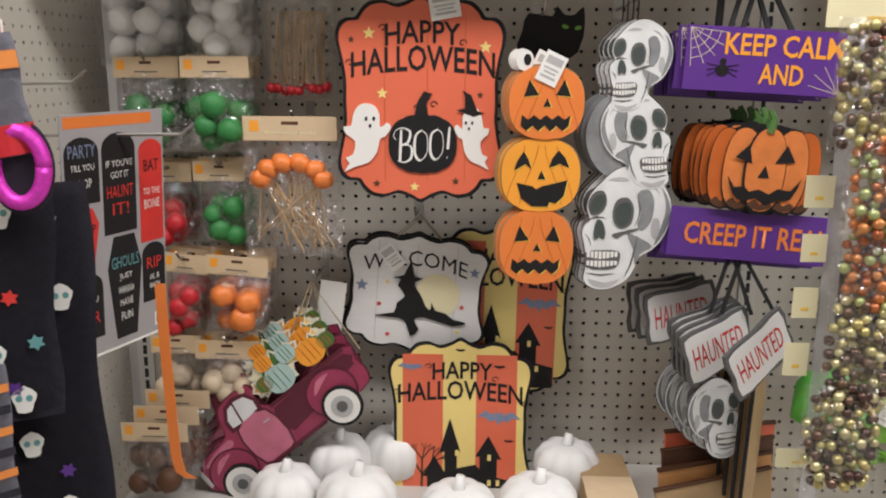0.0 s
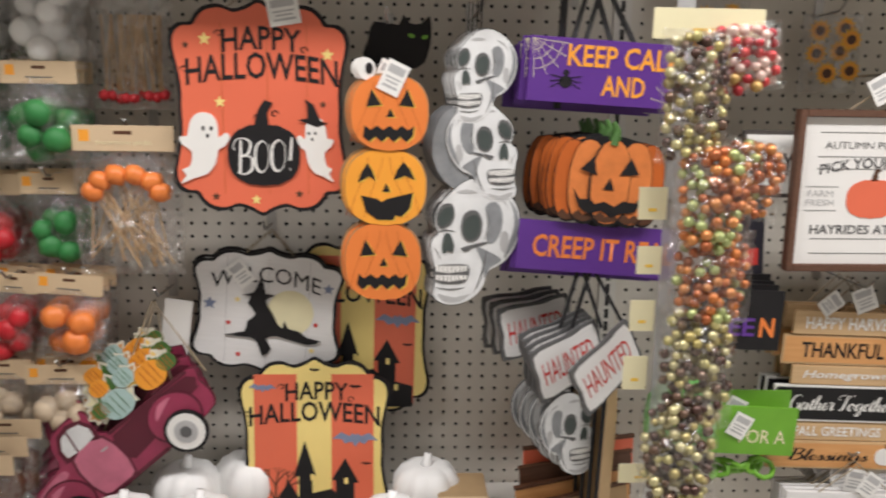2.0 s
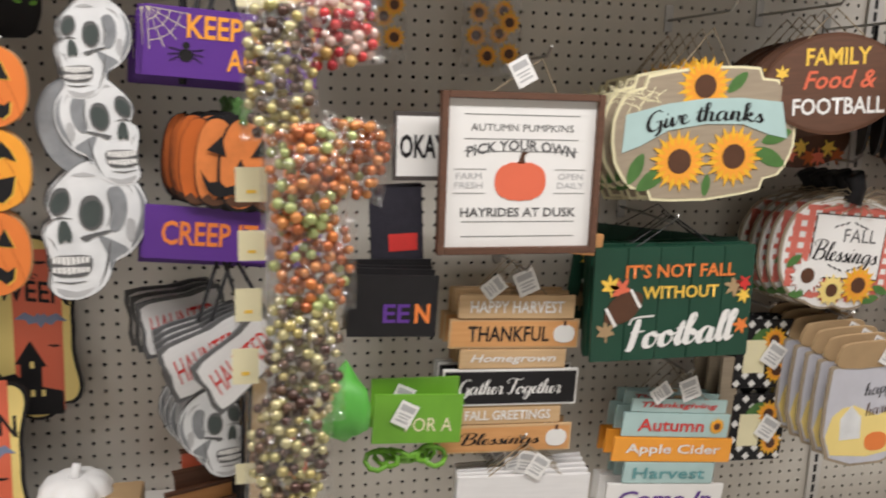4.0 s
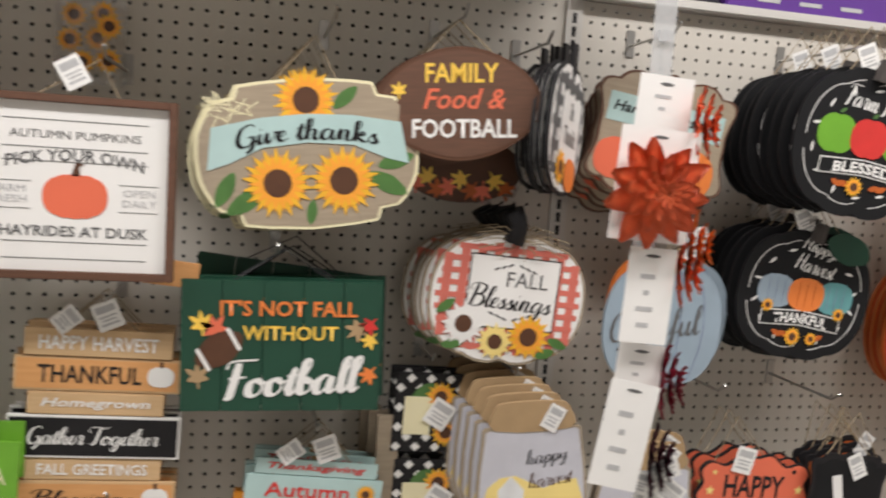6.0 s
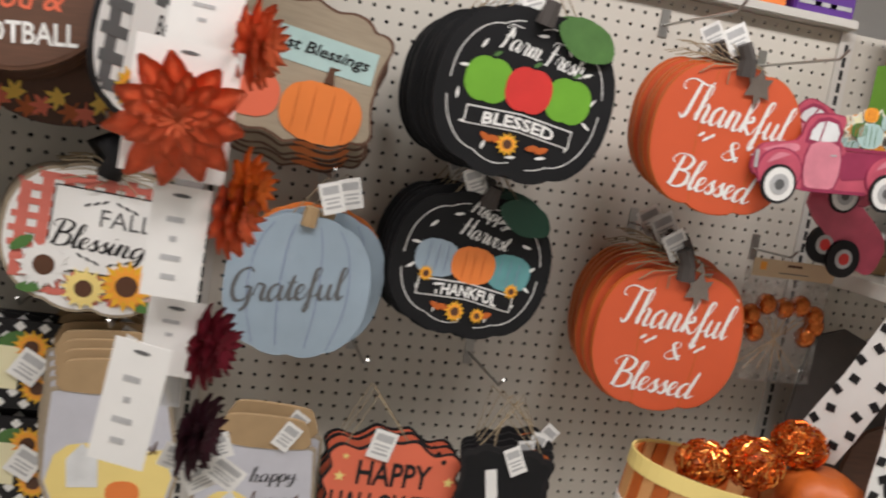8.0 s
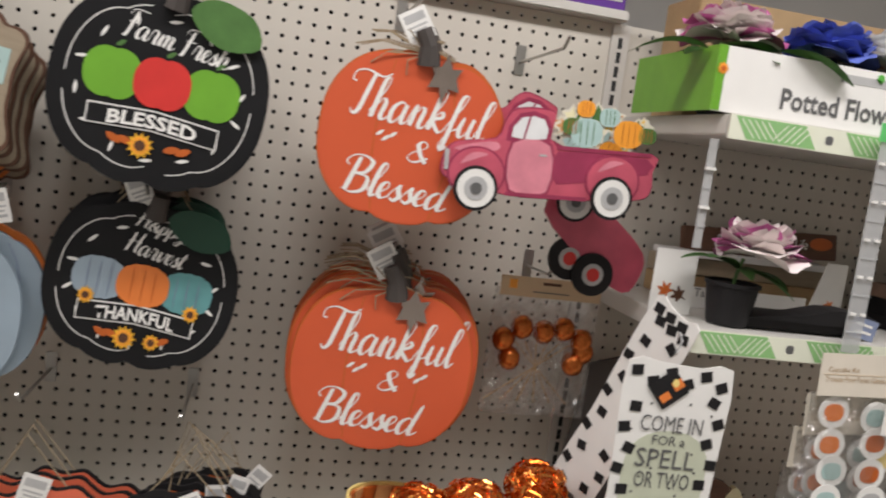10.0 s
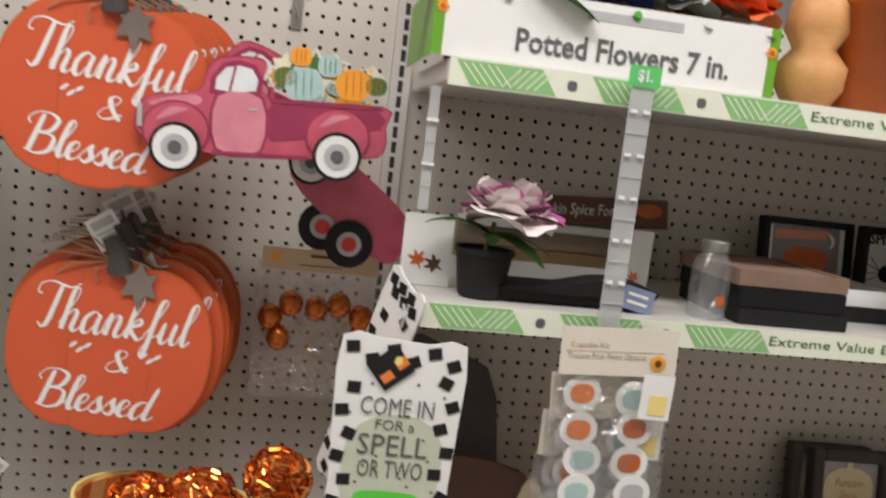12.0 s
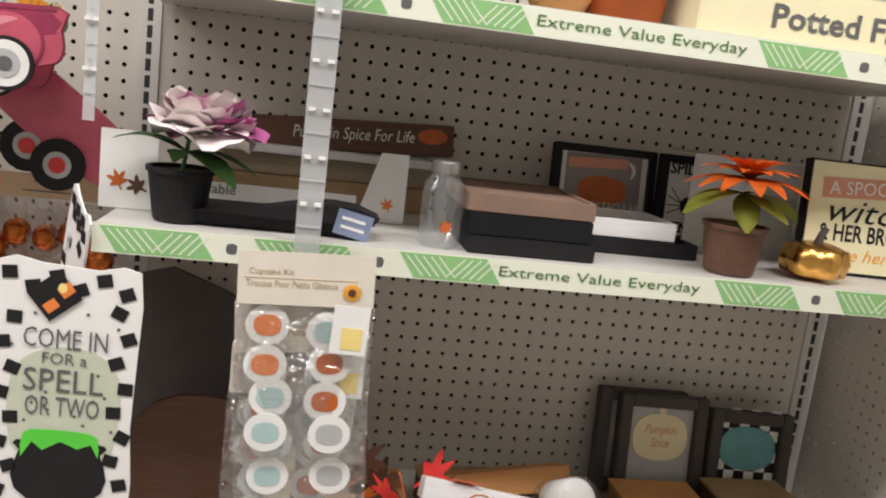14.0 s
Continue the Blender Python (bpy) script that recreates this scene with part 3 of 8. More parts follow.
def boo_sign():
    s = thing("halloween_sign", "coral orange happy halloween sign with white ghosts and black pumpkin", "sign", pose(-0.102, 1.42, 1.44))
    o = bracket(0.284, 0.345)
    part("board", slab(o, 0.005), BLACK, s, "black-edged board")
    part("face", slab([(a * 0.955, b * 0.962) for a, b in o], 0.0006, 0.0052), ORRED, s)
    art(s, "plank_line", DKORANGE, [rect(0.0008, 0.27, x, 0) for x in (-0.06, 0.012, 0.075)], 0.006)
    lettering("HAPPY", BLACK, s, 0.004, 0.107, 0.0062, 0.036, 0.125, arc=0.006, bold=0.015)
    lettering("HALLOWEEN", BLACK, s, 0.004, 0.058, 0.0062, 0.042, 0.24, arc=0.012, bold=0.015)
    curls(s, BLACK, 0.0066, ((-0.062, 0.118, -1), (0.07, 0.094, 1), (-0.118, 0.062, -1), (0.124, 0.042, 1), (-0.004, -0.012, -1), (0.022, -0.006, 1)), 0.007)
    art(s, "star", PALEYEL, [star(0.011, -0.085, 0.11), star(0.011, 0.108, 0.088), star(0.010, -0.064, 0.012), star(0.009, -0.01, -0.145)], 0.0062)
    art(s, "small_star", BROWN, [star(0.007, -0.075, -0.14), star(0.007, 0.06, -0.135), star(0.006, -0.115, 0.1), star(0.006, 0.10, 0.01)], 0.0062)
    g = part("ghost", slab(ghost(0.085, 0.115, -0.092, -0.062), 0.003, 0.0058), WHITE, s, "white ghost cut-out")
    art(g, "ghost_face", BLACK, eyes(-0.085, -0.03, 0.005), 0.0089)
    g = part("ghost", slab(ghost(0.062, 0.105, 0.088, -0.062, -1), 0.003, 0.0058), WHITE, s, "white ghost cut-out in a witch hat")
    art(g, "ghost_face", BLACK, eyes(0.082, -0.036, 0.004), 0.0089)
    art(g, "witch_hat", BLACK, [[(0.06, -0.015), (0.075, -0.012), (0.075, 0.008), (0.07, 0.018), (0.085, 0.01), (0.096, -0.016), (0.108, -0.02), (0.09, -0.026)]], 0.0089)
    p = part("pumpkin", slab(pumpkin(0.118, 0.10, 5, 0.06, 0.004, -0.072), 0.003, 0.0058), BLACK, s, "black pumpkin cut-out lettered boo")
    art(p, "stem", BLACK, [[(-0.012, -0.03), (0.014, -0.03), (0.01, -0.005), (0.02, 0.012), (0.006, 0.016), (-0.004, 0.0)]], 0.0062, 0.002)
    script("BOO!", WHITE, p, 0.004, -0.072, 0.0092, 0.060, 0.098, turn=4, pen=0.9, slant=0.1)
    price_tag(s, 0.04, 0.155, 0.009, 10, 0.05, 0.045)
    hanger(s, 0, 0.15, 0, 0.20)


boo_sign()
hook(-0.102, 1.65, 0.21)


# ---- stacked jack-o'-lanterns ----
def jack_face(p, x, z, w, y, mood):
    tri = [[(x - .3 * w, z + .08 * w), (x - .1 * w, z + .1 * w), (x - .23 * w, z + .3 * w)], [(x + .12 * w, z + .1 * w), (x + .32 * w, z + .08 * w), (x + .23 * w, z + .3 * w)], [(x - .04 * w, z - .05 * w), (x + .06 * w, z - .05 * w), (x + .01 * w, z + .06 * w)]]
    if mood == 1:
        tri[0] = smoothed([(x - .34 * w, z + .06 * w), (x - .22 * w, z + .3 * w), (x - .12 * w, z + .08 * w), (x - .2 * w, z + .14 * w)], 2)
        tri[1] = smoothed([(x + .1 * w, z + .1 * w), (x + .22 * w, z + .32 * w), (x + .36 * w, z + .1 * w), (x + .24 * w, z + .15 * w)], 2)
        m = [(-.3, -.1), (-.1, -.14), (-.05, -.18), (.02, -.14), (.34, -.06), (.3, -.26), (.2, -.36), (.12, -.34), (.1, -.4), (-.1, -.4), (-.24, -.3)]
    else:
        m = []
        for i in range(9):
            m.append((-.32 + .08 * i, -.16 - (.06 if i % 2 else 0)))
        for i in range(9):
            m.append((.30 - .08 * i, -.30 - (.07 if i % 2 else 0)))
    tri.append([(x + a * w, z + b * w) for a, b in m])
    art(p, "carved_glow", YELLOW, [[(a + 0.002, b - 0.0015) for a, b in q] for q in tri], y, 0.0003)
    art(p, "carved_face", BLACK, tri, y + 0.0005, 0.0003)


def jack_stack():
    s = thing("pumpkin_stack_sign", "tall cut-out of three stacked orange jack-o'-lanterns", "sign", pose(0.0995, 1.38, 1.322), "pumpkin stack signs")
    for x, z, w, h, m, mood, yy in ((0.006, 0.118, 0.122, 0.118, ORANGE, 0, 0.004), (0.0, 0.0, 0.130, 0.122, YELORG, 1, 0.001), (-0.004, -0.122, 0.124, 0.128, ORANGE, 2, 0.0)):
        p = part("pumpkin", slab(pumpkin(w, h, 5, 0.035, x, z), 0.006, yy), m, s)
        part("pumpkin_back", slab(pumpkin(w * 1.03, h * 1.03, 5, 0.035, x, z), 0.003, yy - 0.004), MDF, p, "raw board edge")
        art(p, "rib_line", DKORANGE, [[(x + k * w + 0.012 * math.copysign(1, k) * math.cos(i * .5) * 1.2, z - h * .4 + i * h * .8 / 6) for i in range(7)] + [(x + k * w + 0.0009 + 0.012 * math.copysign(1, k) * math.cos(i * .5) * 1.2, z - h * .4 + i * h * .8 / 6) for i in range(6, -1, -1)] for k in (-.32, -.15, .15, .3)], yy + 0.0061, 0.0003)
        jack_face(p, x, z, w, yy + 0.0063, mood)
    art(s, "curl", WHITE, [oval(0.028, 0.034, -0.03, 0.185)], 0.002, 0.004)
    art(s, "curl_centre", BLACK, [oval(0.012, 0.018, -0.026, 0.186)], 0.0062)
    price_tag(s, 0.012, 0.172, 0.012, -25, 0.036, 0.05)
    return s


stack(jack_stack(), 3, 0.011, 0.003, 0.002, 0.8, dx=-0.0035)
hook(0.1, 1.58, 0.25)


# ---- skull stack ----
def skull(parent, x, z, s, y, flip=1, turn=0):
    """A drawn skull turned three quarters, its face to -x (flip -1: to +x)."""
    c, n = math.cos(radians(turn)), math.sin(radians(turn))

    def at(pts):
        return [(x + flip * (c * a - n * b) * s, z + (n * a + c * b) * s) for a, b in pts]

    def blob(pts, k=3):
        return at(smoothed(pts, k))
    out = smoothed([(-.40, -.52), (-.385, -.38), (-.40, -.2), (-.43, -.06), (-.41, .03), (-.36, .08), (-.395, .2), (-.36, .33), (-.25, .46), (-.12, .57), (.06, .6), (.25, .5), (.37, .34), (.41, .15), (.36, -.05), (.25, -.2), (.12, -.28), (.08, -.4), (0, -.52), (-.15, -.6), (-.3, -.6)], 3)
    p = part("skull", slab(at(out), 0.005, y), BONE, parent)
    part("ink_edge", slab(at([(a * 1.02, b * 1.015) for a, b in out]), 0.004, y - 0.0005), GREYINK, p, "dark printed outline")
    y += 0.0052
    art(p, "cranium_shade", BONESH, [blob([(.08, .34), (.18, .38), (.24, .26), (.22, .08), (.14, -.02), (.09, .04), (.12, .16)]), blob([(.3, .4), (.37, .3), (.4, .14), (.35, -.03), (.26, -.16), (.31, .0), (.35, .16), (.34, .3)]), blob([(.0, -.05), (.1, -.08), (.24, -.17), (.13, -.25), (.09, -.36), (.06, -.2)])], y)
    art(p, "soft_shade", LTGREY, [blob([(-.2, .47), (-.1, .5), (.0, .47), (-.1, .46)], 2), blob([(.14, .46), (.24, .42), (.3, .3), (.25, .38)], 2), blob([(-.36, -.5), (-.2, -.54), (-.05, -.5), (-.15, -.58), (-.3, -.58)], 2), blob([(.24, .1), (.3, .08), (.3, -.08), (.25, -.1), (.22, -.02)], 2)], y)
    art(p, "ink_line", GREYINK, [blob([(.06, .02), (.1, .1), (.115, .2), (.075, .33), (.1, .2), (.09, .1)], 2), blob([(.1, -.06), (.085, -.2), (.05, -.36), (-.02, -.5), (.035, -.36), (.068, -.2)], 2), blob([(-.15, -.06), (-.06, -.03), (.06, .0), (.12, .0), (.06, -.03), (-.04, -.06), (-.1, -.1)], 2), blob([(-.41, -.05), (-.36, -.1), (-.34, -.18), (-.37, -.1)], 2), blob([(-.37, .09), (-.3, .12), (-.2, .1), (-.28, .105)], 2), blob([(-.38, -.44), (-.24, -.47), (-.1, -.44), (-.24, -.455)], 2)], y + 0.0004)
    art(p, "eye_socket_rim", GREYINK, [blob([(-.385, .24), (-.33, .35), (-.24, .36), (-.21, .26), (-.25, .16), (-.35, .13)]), blob([(-.15, .16), (-.11, .28), (-.01, .3), (.05, .2), (.03, .05), (-.06, 0), (-.13, .05)])], y + 0.0008)
    art(p, "eye_socket", SOCKET, [blob([(-.365, .23), (-.32, .31), (-.245, .33), (-.225, .26), (-.265, .18), (-.345, .15)]), blob([(-.13, .15), (-.1, .23), (-.01, .26), (.03, .19), (.01, .07), (-.06, .025), (-.11, .06)]), blob([(-.3, .08), (-.245, .07), (-.21, -.04), (-.23, -.11), (-.27, -.08), (-.31, -.12), (-.325, -.04)], 2)], y + 0.0012)
    art(p, "mouth_line", GREYINK, [blob([(-.395, -.24), (-.24, -.215), (-.08, -.22), (-.06, -.3), (-.1, -.39), (-.24, -.41), (-.38, -.385)], 2)], y + 0.0004)
    for i in range(8):
        u = -.365 + .038 * i
        for dz, hh in ((-.265, .075), (-.352, .065)):
            part("tooth", slab(blob([(u - .014, dz - hh / 2 + .006 * abs(i - 3)), (u + .014, dz - hh / 2 + .006 * abs(i - 3)), (u + .015, dz + hh / 2), (u - .015, dz + hh / 2)], 1), 0.0004, y + 0.0008), WHITE, p)
    return p


def skull_stack():
    s = thing("skull_stack_sign", "tall cut-out of three stacked grey and white skulls", "sign", pose(0.239, 1.395, 1.356), "skull stack signs")
    skull(s, 0.019, 0.143, 0.12, 0.0014, 1, 2)
    skull(s, 0.014, 0.023, 0.135, 0.0007, -1, -4)
    skull(s, 0.010, -0.125, 0.175, 0.0, 1, 0)
    part("side_skull", slab(smoothed([(-0.045, 0.085), (-0.01, 0.09), (0.0, 0.0), (-0.02, -0.04), (-0.055, -0.01), (-0.066, 0.04)], 3), 0.004, -0.002), BONESH, s)
    part("hang_loop", tube([(0.008, -0.004, 0.205), (0.009, -0.006, 0.225), (0.01, 0, 0.26)], 0.0012), RIBBON, s)
    return s


stack(skull_stack(), 3, 0.016, 0.002, 0.002, 0.6, dx=-0.005)
hook(0.25, 1.60, 0.22)


# ---- purple signs, carved pumpkin between ----
def purple_sign(x, z, w, h, lines, art_web, roll):
    s = thing("hanging_plaque", "purple painted wooden plaque with orange lettering", "plaque", pose(x, 1.38, z, 0, roll, 0), "purple plaques")
    part("board", slab(rect(w, h), 0.005), PURPLE, s)
    for body, lx, lz, lh, lw in lines:
        lettering(body, YELORG if art_web else ORANGE, s, lx, lz, 0.0054, lh, lw, bold=0.02)
    if art_web:
        bm = bmesh.new()
        cx, cz = -w / 2 + 0.004, h / 2 - 0.004
        for k in range(5):
            a = radians(-5 - 20 * k)
            slab(rect(0.06, 0.0008, cx + 0.03 * math.cos(a), cz + 0.03 * math.sin(a), math.degrees(a)), 0.0002, 0.0054, bm)
        for r in (0.018, 0.032, 0.047):
            for k in range(4):
                a = radians(-15 - 20 * k)
                slab(rect(r * 0.36, 0.0008, cx + r * math.cos(a), cz + r * math.sin(a), math.degrees(a) + 90), 0.0002, 0.0054, bm)
        for k in range(4):
            a = radians(100 + 22 * k)
            slab(rect(0.05, 0.0008, -cx + 0.025 * math.cos(a), -cz + 0.025 * math.sin(a), math.degrees(a)), 0.0002, 0.0054, bm)
        part("cobweb", bm, PALETAG, s, "pale line cobweb")
        art(s, "spider", BLACK, [oval(0.02, 0.018, -0.065, -0.018), oval(0.01, 0.01, -0.065, -0.004)] + [rect(0.022, 0.0012, -0.065 + sx * 0.014, -0.016 + 0.006 * k, sx * (20 * k - 10)) for sx in (-1, 1) for k in (-1, 0, 1)], 0.0058)
    return s


p1 = purple_sign(0.448, 1.507, 0.25, 0.10, (("KEEP CALM", 0.028, 0.024, 0.034, 0.185), ("AND", 0.028, -0.02, 0.032, 0.07)), True, 3.0)
stack(p1, 4, 0.018, 0.006, 0.004, 1.2, dx=-0.006, dz=-0.004)
p2 = purple_sign(0.447, 1.223, 0.265, 0.082, (("CREEP IT REAL", 0.01, 0.0, 0.038, 0.235),), False, 4.0)
stack(p2, 4, 0.018, 0.004, 0.004, 1.0, dx=-0.003, dz=-0.006)


def carved_pumpkin():
    s = thing("carved_pumpkin_sign", "cut-out orange carved pumpkin face with black shading", "sign", pose(0.458, 1.37, 1.335, 0, 4, 0), "carved pumpkin signs")
    part("board_back", slab(pumpkin(0.182, 0.148, 6, 0.05), 0.003), BLACK, s)
    for k, (x, w) in enumerate(((-0.062, 0.055), (0.062, 0.055), (-0.036, 0.062), (0.038, 0.062), (0, 0.068))):
        part("rib", slab(oval(w, 0.134 + 0.002 * k, x, -0.002, 24, 2.3), 0.0012, 0.0031 + 0.0013 * k), BLACK, s, "black inked rib edge")
        side = -0.0012 if x < 0 else 0.0012
        part("rib_face", slab(oval(w * 0.92, 0.127 + 0.002 * k, x + side, 0.0, 24, 2.3), 0.0003, 0.0044 + 0.0013 * k), DKORANGE if k < 2 else CARVED, s)
        part("rib_shade", slab(smoothed([(x - w * .3, -.058), (x, -.066), (x + w * .3, -.058), (x + w * .14, -.05), (x, -.056), (x - w * .14, -.048)], 2), 0.0002, 0.0048 + 0.0013 * k), BROWN, s)
    y = 0.0108
    art(s, "carved_face", BLACK, [[(-.05, .018), (-.022, .01), (-.03, .04)], [(.014, .012), (.046, .016), (.03, .042)], [(-.01, -.012), (.008, -.012), (.0, .008)], smoothed([(-.058, -.012), (-.045, -.03), (-.03, -.027), (-.02, -.036), (-.005, -.031), (.012, -.038), (.025, -.028), (.045, -.03), (.06, -.01), (.047, -.044), (.025, -.048), (.008, -.056), (-.01, -.046), (-.028, -.052), (-.046, -.042)], 2)], y)
    part("stem", tube([(0.0, -0.004, 0.06), (0.004, -0.005, 0.082), (-0.004, -0.005, 0.096)], [0.010, 0.006, 0.004]), LEAFG, s, "green stem")
    return s


stack(carved_pumpkin(), 6, 0.017, 0.004, 0.004, 1.5, dx=-0.006)
part("cord", tube([(0.375, 1.40, 1.45), (0.38, 1.40, 1.62)], 0.006), RIBBON, tagged(new("black_ribbon_loops"), "black satin hanging ribbons in a bunch", "ribbon"))
for sx, ex in ((0.46, 0.43), (0.41, 0.44), (0.50, 0.45), (0.39, 0.42)):
    rb = thing("black_ribbon", "black satin hanging ribbon of the plaques", "ribbon", pose(0, 0, 0), "black ribbons")
    part("ribbon_strip", tube([(sx, 1.39, 1.54), (ex, 1.41, 1.64)], 0.005, n=4), RIBBON, rb)
    rb = thing("black_ribbon", "black satin hanging ribbon of the plaques", "ribbon", pose(0, 0, 0), "black ribbons")
    part("ribbon_strip", tube([(sx, 1.37, 1.09), (ex, 1.39, 1.18)], 0.004, n=4), RIBBON, rb)
hook(0.44, 1.65, 0.26)


# ---- witch welcome plaque and striped halloween boards ----
def witch_sign():
    s = thing("welcome_sign", "white plank welcome sign with a flying witch before the moon", "sign", pose(-0.121, 1.55, 1.068, 0, 4, 0), "welcome signs")
    o = bracket(0.276, 0.235)
    part("board", slab(o, 0.005), BLACK, s, "black-edged board")
    part("face", slab([(a * 0.955, b * 0.955) for a, b in o], 0.0006, 0.0052), WHITEW, s)
    art(s, "plank_line", LTGREY, [rect(0.0008, 0.2, x, 0) for x in (-0.075, 0.0, 0.075)], 0.006)
    lettering("WELCOME", BLACK, s, -0.004, 0.052, 0.0062, 0.03, 0.20, arc=0.018)
    part("moon", slab(oval(0.086, 0.086, 0.042, 0.0), 0.0004, 0.0062), PALETAG, s, "pale yellow moon")
    w = smoothed([(-.075, -.048), (-.04, -.04), (-.035, -.02), (-.02, -.005), (-.035, .015), (-.03, .028), (-.045, .03), (-.025, .036), (-.015, .06), (-.008, .052), (-.004, .034), (.012, .032), (-.002, .024), (0, .012), (.012, -.005), (.02, -.022), (.03, -.03), (.032, -.015), (.04, -.03), (.06, -.034), (.075, -.045), (.1, -.05), (.075, -.058), (.02, -.045), (0, -.052), (.01, -.07), (-.005, -.085), (-.015, -.06), (-.03, -.05)], 2)
    part("witch", slab(w, 0.003, 0.0066), BLACK, s, "black witch silhouette on a broom")
    art(s, "star", BATBLUE, [star(0.013, -0.105, 0.01), star(0.011, 0.11, 0.05)], 0.0062)
    art(s, "red_star", RED, [star(0.006, -0.07, -0.025), star(0.006, 0.09, -0.02), star(0.006, -0.05, -0.085)], 0.0062)
    art(s, "yellow_star", PALEYEL, [star(0.006, -0.055, 0.02), star(0.006, 0.085, -0.07)], 0.0062)
    price_tag(s, -0.05, 0.07, 0.011, 40, 0.032, 0.05)
    hanger(s, 0, 0.09, 0, 0.15)
    return s


stack(witch_sign(), 1, 0.012)
hook(-0.12, 1.22, 0.10)


def bat(x, z, w):
    return [(x + a * w, z + b * w) for a, b in ((-.5, .05), (-.3, .2), (-.12, .1), (-.06, .18), (0, .12), (.06, .18), (.12, .1), (.3, .18), (.5, 0), (.3, .02), (.2, -.08), (.08, -.02), (0, -.14), (-.08, -.02), (-.22, -.06), (-.3, .04))]


def house(x, z, s):
    return [(x + a * s, z + b * s) for a, b in ((-.5, -.5), (-.5, -.2), (-.55, -.2), (-.42, .05), (-.3, -.15), (-.3, .1), (-.36, .1), (-.24, .5), (-.12, .1), (-.16, .1), (-.16, -.1), (.05, -.05), (.1, -.1), (.1, .05), (.05, .05), (.2, .3), (.35, .02), (.3, .02), (.3, -.2), (.5, -.25), (.5, -.5))]


def striped_sign(m4):
    s = thing("halloween_sign", "orange and yellow striped happy halloween sign with a haunted house", "sign", m4, "striped halloween signs")
    w, h = 0.28, 0.35
    o = bracket(w, h)
    part("board", slab(o, 0.005), BLACK, s, "black-edged board")
    part("face", slab([(a * 0.955, b * 0.965) for a, b in o], 0.0006, 0.0052), PALEYEL, s, "yellow painted face")
    art(s, "stripe", ORRED, [rect(0.078, h * 0.83, -0.072, -0.003), rect(0.078, h * 0.83, 0.070, -0.003)], 0.006)
    lettering("HAPPY", BLACK, s, 0.004, 0.108, 0.0066, 0.034, 0.115, arc=0.004, bold=0.015)
    lettering("HALLOWEEN", BLACK, s, 0.0, 0.062, 0.0066, 0.038, 0.24, arc=0.010, bold=0.015)
    curls(s, BLACK, 0.007, ((-0.06, 0.118, -1), (0.066, 0.094, 1), (-0.122, 0.066, -1), (0.124, 0.046, 1)), 0.007)
    art(s, "bat", BATBLUE, [bat(0.075, 0.015, 0.085), bat(-0.095, 0.115, 0.05)], 0.0066)
    art(s, "small_bat", BLACK, [bat(0.095, -0.03, 0.02), bat(0.075, 0.118, 0.025), bat(0.0, 0.15, 0.02)], 0.0066)
    hs = part("haunted_house", slab(house(0.022, -0.07, 0.17), 0.0006, 0.0066), BLACK, s, "black haunted house silhouette")
    art(hs, "lit_window", PALEYEL, [rect(0.007, 0.012, 0.03 + a, -0.075 + b) for a, b in ((-.035, .02), (.028, .012), (-.03, -.04), (-.012, -.04), (.028, -.04), (.045, -.04), (.0, -.06))], 0.0074)
    bm = bmesh.new()
    rnd = random.Random(4)

    def limb(x, z, a, ln, k):
        x2, z2 = x + ln * math.sin(a), z + ln * math.cos(a)
        slab(rect(0.0012 * k, ln * 1.05, (x + x2) / 2, (z + z2) / 2, -math.degrees(a)), 0.0003, 0.0066, bm)
        if k > 1:
            for da in (-0.5, 0.1, 0.55):
                limb(x2, z2, a + da + rnd.uniform(-.2, .2), ln * 0.68, k - 1)
    limb(-0.075, -0.145, 0.05, 0.045, 4)
    part("bare_tree", bm, BROWN, s, "bare tree silhouette")
    part("ground_line", slab([(-0.11, -0.15), (0.11, -0.15), (0.1, -0.138), (0.0, -0.143), (-0.1, -0.136)], 0.0004, 0.0066), BLACK, s)
    return s


ss = striped_sign(pose(-0.033, 1.51, 0.815, -4, 0, 0))
copy_thing(ss, pose(0.044, 1.585, 1.024, 0, 1, 0))


# ---- black cat cut-out ----
ct = thing("cat_sign", "black cat cut-out with green eyes behind the pumpkins", "sign", pose(0.118, 1.47, 1.555))
part("board", slab(smoothed([(-.055, -.04), (-.05, 0), (-.04, .03), (0, .025), (.008, .042), (.02, .028), (.038, .028), (.052, .04), (.055, .01), (.05, -.02), (.03, -.045)], 2), 0.005), BLACK, ct)
art(ct, "eye", LIME, [oval(0.012, 0.007, 0.022, 0.008, 10, a=-15), oval(0.012, 0.007, 0.044, 0.006, 10, a=15)], 0.0054)


# ---- first bay: bags, pumpkins, truck, socks ----
def film_bag(w, h, d, parent, z0=0.0, seed=1, m=None):
    """A crumpled clear bag, hanging down from z0."""
    bm = bmesh.new()
    nx, nz = 10, 12
    grid = {}
    for side in (-1, 1):
        for i in range(nx + 1):
            for j in range(nz + 1):
                u, v = i / nx, j / nz
                bulge = math.sin(math.pi * u) ** 0.6 * math.sin(math.pi * min(1, v * 0.92 + 0.06)) ** 0.7
                x = (u - 0.5) * w
                z = z0 - v * h
                q = noise.noise(Vector((x * 40, z * 40, seed * 7 + side)))
                grid[side, i, j] = bm.verts.new((x + 0.002 * q, side * d / 2 * bulge + 0.004 * q, z + 0.003 * q * (v > 0.9)))
        for i in range(nx):
            for j in range(nz):
                f = (grid[side, i, j], grid[side, i, j + 1], grid[side, i + 1, j + 1], grid[side, i + 1, j])
                bm.faces.new(f if side < 0 else f[::-1])
    return part("clear_bag", bm, m or FILM, parent, "crumpled clear plastic bag")


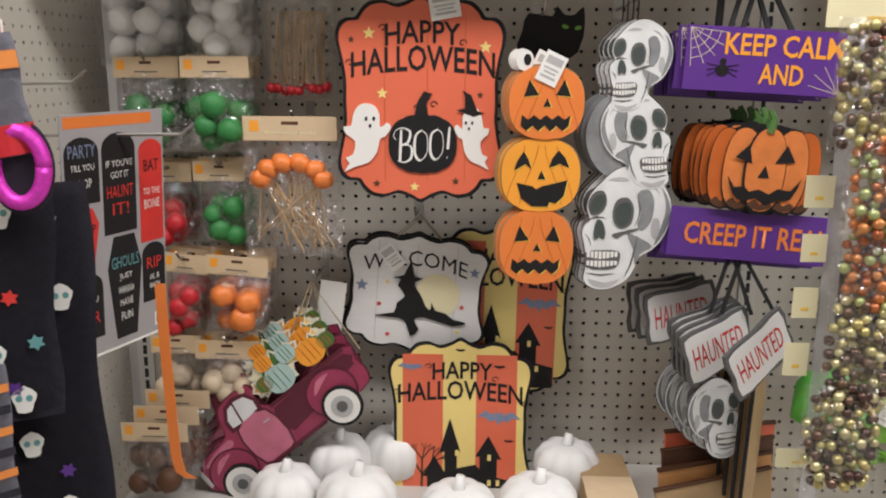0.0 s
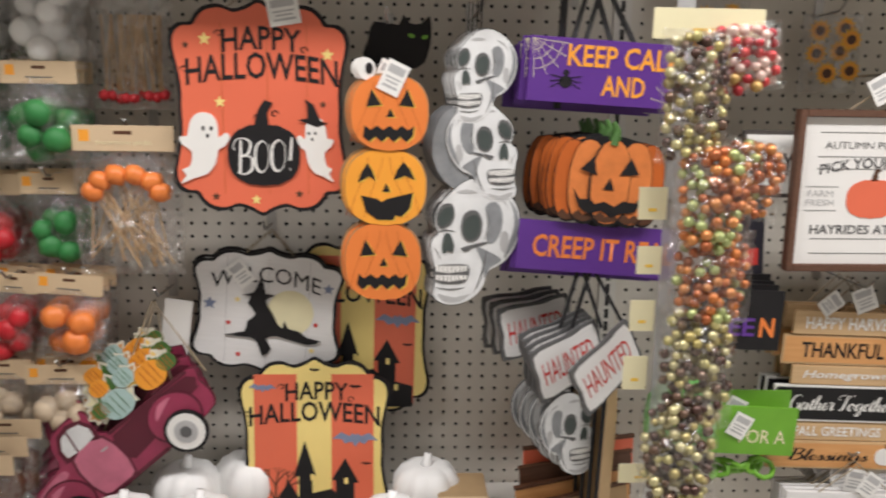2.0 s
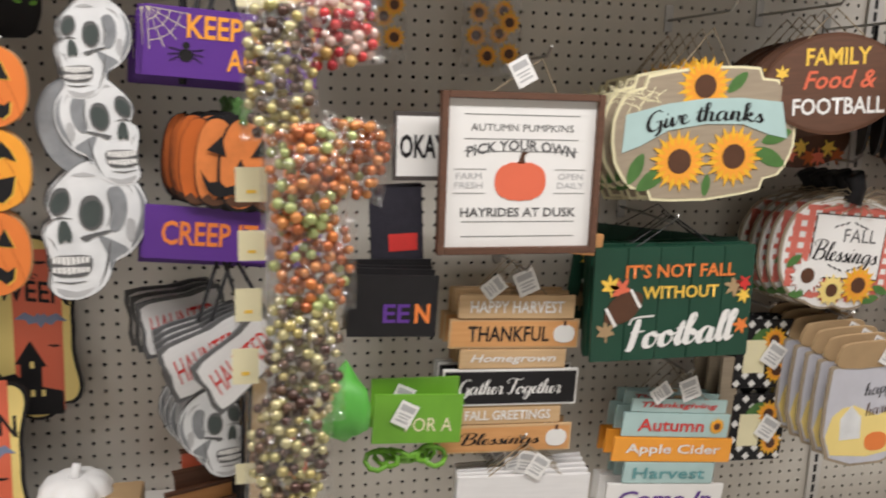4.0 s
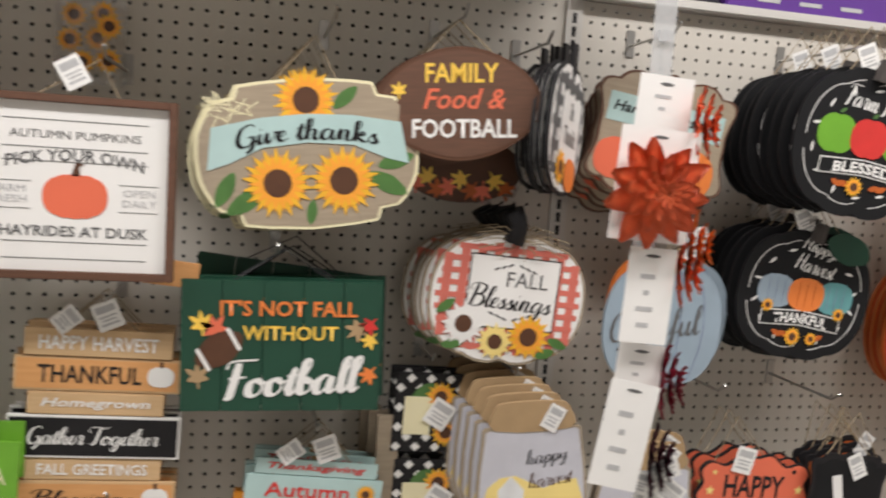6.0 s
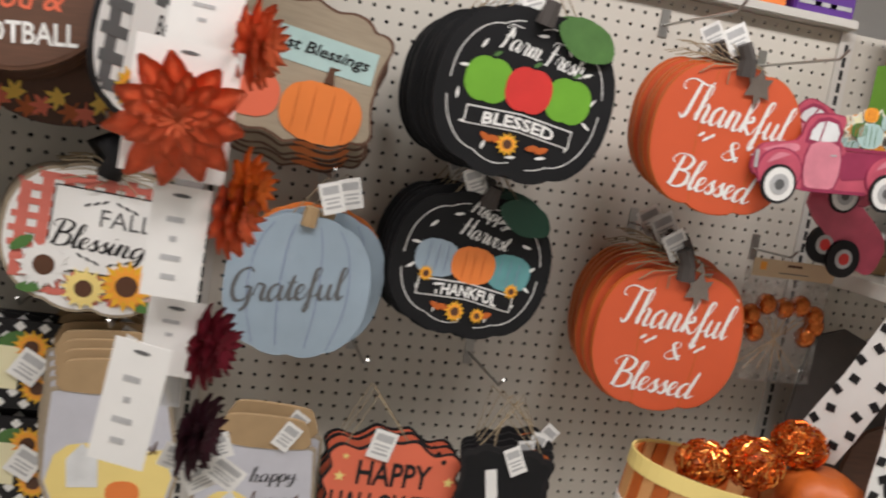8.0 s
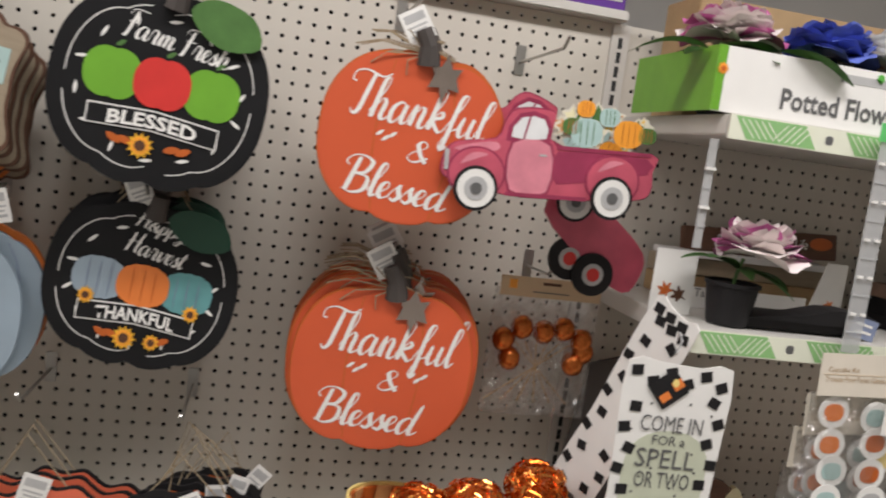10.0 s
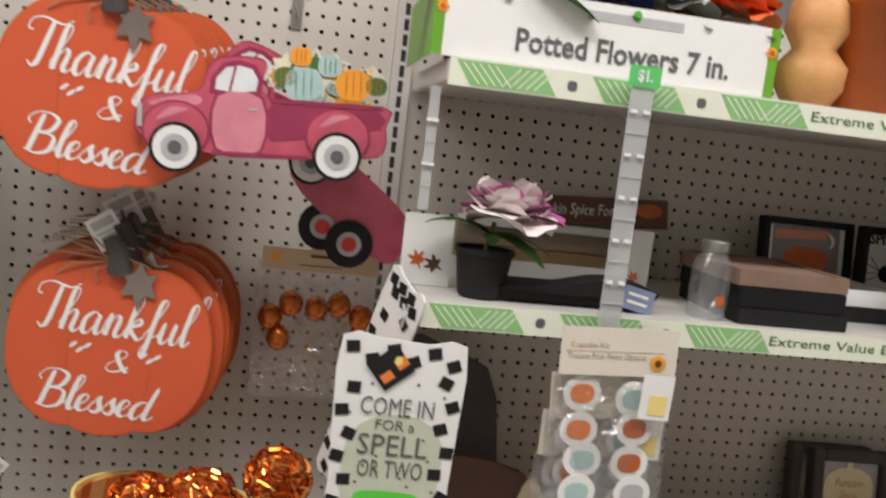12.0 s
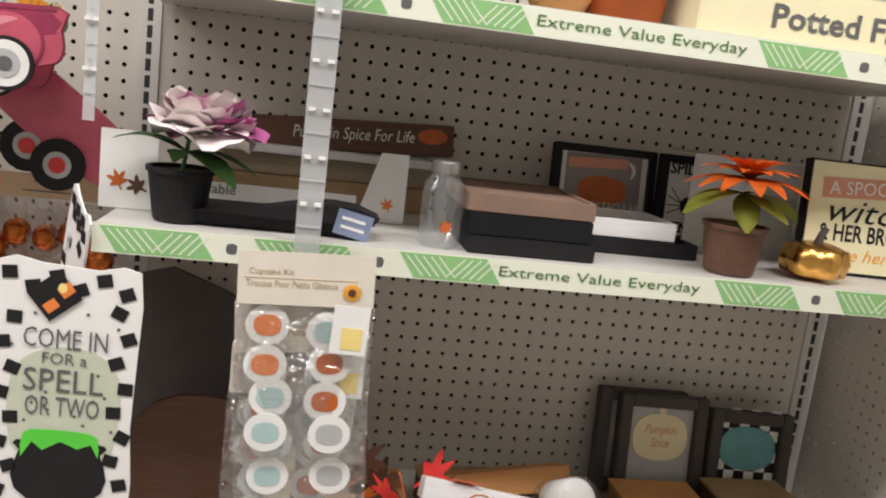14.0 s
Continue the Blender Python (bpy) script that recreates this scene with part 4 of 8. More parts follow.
def header_card(parent, w, h, z, m=CARD, y=0.004, words=""):
    c = part("header_card", slab(rect(w, h, 0, z), 0.0012, y), m, parent, "printed card header")
    part("hang_slot", slab(rect(w * 0.18, h * 0.14, 0, z + h * 0.22), 0.0002, y + 0.0013), BROWN, c)
    part("orange_mark", slab(rect(h * 0.4, h * 0.45, -w * 0.38, z + h * 0.1), 0.0002, y + 0.0013), YELORG, c)
    if words:
        lettering(words, PALETAG, c, 0, z - h * 0.18, y + 0.0014, h * 0.24, w * 0.55)
    else:
        part("print_bar", slab(rect(w * 0.36, h * 0.06, 0, z - h * 0.22), 0.0002, y + 0.0013), GREYINK, c)
    return c


def filler_bag(x, y, z, w, h, kind, label, seed, m, r=0.017, n=9, card=True, rot=0):
    r *= 1.33
    b = thing("craft_bag", label, "craft bag", pose(x, y, z, 0, rot, 0), "bags of craft pieces")
    rnd = random.Random(seed)
    hc = 0.036 if card else 0
    if card:
        header_card(b, w * 0.98, hc, h / 2 - hc / 2, y=0.012)
    film_bag(w, h - hc * 0.6, 0.055, b, h / 2 - hc * 0.5, seed)
    zt, zb = h / 2 - hc - 0.02, -h / 2 + r
    spots = []
    for i in range(n * 30):
        p = Vector((rnd.uniform(-w / 2 + r, w / 2 - r), rnd.uniform(-0.018, 0.012), rnd.uniform(zb, zt - 0.25 * (zt - zb) if card else zt)))
        if all((p - q).length > r * 1.35 for q in spots):
            spots.append(p)
        if len(spots) >= n:
            break
    for p in spots:
        if kind == "pumpkin":
            bm = lathe([(r * 0.3, -r * 0.8), (r * 0.85, -r * 0.5), (r, 0), (r * 0.85, r * 0.5), (r * 0.3, r * 0.75)], 20, None, 5, 0.14)
            bmesh.ops.transform(bm, matrix=pose(*p, rnd.uniform(-60, 60), rnd.uniform(-40, 40), 0), verts=bm.verts)
            part("pumpkin", bm, m, b, smooth=True)
        else:
            part("ball", ball(r * rnd.uniform(0.85, 1.05), p, 2, lump=0.18 if kind == "lump" else 0.05, seed=rnd.random() * 9), m, b, smooth=True)
    return b


GREENB = mat("green_foam", (0.03, 0.20, 0.05), 0.55, var=0.2, bump=0.25)
REDB = mat("red_foam", (0.55, 0.02, 0.03), 0.45, var=0.2, bump=0.2)
WOODB = mat("pale_wood_balls", (0.62, 0.50, 0.36), 0.6, var=0.15)
stack(filler_bag(-0.608, 1.50, 1.575, 0.15, 0.16, "lump", "clear bag of white foam balls", 1, FOAMW, 0.020, 10, False), 2, 0.04, 0.006, 0.004, 2.5)
stack(filler_bag(-0.456, 1.48, 1.575, 0.115, 0.15, "ball", "clear bag of white foam eyeballs", 2, FOAMW, 0.019, 8, False), 2, 0.04, 0.006, 0.004, 2.5)
stack(filler_bag(-0.588, 1.48, 1.426, 0.118, 0.17, "lump", "clear bag of green foam pieces with card header", 3, GREENB, 0.018, 10), 2, 0.04, 0.006, 0.004, 2.5)
stack(filler_bag(-0.460, 1.46, 1.427, 0.122, 0.17, "lump", "clear bag of green foam pieces with card header", 4, GREENB, 0.018, 10), 2, 0.04, 0.006, 0.004, 2.5)
stack(filler_bag(-0.585, 1.53, 1.239, 0.10, 0.163, "lump", "clear bag of red foam pieces with card header", 5, REDB, 0.017, 8), 2, 0.04, 0.006, 0.004, 2.5)
stack(filler_bag(-0.474, 1.50, 1.248, 0.098, 0.158, "lump", "clear bag of green foam pieces with card header", 6, GREENB, 0.016, 9), 2, 0.04, 0.006, 0.004, 2.5)
stack(filler_bag(-0.553, 1.50, 1.069, 0.085, 0.169, "lump", "clear bag of red foam pieces with card header", 7, REDB, 0.016, 7, rot=5), 2, 0.04, 0.006, 0.004, 2.5)
stack(filler_bag(-0.445, 1.47, 1.078, 0.115, 0.159, "pumpkin", "clear bag of small orange pumpkins with card header", 8, ORANGE, 0.020, 7, rot=4), 2, 0.04, 0.006, 0.004, 2.5)
stack(filler_bag(-0.470, 1.48, 0.925, 0.125, 0.135, "ball", "clear bag of pale wooden balls with card header", 9, WOODB, 0.018, 6), 2, 0.04, 0.006, 0.004, 2.5)
stack(filler_bag(-0.575, 1.50, 0.93, 0.10, 0.13, "ball", "clear bag of pale wooden balls with card header", 10, WOODB, 0.017, 6), 2, 0.04, 0.006, 0.004, 2.5)
for k in range(3):
    filler_bag(-0.588 + 0.012 * k, 1.40 + 0.03 * k, 0.785 + 0.02 * k, 0.125, 0.15, "lump", "clear bag of dark brown pieces with card header", 11 + k, BROWN, 0.018, 7)
for hx, hz in ((-0.59, 1.50), (-0.46, 1.50), (-0.58, 1.31), (-0.47, 1.32), (-0.55, 1.145), (-0.445, 1.15), (-0.47, 0.985), (-0.58, 0.85), (-0.33, 1.40), (-0.32, 1.63)):
    hook(hx, hz, 0.17)


def picks_bag():
    b = thing("pick_bag", "clear bag of small orange pumpkins on wooden picks", "craft bag", pose(-0.332, 1.46, 1.283))
    header_card(b, 0.165, 0.042, 0.107, y=0.014, words="decorative picks")
    film_bag(0.178, 0.225, 0.04, b, 0.10, 21)
    rnd = random.Random(3)
    for i in range(6):
        a = radians(10 + 32 * i)
        p = (0.056 * math.cos(a), -0.01, 0.012 + 0.036 * math.sin(a))
        r = 0.021
        bm = lathe([(r * 0.3, -r * 0.8), (r * 0.85, -r * 0.5), (r, 0), (r * 0.85, r * 0.5), (r * 0.3, r * 0.75)], 20, None, 5, 0.16)
        bmesh.ops.transform(bm, matrix=pose(*p, rnd.uniform(-20, 20), rnd.uniform(-30, 30), 0), verts=bm.verts)
        pk = part("pumpkin", bm, ORANGE, b, smooth=True)
        for k in range(5):
            part("pick", tube([p, (rnd.uniform(-0.07, 0.07), rnd.uniform(-0.006, 0.01), rnd.uniform(-0.115, -0.07))], 0.0017, n=5), WOODL, pk)
    b = thing("pick_bag", "clear bag of wooden picks with red tips", "craft bag", pose(-0.324, 1.50, 1.53))
    film_bag(0.135, 0.19, 0.035, b, 0.095, 22)
    for i in range(34):
        x = rnd.uniform(-0.05, 0.05)
        part("pick", tube([(x * 0.8 + rnd.uniform(-.015, .015), rnd.uniform(-.008, .008), 0.06), (x, rnd.uniform(-.008, .008), -0.065)], 0.0018, n=5), WOODL, b)
    for i in range(9):
        part("red_tip", ball(0.010, (-0.05 + 0.0125 * i, rnd.uniform(-.01, .005), -0.072 + rnd.uniform(-.006, .006)), 1, lump=0.2, seed=i), REDB, b, smooth=True)


picks_bag()


def white_pumpkin(x, y, z, r):
    p = thing("white_pumpkin", "white foam craft pumpkin on the shelf", "pumpkin", pose(x, y, z, 0, 0, random.uniform(0, 60)), "white foam pumpkins")
    prof = [(r * 0.35, -r * 0.74), (r * 0.7, -r * 0.68), (r * 0.93, -r * 0.4), (r, -r * 0.05), (r * 0.95, r * 0.3), (r * 0.75, r * 0.58), (r * 0.45, r * 0.7), (r * 0.15, r * 0.66)]
    part("body", lathe(prof, 64, None, 8, 0.10), FOAMW, p, smooth=True)
    part("stem", tube([(0, 0, r * 0.6), (r * 0.03, 0, r * 0.78), (r * 0.08, 0, r * 0.98)], [r * 0.2, r * 0.13, r * 0.11], n=10), FOAMW, p, smooth=True)


for x, y, r, z in ((0.175, 1.50, 0.066, 0.74), (0.11, 1.33, 0.074, 0.745), (-0.27, 1.50, 0.066, 0.74), (-0.165, 1.54, 0.066, 0.74), (-0.345, 1.37, 0.066, 0.738), (-0.21, 1.34, 0.074, 0.745), (-0.03, 1.31, 0.07, 0.742)):
    white_pumpkin(x, y, z, r)
cb = thing("cardboard_box", "small brown cardboard box beside the white pumpkins", "box", pose(0.24, 1.42, 0.692))
part("body", box(-0.045, 0.045, -0.1, 0.1, 0.0, 0.065, bevel=0.002), MDF, cb)
part("flap", box(-0.045, 0.045, -0.1, 0.0, 0.0655, 0.068), CARD, cb)


def truck(m4, body, dark, light, label):
    """A flat cut-out pickup truck, nose to -x, bed full of squash."""
    s = thing("truck_sign", label, "sign", m4, "pickup truck signs")
    o = smoothed([(-.165, -.03), (-.168, 0), (-.15, .022), (-.09, .032), (-.078, .06), (-.06, .078), (-.012, .08), (0, .07), (.004, .028), (.16, .028), (.165, 0), (.165, -.03), (.14, -.045), (.02, -.052), (-.06, -.052), (-.1, -.045)], 3)
    part("body", slab(o, 0.005), body, s)
    part("painted_edge", slab([(a * 1.012, b * 1.03) for a, b in o], 0.004, -0.0003), dark, s, "dark painted edge")
    part("hood_shine", slab(smoothed([(-.155, .012), (-.125, .022), (-.09, .026), (-.088, .014), (-.13, .008)], 3), 0.0003, 0.0052), light, s, "pale painted shine")
    part("bed_panel", slab(smoothed([(.008, .02), (.155, .02), (.158, -.002), (.148, -.006), (.01, -.03)], 2), 0.0003, 0.0052), dark, s, "darker painted bed side")
    part("window_edge", slab(smoothed([(-.076, .03), (-.058, .072), (-.015, .072), (-.007, .032)], 2), 0.0002, 0.0051), dark, s)
    part("door_line", slab(smoothed(rect(0.064, 0.076, -0.035, -0.008), 3), 0.0002, 0.0051), dark, s)
    part("window_pillar", slab(rect(0.003, 0.036, -0.045, 0.052, -12), 0.0003, 0.0057), dark, s)
    part("door_handle", slab(rect(0.012, 0.003, -0.016, 0.012), 0.0006, 0.0057), LTGREY, s)
    part("window", slab(smoothed([(-.068, .036), (-.054, .066), (-.019, .066), (-.014, .037)], 2), 0.0004, 0.0053), BONE, s, "pale painted window")
    part("door", slab(smoothed(rect(0.058, 0.07, -0.035, -0.008), 3), 0.0004, 0.0053), light, s, "lighter painted door")
    part("fender", slab(oval(0.090, 0.080, -0.118, -0.022, 24), 0.0016, 0.0052), dark, s, "dark fender outline")
    part("fender_face", slab(oval(0.084, 0.074, -0.118, -0.022, 24), 0.0004, 0.0069), body, s)
    part("fender_shine", slab(smoothed([(-0.118 - .026, -0.022 + .012), (-0.118 - .008, -0.022 + .03), (-0.118 + .016, -0.022 + .029), (-0.118 + .0, -0.022 + .022)], 3), 0.0002, 0.0074), light, s)
    part("fender", slab(oval(0.090, 0.080, 0.1, -0.018, 24), 0.0016, 0.0052), dark, s, "dark fender outline")
    part("fender_face", slab(oval(0.084, 0.074, 0.1, -0.018, 24), 0.0004, 0.0069), body, s)
    part("fender_shine", slab(smoothed([(0.1 - .026, -0.018 + .012), (0.1 - .008, -0.018 + .03), (0.1 + .016, -0.018 + .029), (0.1 + .0, -0.018 + .022)], 3), 0.0002, 0.0074), light, s)
    part("running_board", slab(rect(0.13, 0.006, -0.005, -0.05), 0.001, 0.0052), dark, s)
    part("bed_rail", slab(rect(0.155, 0.006, 0.083, 0.026), 0.001, 0.0052), dark, s)
    part("grille", slab(rect(0.006, 0.03, -0.165, -0.005), 0.002, 0.0052), LTGREY, s)
    for x in (-0.118, 0.10):
        w = part("wheel", slab(oval(0.068, 0.068, x, -0.045, 28), 0.004, 0.0078), BLACK, s)
        part("whitewall", slab(oval(0.058, 0.058, x, -0.045, 28), 0.0006, 0.0119), WHITE, w)
        part("hub", slab(oval(0.036, 0.036, x, -0.045, 24), 0.0008, 0.0126), LTGREY, w)
        part("hub_cap", slab(oval(0.018, 0.018, x, -0.045, 16), 0.001, 0.0135), GREYINK, w)
    rnd = random.Random(8)
    ms = (PALETAG, LEAFG, YELLOW, CREAMP, WOODO, LEAFG)
    for i in range(22):
        x, z = rnd.uniform(0.01, 0.155), rnd.uniform(0.045, 0.088)
        r, a = rnd.uniform(0.011, 0.016), rnd.uniform(0, 90)
        lf = part("leaf", slab(star(r * 1.3, x, z, 5, 0.62, a), 0.0006, 0.001 + 0.0002 * i), CREAMP, s, "cream cut leaf edge")
        part("leaf_print", slab(star(r, x, z, 5, 0.5, a), 0.0001, 0.0017 + 0.0002 * i), ms[i % 6], lf)
    for x, z, w, m in ((0.05, 0.052, 0.052, PALETEAL), (0.118, 0.055, 0.05, YELORG), (0.025, 0.06, 0.03, LEAFG), (0.085, 0.078, 0.034, PALETEAL), (0.045, 0.088, 0.03, YELORG), (0.15, 0.055, 0.03, LEAFG)):
        g = part("squash", slab(pumpkin(w, w * 0.85, 5, 0.06, x, z), 0.001, 0.0064), m, s)
        art(g, "rib", LEAFG if m is PALETEAL else DKORANGE, [oval(0.0012, w * 0.75, x + k * w, z, 10) for k in (-.2, 0, .2)], 0.0076)
    return s


t0 = truck(pose(-0.372, 1.45, 0.846, 0, -40, 0), MAROON, DKMAROON, TRUCKM, "maroon painted pickup truck cut-out carrying pumpkins")
for o in t0.children_recursive:
    o.data.transform(Matrix.Scale(1.16, 4))
stack(t0, 2, 0.025, 0.002, 0.002, 1, dx=-0.016, dz=0.012)
part("cord", tube([(-0.36, 1.45, 0.90), (-0.31, 1.50, 1.1), (-0.27, 1.45, 0.93)], 0.002), STRING, thing("jute_cord", "jute hanging cord of the truck sign", "cord"))
part("cord", tube([(-0.40, 1.46, 0.87), (-0.315, 1.50, 1.1), (-0.22, 1.47, 0.98)], 0.002), STRING, thing("jute_cord", "jute hanging cord of the truck sign", "cord"))
hook(-0.31, 1.10, 0.12)
tg = thing("hang_tag", "white printed card tags behind the truck sign", "tag", pose(-0.285, 1.53, 1.03, 0, 8, 0))
part("card", slab(rect(0.05, 0.13), 0.001), PAPER, tg)
part("print_bar", slab(rect(0.03, 0.012, 0, -0.03), 0.0003, 0.0012), GREYINK, tg)


# ---- gravestone sheet on the side shelving ----
def stone(w, h, x, z):
    return [(x - w / 2, z - h / 2), (x + w / 2, z - h / 2)] + [(x + w / 2 * math.cos(k * math.pi / 8), z + h / 2 - w / 2 * 0.7 + w / 2 * 0.7 * math.sin(k * math.pi / 8)) for k in range(9)]


def coffin(w, h, x, z):
    return [(x + a * w, z + b * h) for a, b in ((-.3, -.5), (.3, -.5), (.5, .2), (.3, .5), (-.3, .5), (-.5, .2))]


def gravestones():
    s = thing("gravestone_sheet", "grey sheet of printed gravestone and coffin cut-outs", "decoration sheet", pose(-0.541, 1.20, 1.252, 3, 0, 70))
    part("sheet", slab(rect(0.20, 0.36), 0.002), GREYSHEET, s)
    part("orange_strip", slab(rect(0.17, 0.016, -0.01, 0.168), 0.0003, 0.0021), ORANGE, s)
    part("white_edge", slab(rect(0.2, 0.004, 0, -0.178), 0.0004, 0.0021), PAPER, s)
    items = (("g", .062, .095, -.065, .10, BLACK, (("PARTY", BATBLUE, .028, .018), ("TILL YOU", WHITE, .005, .009), ("DROP", WHITE, -.018, .013))),
             ("g", .066, .15, .005, .075, BLACK, (("IF YOU'VE", WHITE, .03, .01), ("GOT IT", WHITE, .013, .01), ("HAUNT", RED, -.012, .018), ("IT!", RED, -.038, .018))),
             ("g", .05, .16, .071, .055, RED, (("BAT", BLACK, .04, .018), ("TO THE", WHITE, .0, .01), ("BONE", WHITE, -.02, .014))),
             ("c", .056, .08, -.066, .005, RED, (("CREEP", BLACK, .01, .014), ("IT", BLACK, -.008, .01), ("REAL", BLACK, -.023, .01))),
             ("c", .07, .16, .01, -.085, BLACK, (("GHOULS", TEAL, .04, .018), ("JUST", WHITE, .016, .011), ("WANNA", WHITE, -.004, .011), ("HAVE", WHITE, -.024, .011), ("FUN", WHITE, -.046, .013))),
             ("g", .06, .10, -.066, -.10, BLACK, (("SEE YOU", WHITE, .01, .009), ("L8TR", RED, -.018, .018))),
             ("g", .05, .095, .072, -.075, BLACK, (("RIP", RED, .015, .018), ("AL B", WHITE, -.008, .009), ("BACH", WHITE, -.022, .009))))
    for k, w, h, x, z, m, txt in items:
        g = part("gravestone" if k == "g" else "coffin", slab(stone(w, h, x, z) if k == "g" else coffin(w, h, x, z), 0.0006, 0.0021), m, s)
        for body, tm, dz, th in txt:
            lettering(body, tm, g, x, z + dz, 0.003, th, min(w * 0.8, th * 0.6 * len(body)))
    bc = part("barcode", slab(rect(0.022, 0.022, 0.082, -0.155), 0.0003, 0.0021), PAPER, s)
    art(bc, "bar", BLACK, [rect(0.0012, 0.016, 0.075 + 0.0028 * i, -0.154) for i in range(6)], 0.0026)


gravestones()
st = thing("orange_strap", "curved orange plastic clip strip", "clip strip", pose(-0.458, 1.16, 1.03))
bm = bmesh.new()
prof = [(-0.008, 0.155), (-0.007, 0.05), (-0.004, -0.06), (-0.002, -0.12), (0.004, -0.145), (0.02, -0.155)]
for (a, b), (c, d) in zip(prof, prof[1:]):
    slab([(a - 0.008, b), (c - 0.008, d), (c + 0.008, d), (a + 0.008, b)], 0.0015, 0, bm)
part("strip", bm, ORANGE, st)


def sock(m4, m, w, h, label, bands=(), skulls=False):
    s = thing("sock_pair", label, "socks", m4, "hanging socks")
    bm = bmesh.new()
    n = 26
    rows = []
    for j in range(n + 1):
        v = j / n
        row = []
        for i in range(9):
            u = i / 8 - 0.5
            d = 0.012 * math.cos(u * math.pi) + 0.003 * noise.noise(Vector((u * 8, v * 14, w * 50)))
            row.append(bm.verts.new((u * w * (1 + 0.06 * math.sin(v * 9)), -d, h / 2 - v * h)))
        rows.append(row)
    for a, b in zip(rows, rows[1:]):
        for i in range(8):
            bm.faces.new((a[i], b[i], b[i + 1], a[i + 1]))
    bmesh.ops.solidify(bm, geom=bm.faces[:], thickness=0.003)
    bmesh.ops.recalc_face_normals(bm, faces=bm.faces[:])
    part("sock", bm, m, s, smooth=True)
    for k, (z, hh, bmt) in enumerate(bands):
        b2 = bmesh.new()
        r2 = [[b2.verts.new(((i / 8 - 0.5) * w * 1.04, -0.0135 * math.cos((i / 8 - 0.5) * math.pi) - 0.003, z + dz)) for i in range(9)] for dz in (hh / 2, -hh / 2)]
        for i in range(8):
            b2.faces.new((r2[0][i], r2[1][i], r2[1][i + 1], r2[0][i + 1]))
        part("knit_band", b2, bmt, s)
    if skulls:
        rnd = random.Random(int(h * 1000))
        for j in range(5):
            x, z = rnd.uniform(-w * 0.25, w * 0.25), h * 0.4 - j * h * 0.2
            k = part("printed_skull", slab(smoothed([(a * 0.03 + x, b * 0.034 + z) for a, b in ((-.5, .2), (0, .55), (.5, .2), (.35, -.2), (.25, -.5), (-.25, -.5), (-.35, -.2))], 2), 0.0005, 0.0165), WHITE, s)
            art(k, "skull_eye", TEAL, [oval(0.008, 0.009, x - 0.006, z + 0.002, 10), oval(0.008, 0.009, x + 0.006, z + 0.002, 10)], 0.0172)
            part("printed_rose", slab(star(0.011, x * -1.2, z - 0.045, 6, 0.6, 20 * j), 0.0005, 0.0165), (PURPLE, RED, TEAL)[j % 3], s)
    return s


sock(pose(-0.585, 1.03, 1.10, 0, 0, 25), KNIT, 0.15, 0.50, "black knit socks printed with white skulls", skulls=True)
sock(pose(-0.60, 0.98, 1.20, 0, 2, 25), KNIT, 0.13, 0.30, "black knit socks printed with white skulls", skulls=True)
sock(pose(-0.612, 0.93, 1.02, 0, 0, 20), KNITG, 0.07, 0.24, "orange, grey and black striped knit socks", [(0.09 - 0.028 * i, 0.011, (KNITO, KNIT)[i % 2]) for i in range(7)])
sock(pose(-0.60, 0.93, 0.86, 0, 0, 20), KNIT, 0.07, 0.14, "black knit socks with orange pumpkins", [(0.0, 0.016, KNITO)])
sock(pose(-0.565, 0.95, 1.46, 0, -8, 20), KNITG, 0.075, 0.14, "grey printed socks with red heels", [(-0.05, 0.035, REDB), (0.04, 0.02, KNITO)])
mc = thing("sock_card", "orange printed card holding socks", "card", pose(-0.60, 0.98, 1.525, 0, 0, 20))
part("card", slab(rect(0.075, 0.05), 0.002), ORANGE, mc)
part("white_edge", slab(rect(0.003, 0.05, 0.036, 0), 0.0004, 0.0022), PAPER, mc)
rg = thing("sequin_ring", "magenta sequined ring on black fabric", "decoration", pose(-0.543, 0.96, 1.38, 0, 0, 15) @ Matrix.Scale(0.88, 4))
part("backing", slab(oval(0.086, 0.13), 0.006), KNIT, rg)
bm = bmesh.new()
pts = [(0.031 * math.cos(k * math.pi / 16), -0.01, 0.048 * math.sin(k * math.pi / 16)) for k in range(33)]
part("ring", tube(pts, 0.011, n=8), MAGENTA, rg, smooth=True)
for yy, hz, ln in ((0.98, 1.55, 0.13), (1.13, 1.47, 0.20), (1.03, 1.36, 0.13), (1.2, 1.395, 0.32)):
    h = hook(0, 0, ln)
    h.matrix_basis = pose(-0.735, yy, hz, 0, 0, 90)


# ---- haunted signs on stakes ----
def haunted(m4, words="HAUNTED"):
    s = thing("haunted_sign", "distressed white wooden sign lettered haunted in red", "sign", m4, "haunted signs")
    part("board", slab(smoothed([(-.069, -.047), (0, -.045), (.067, -.048), (.069, .0), (.068, .047), (.0, .045), (-.068, .048), (-.066, 0)], 2), 0.006), GREYINK, s, "dark worn edge")
    part("face", slab(smoothed([(-.063, -.04), (-.02, -.043), (.03, -.040), (.062, -.042), (.065, .0), (.061, .042), (.02, .039), (-.03, .043), (-.063, .039), (-.062, 0)], 2), 0.0005, 0.0062), WHITEW, s)
    lettering(words, RED, s, 0, 0, 0.0068, 0.042, 0.105)
    return s


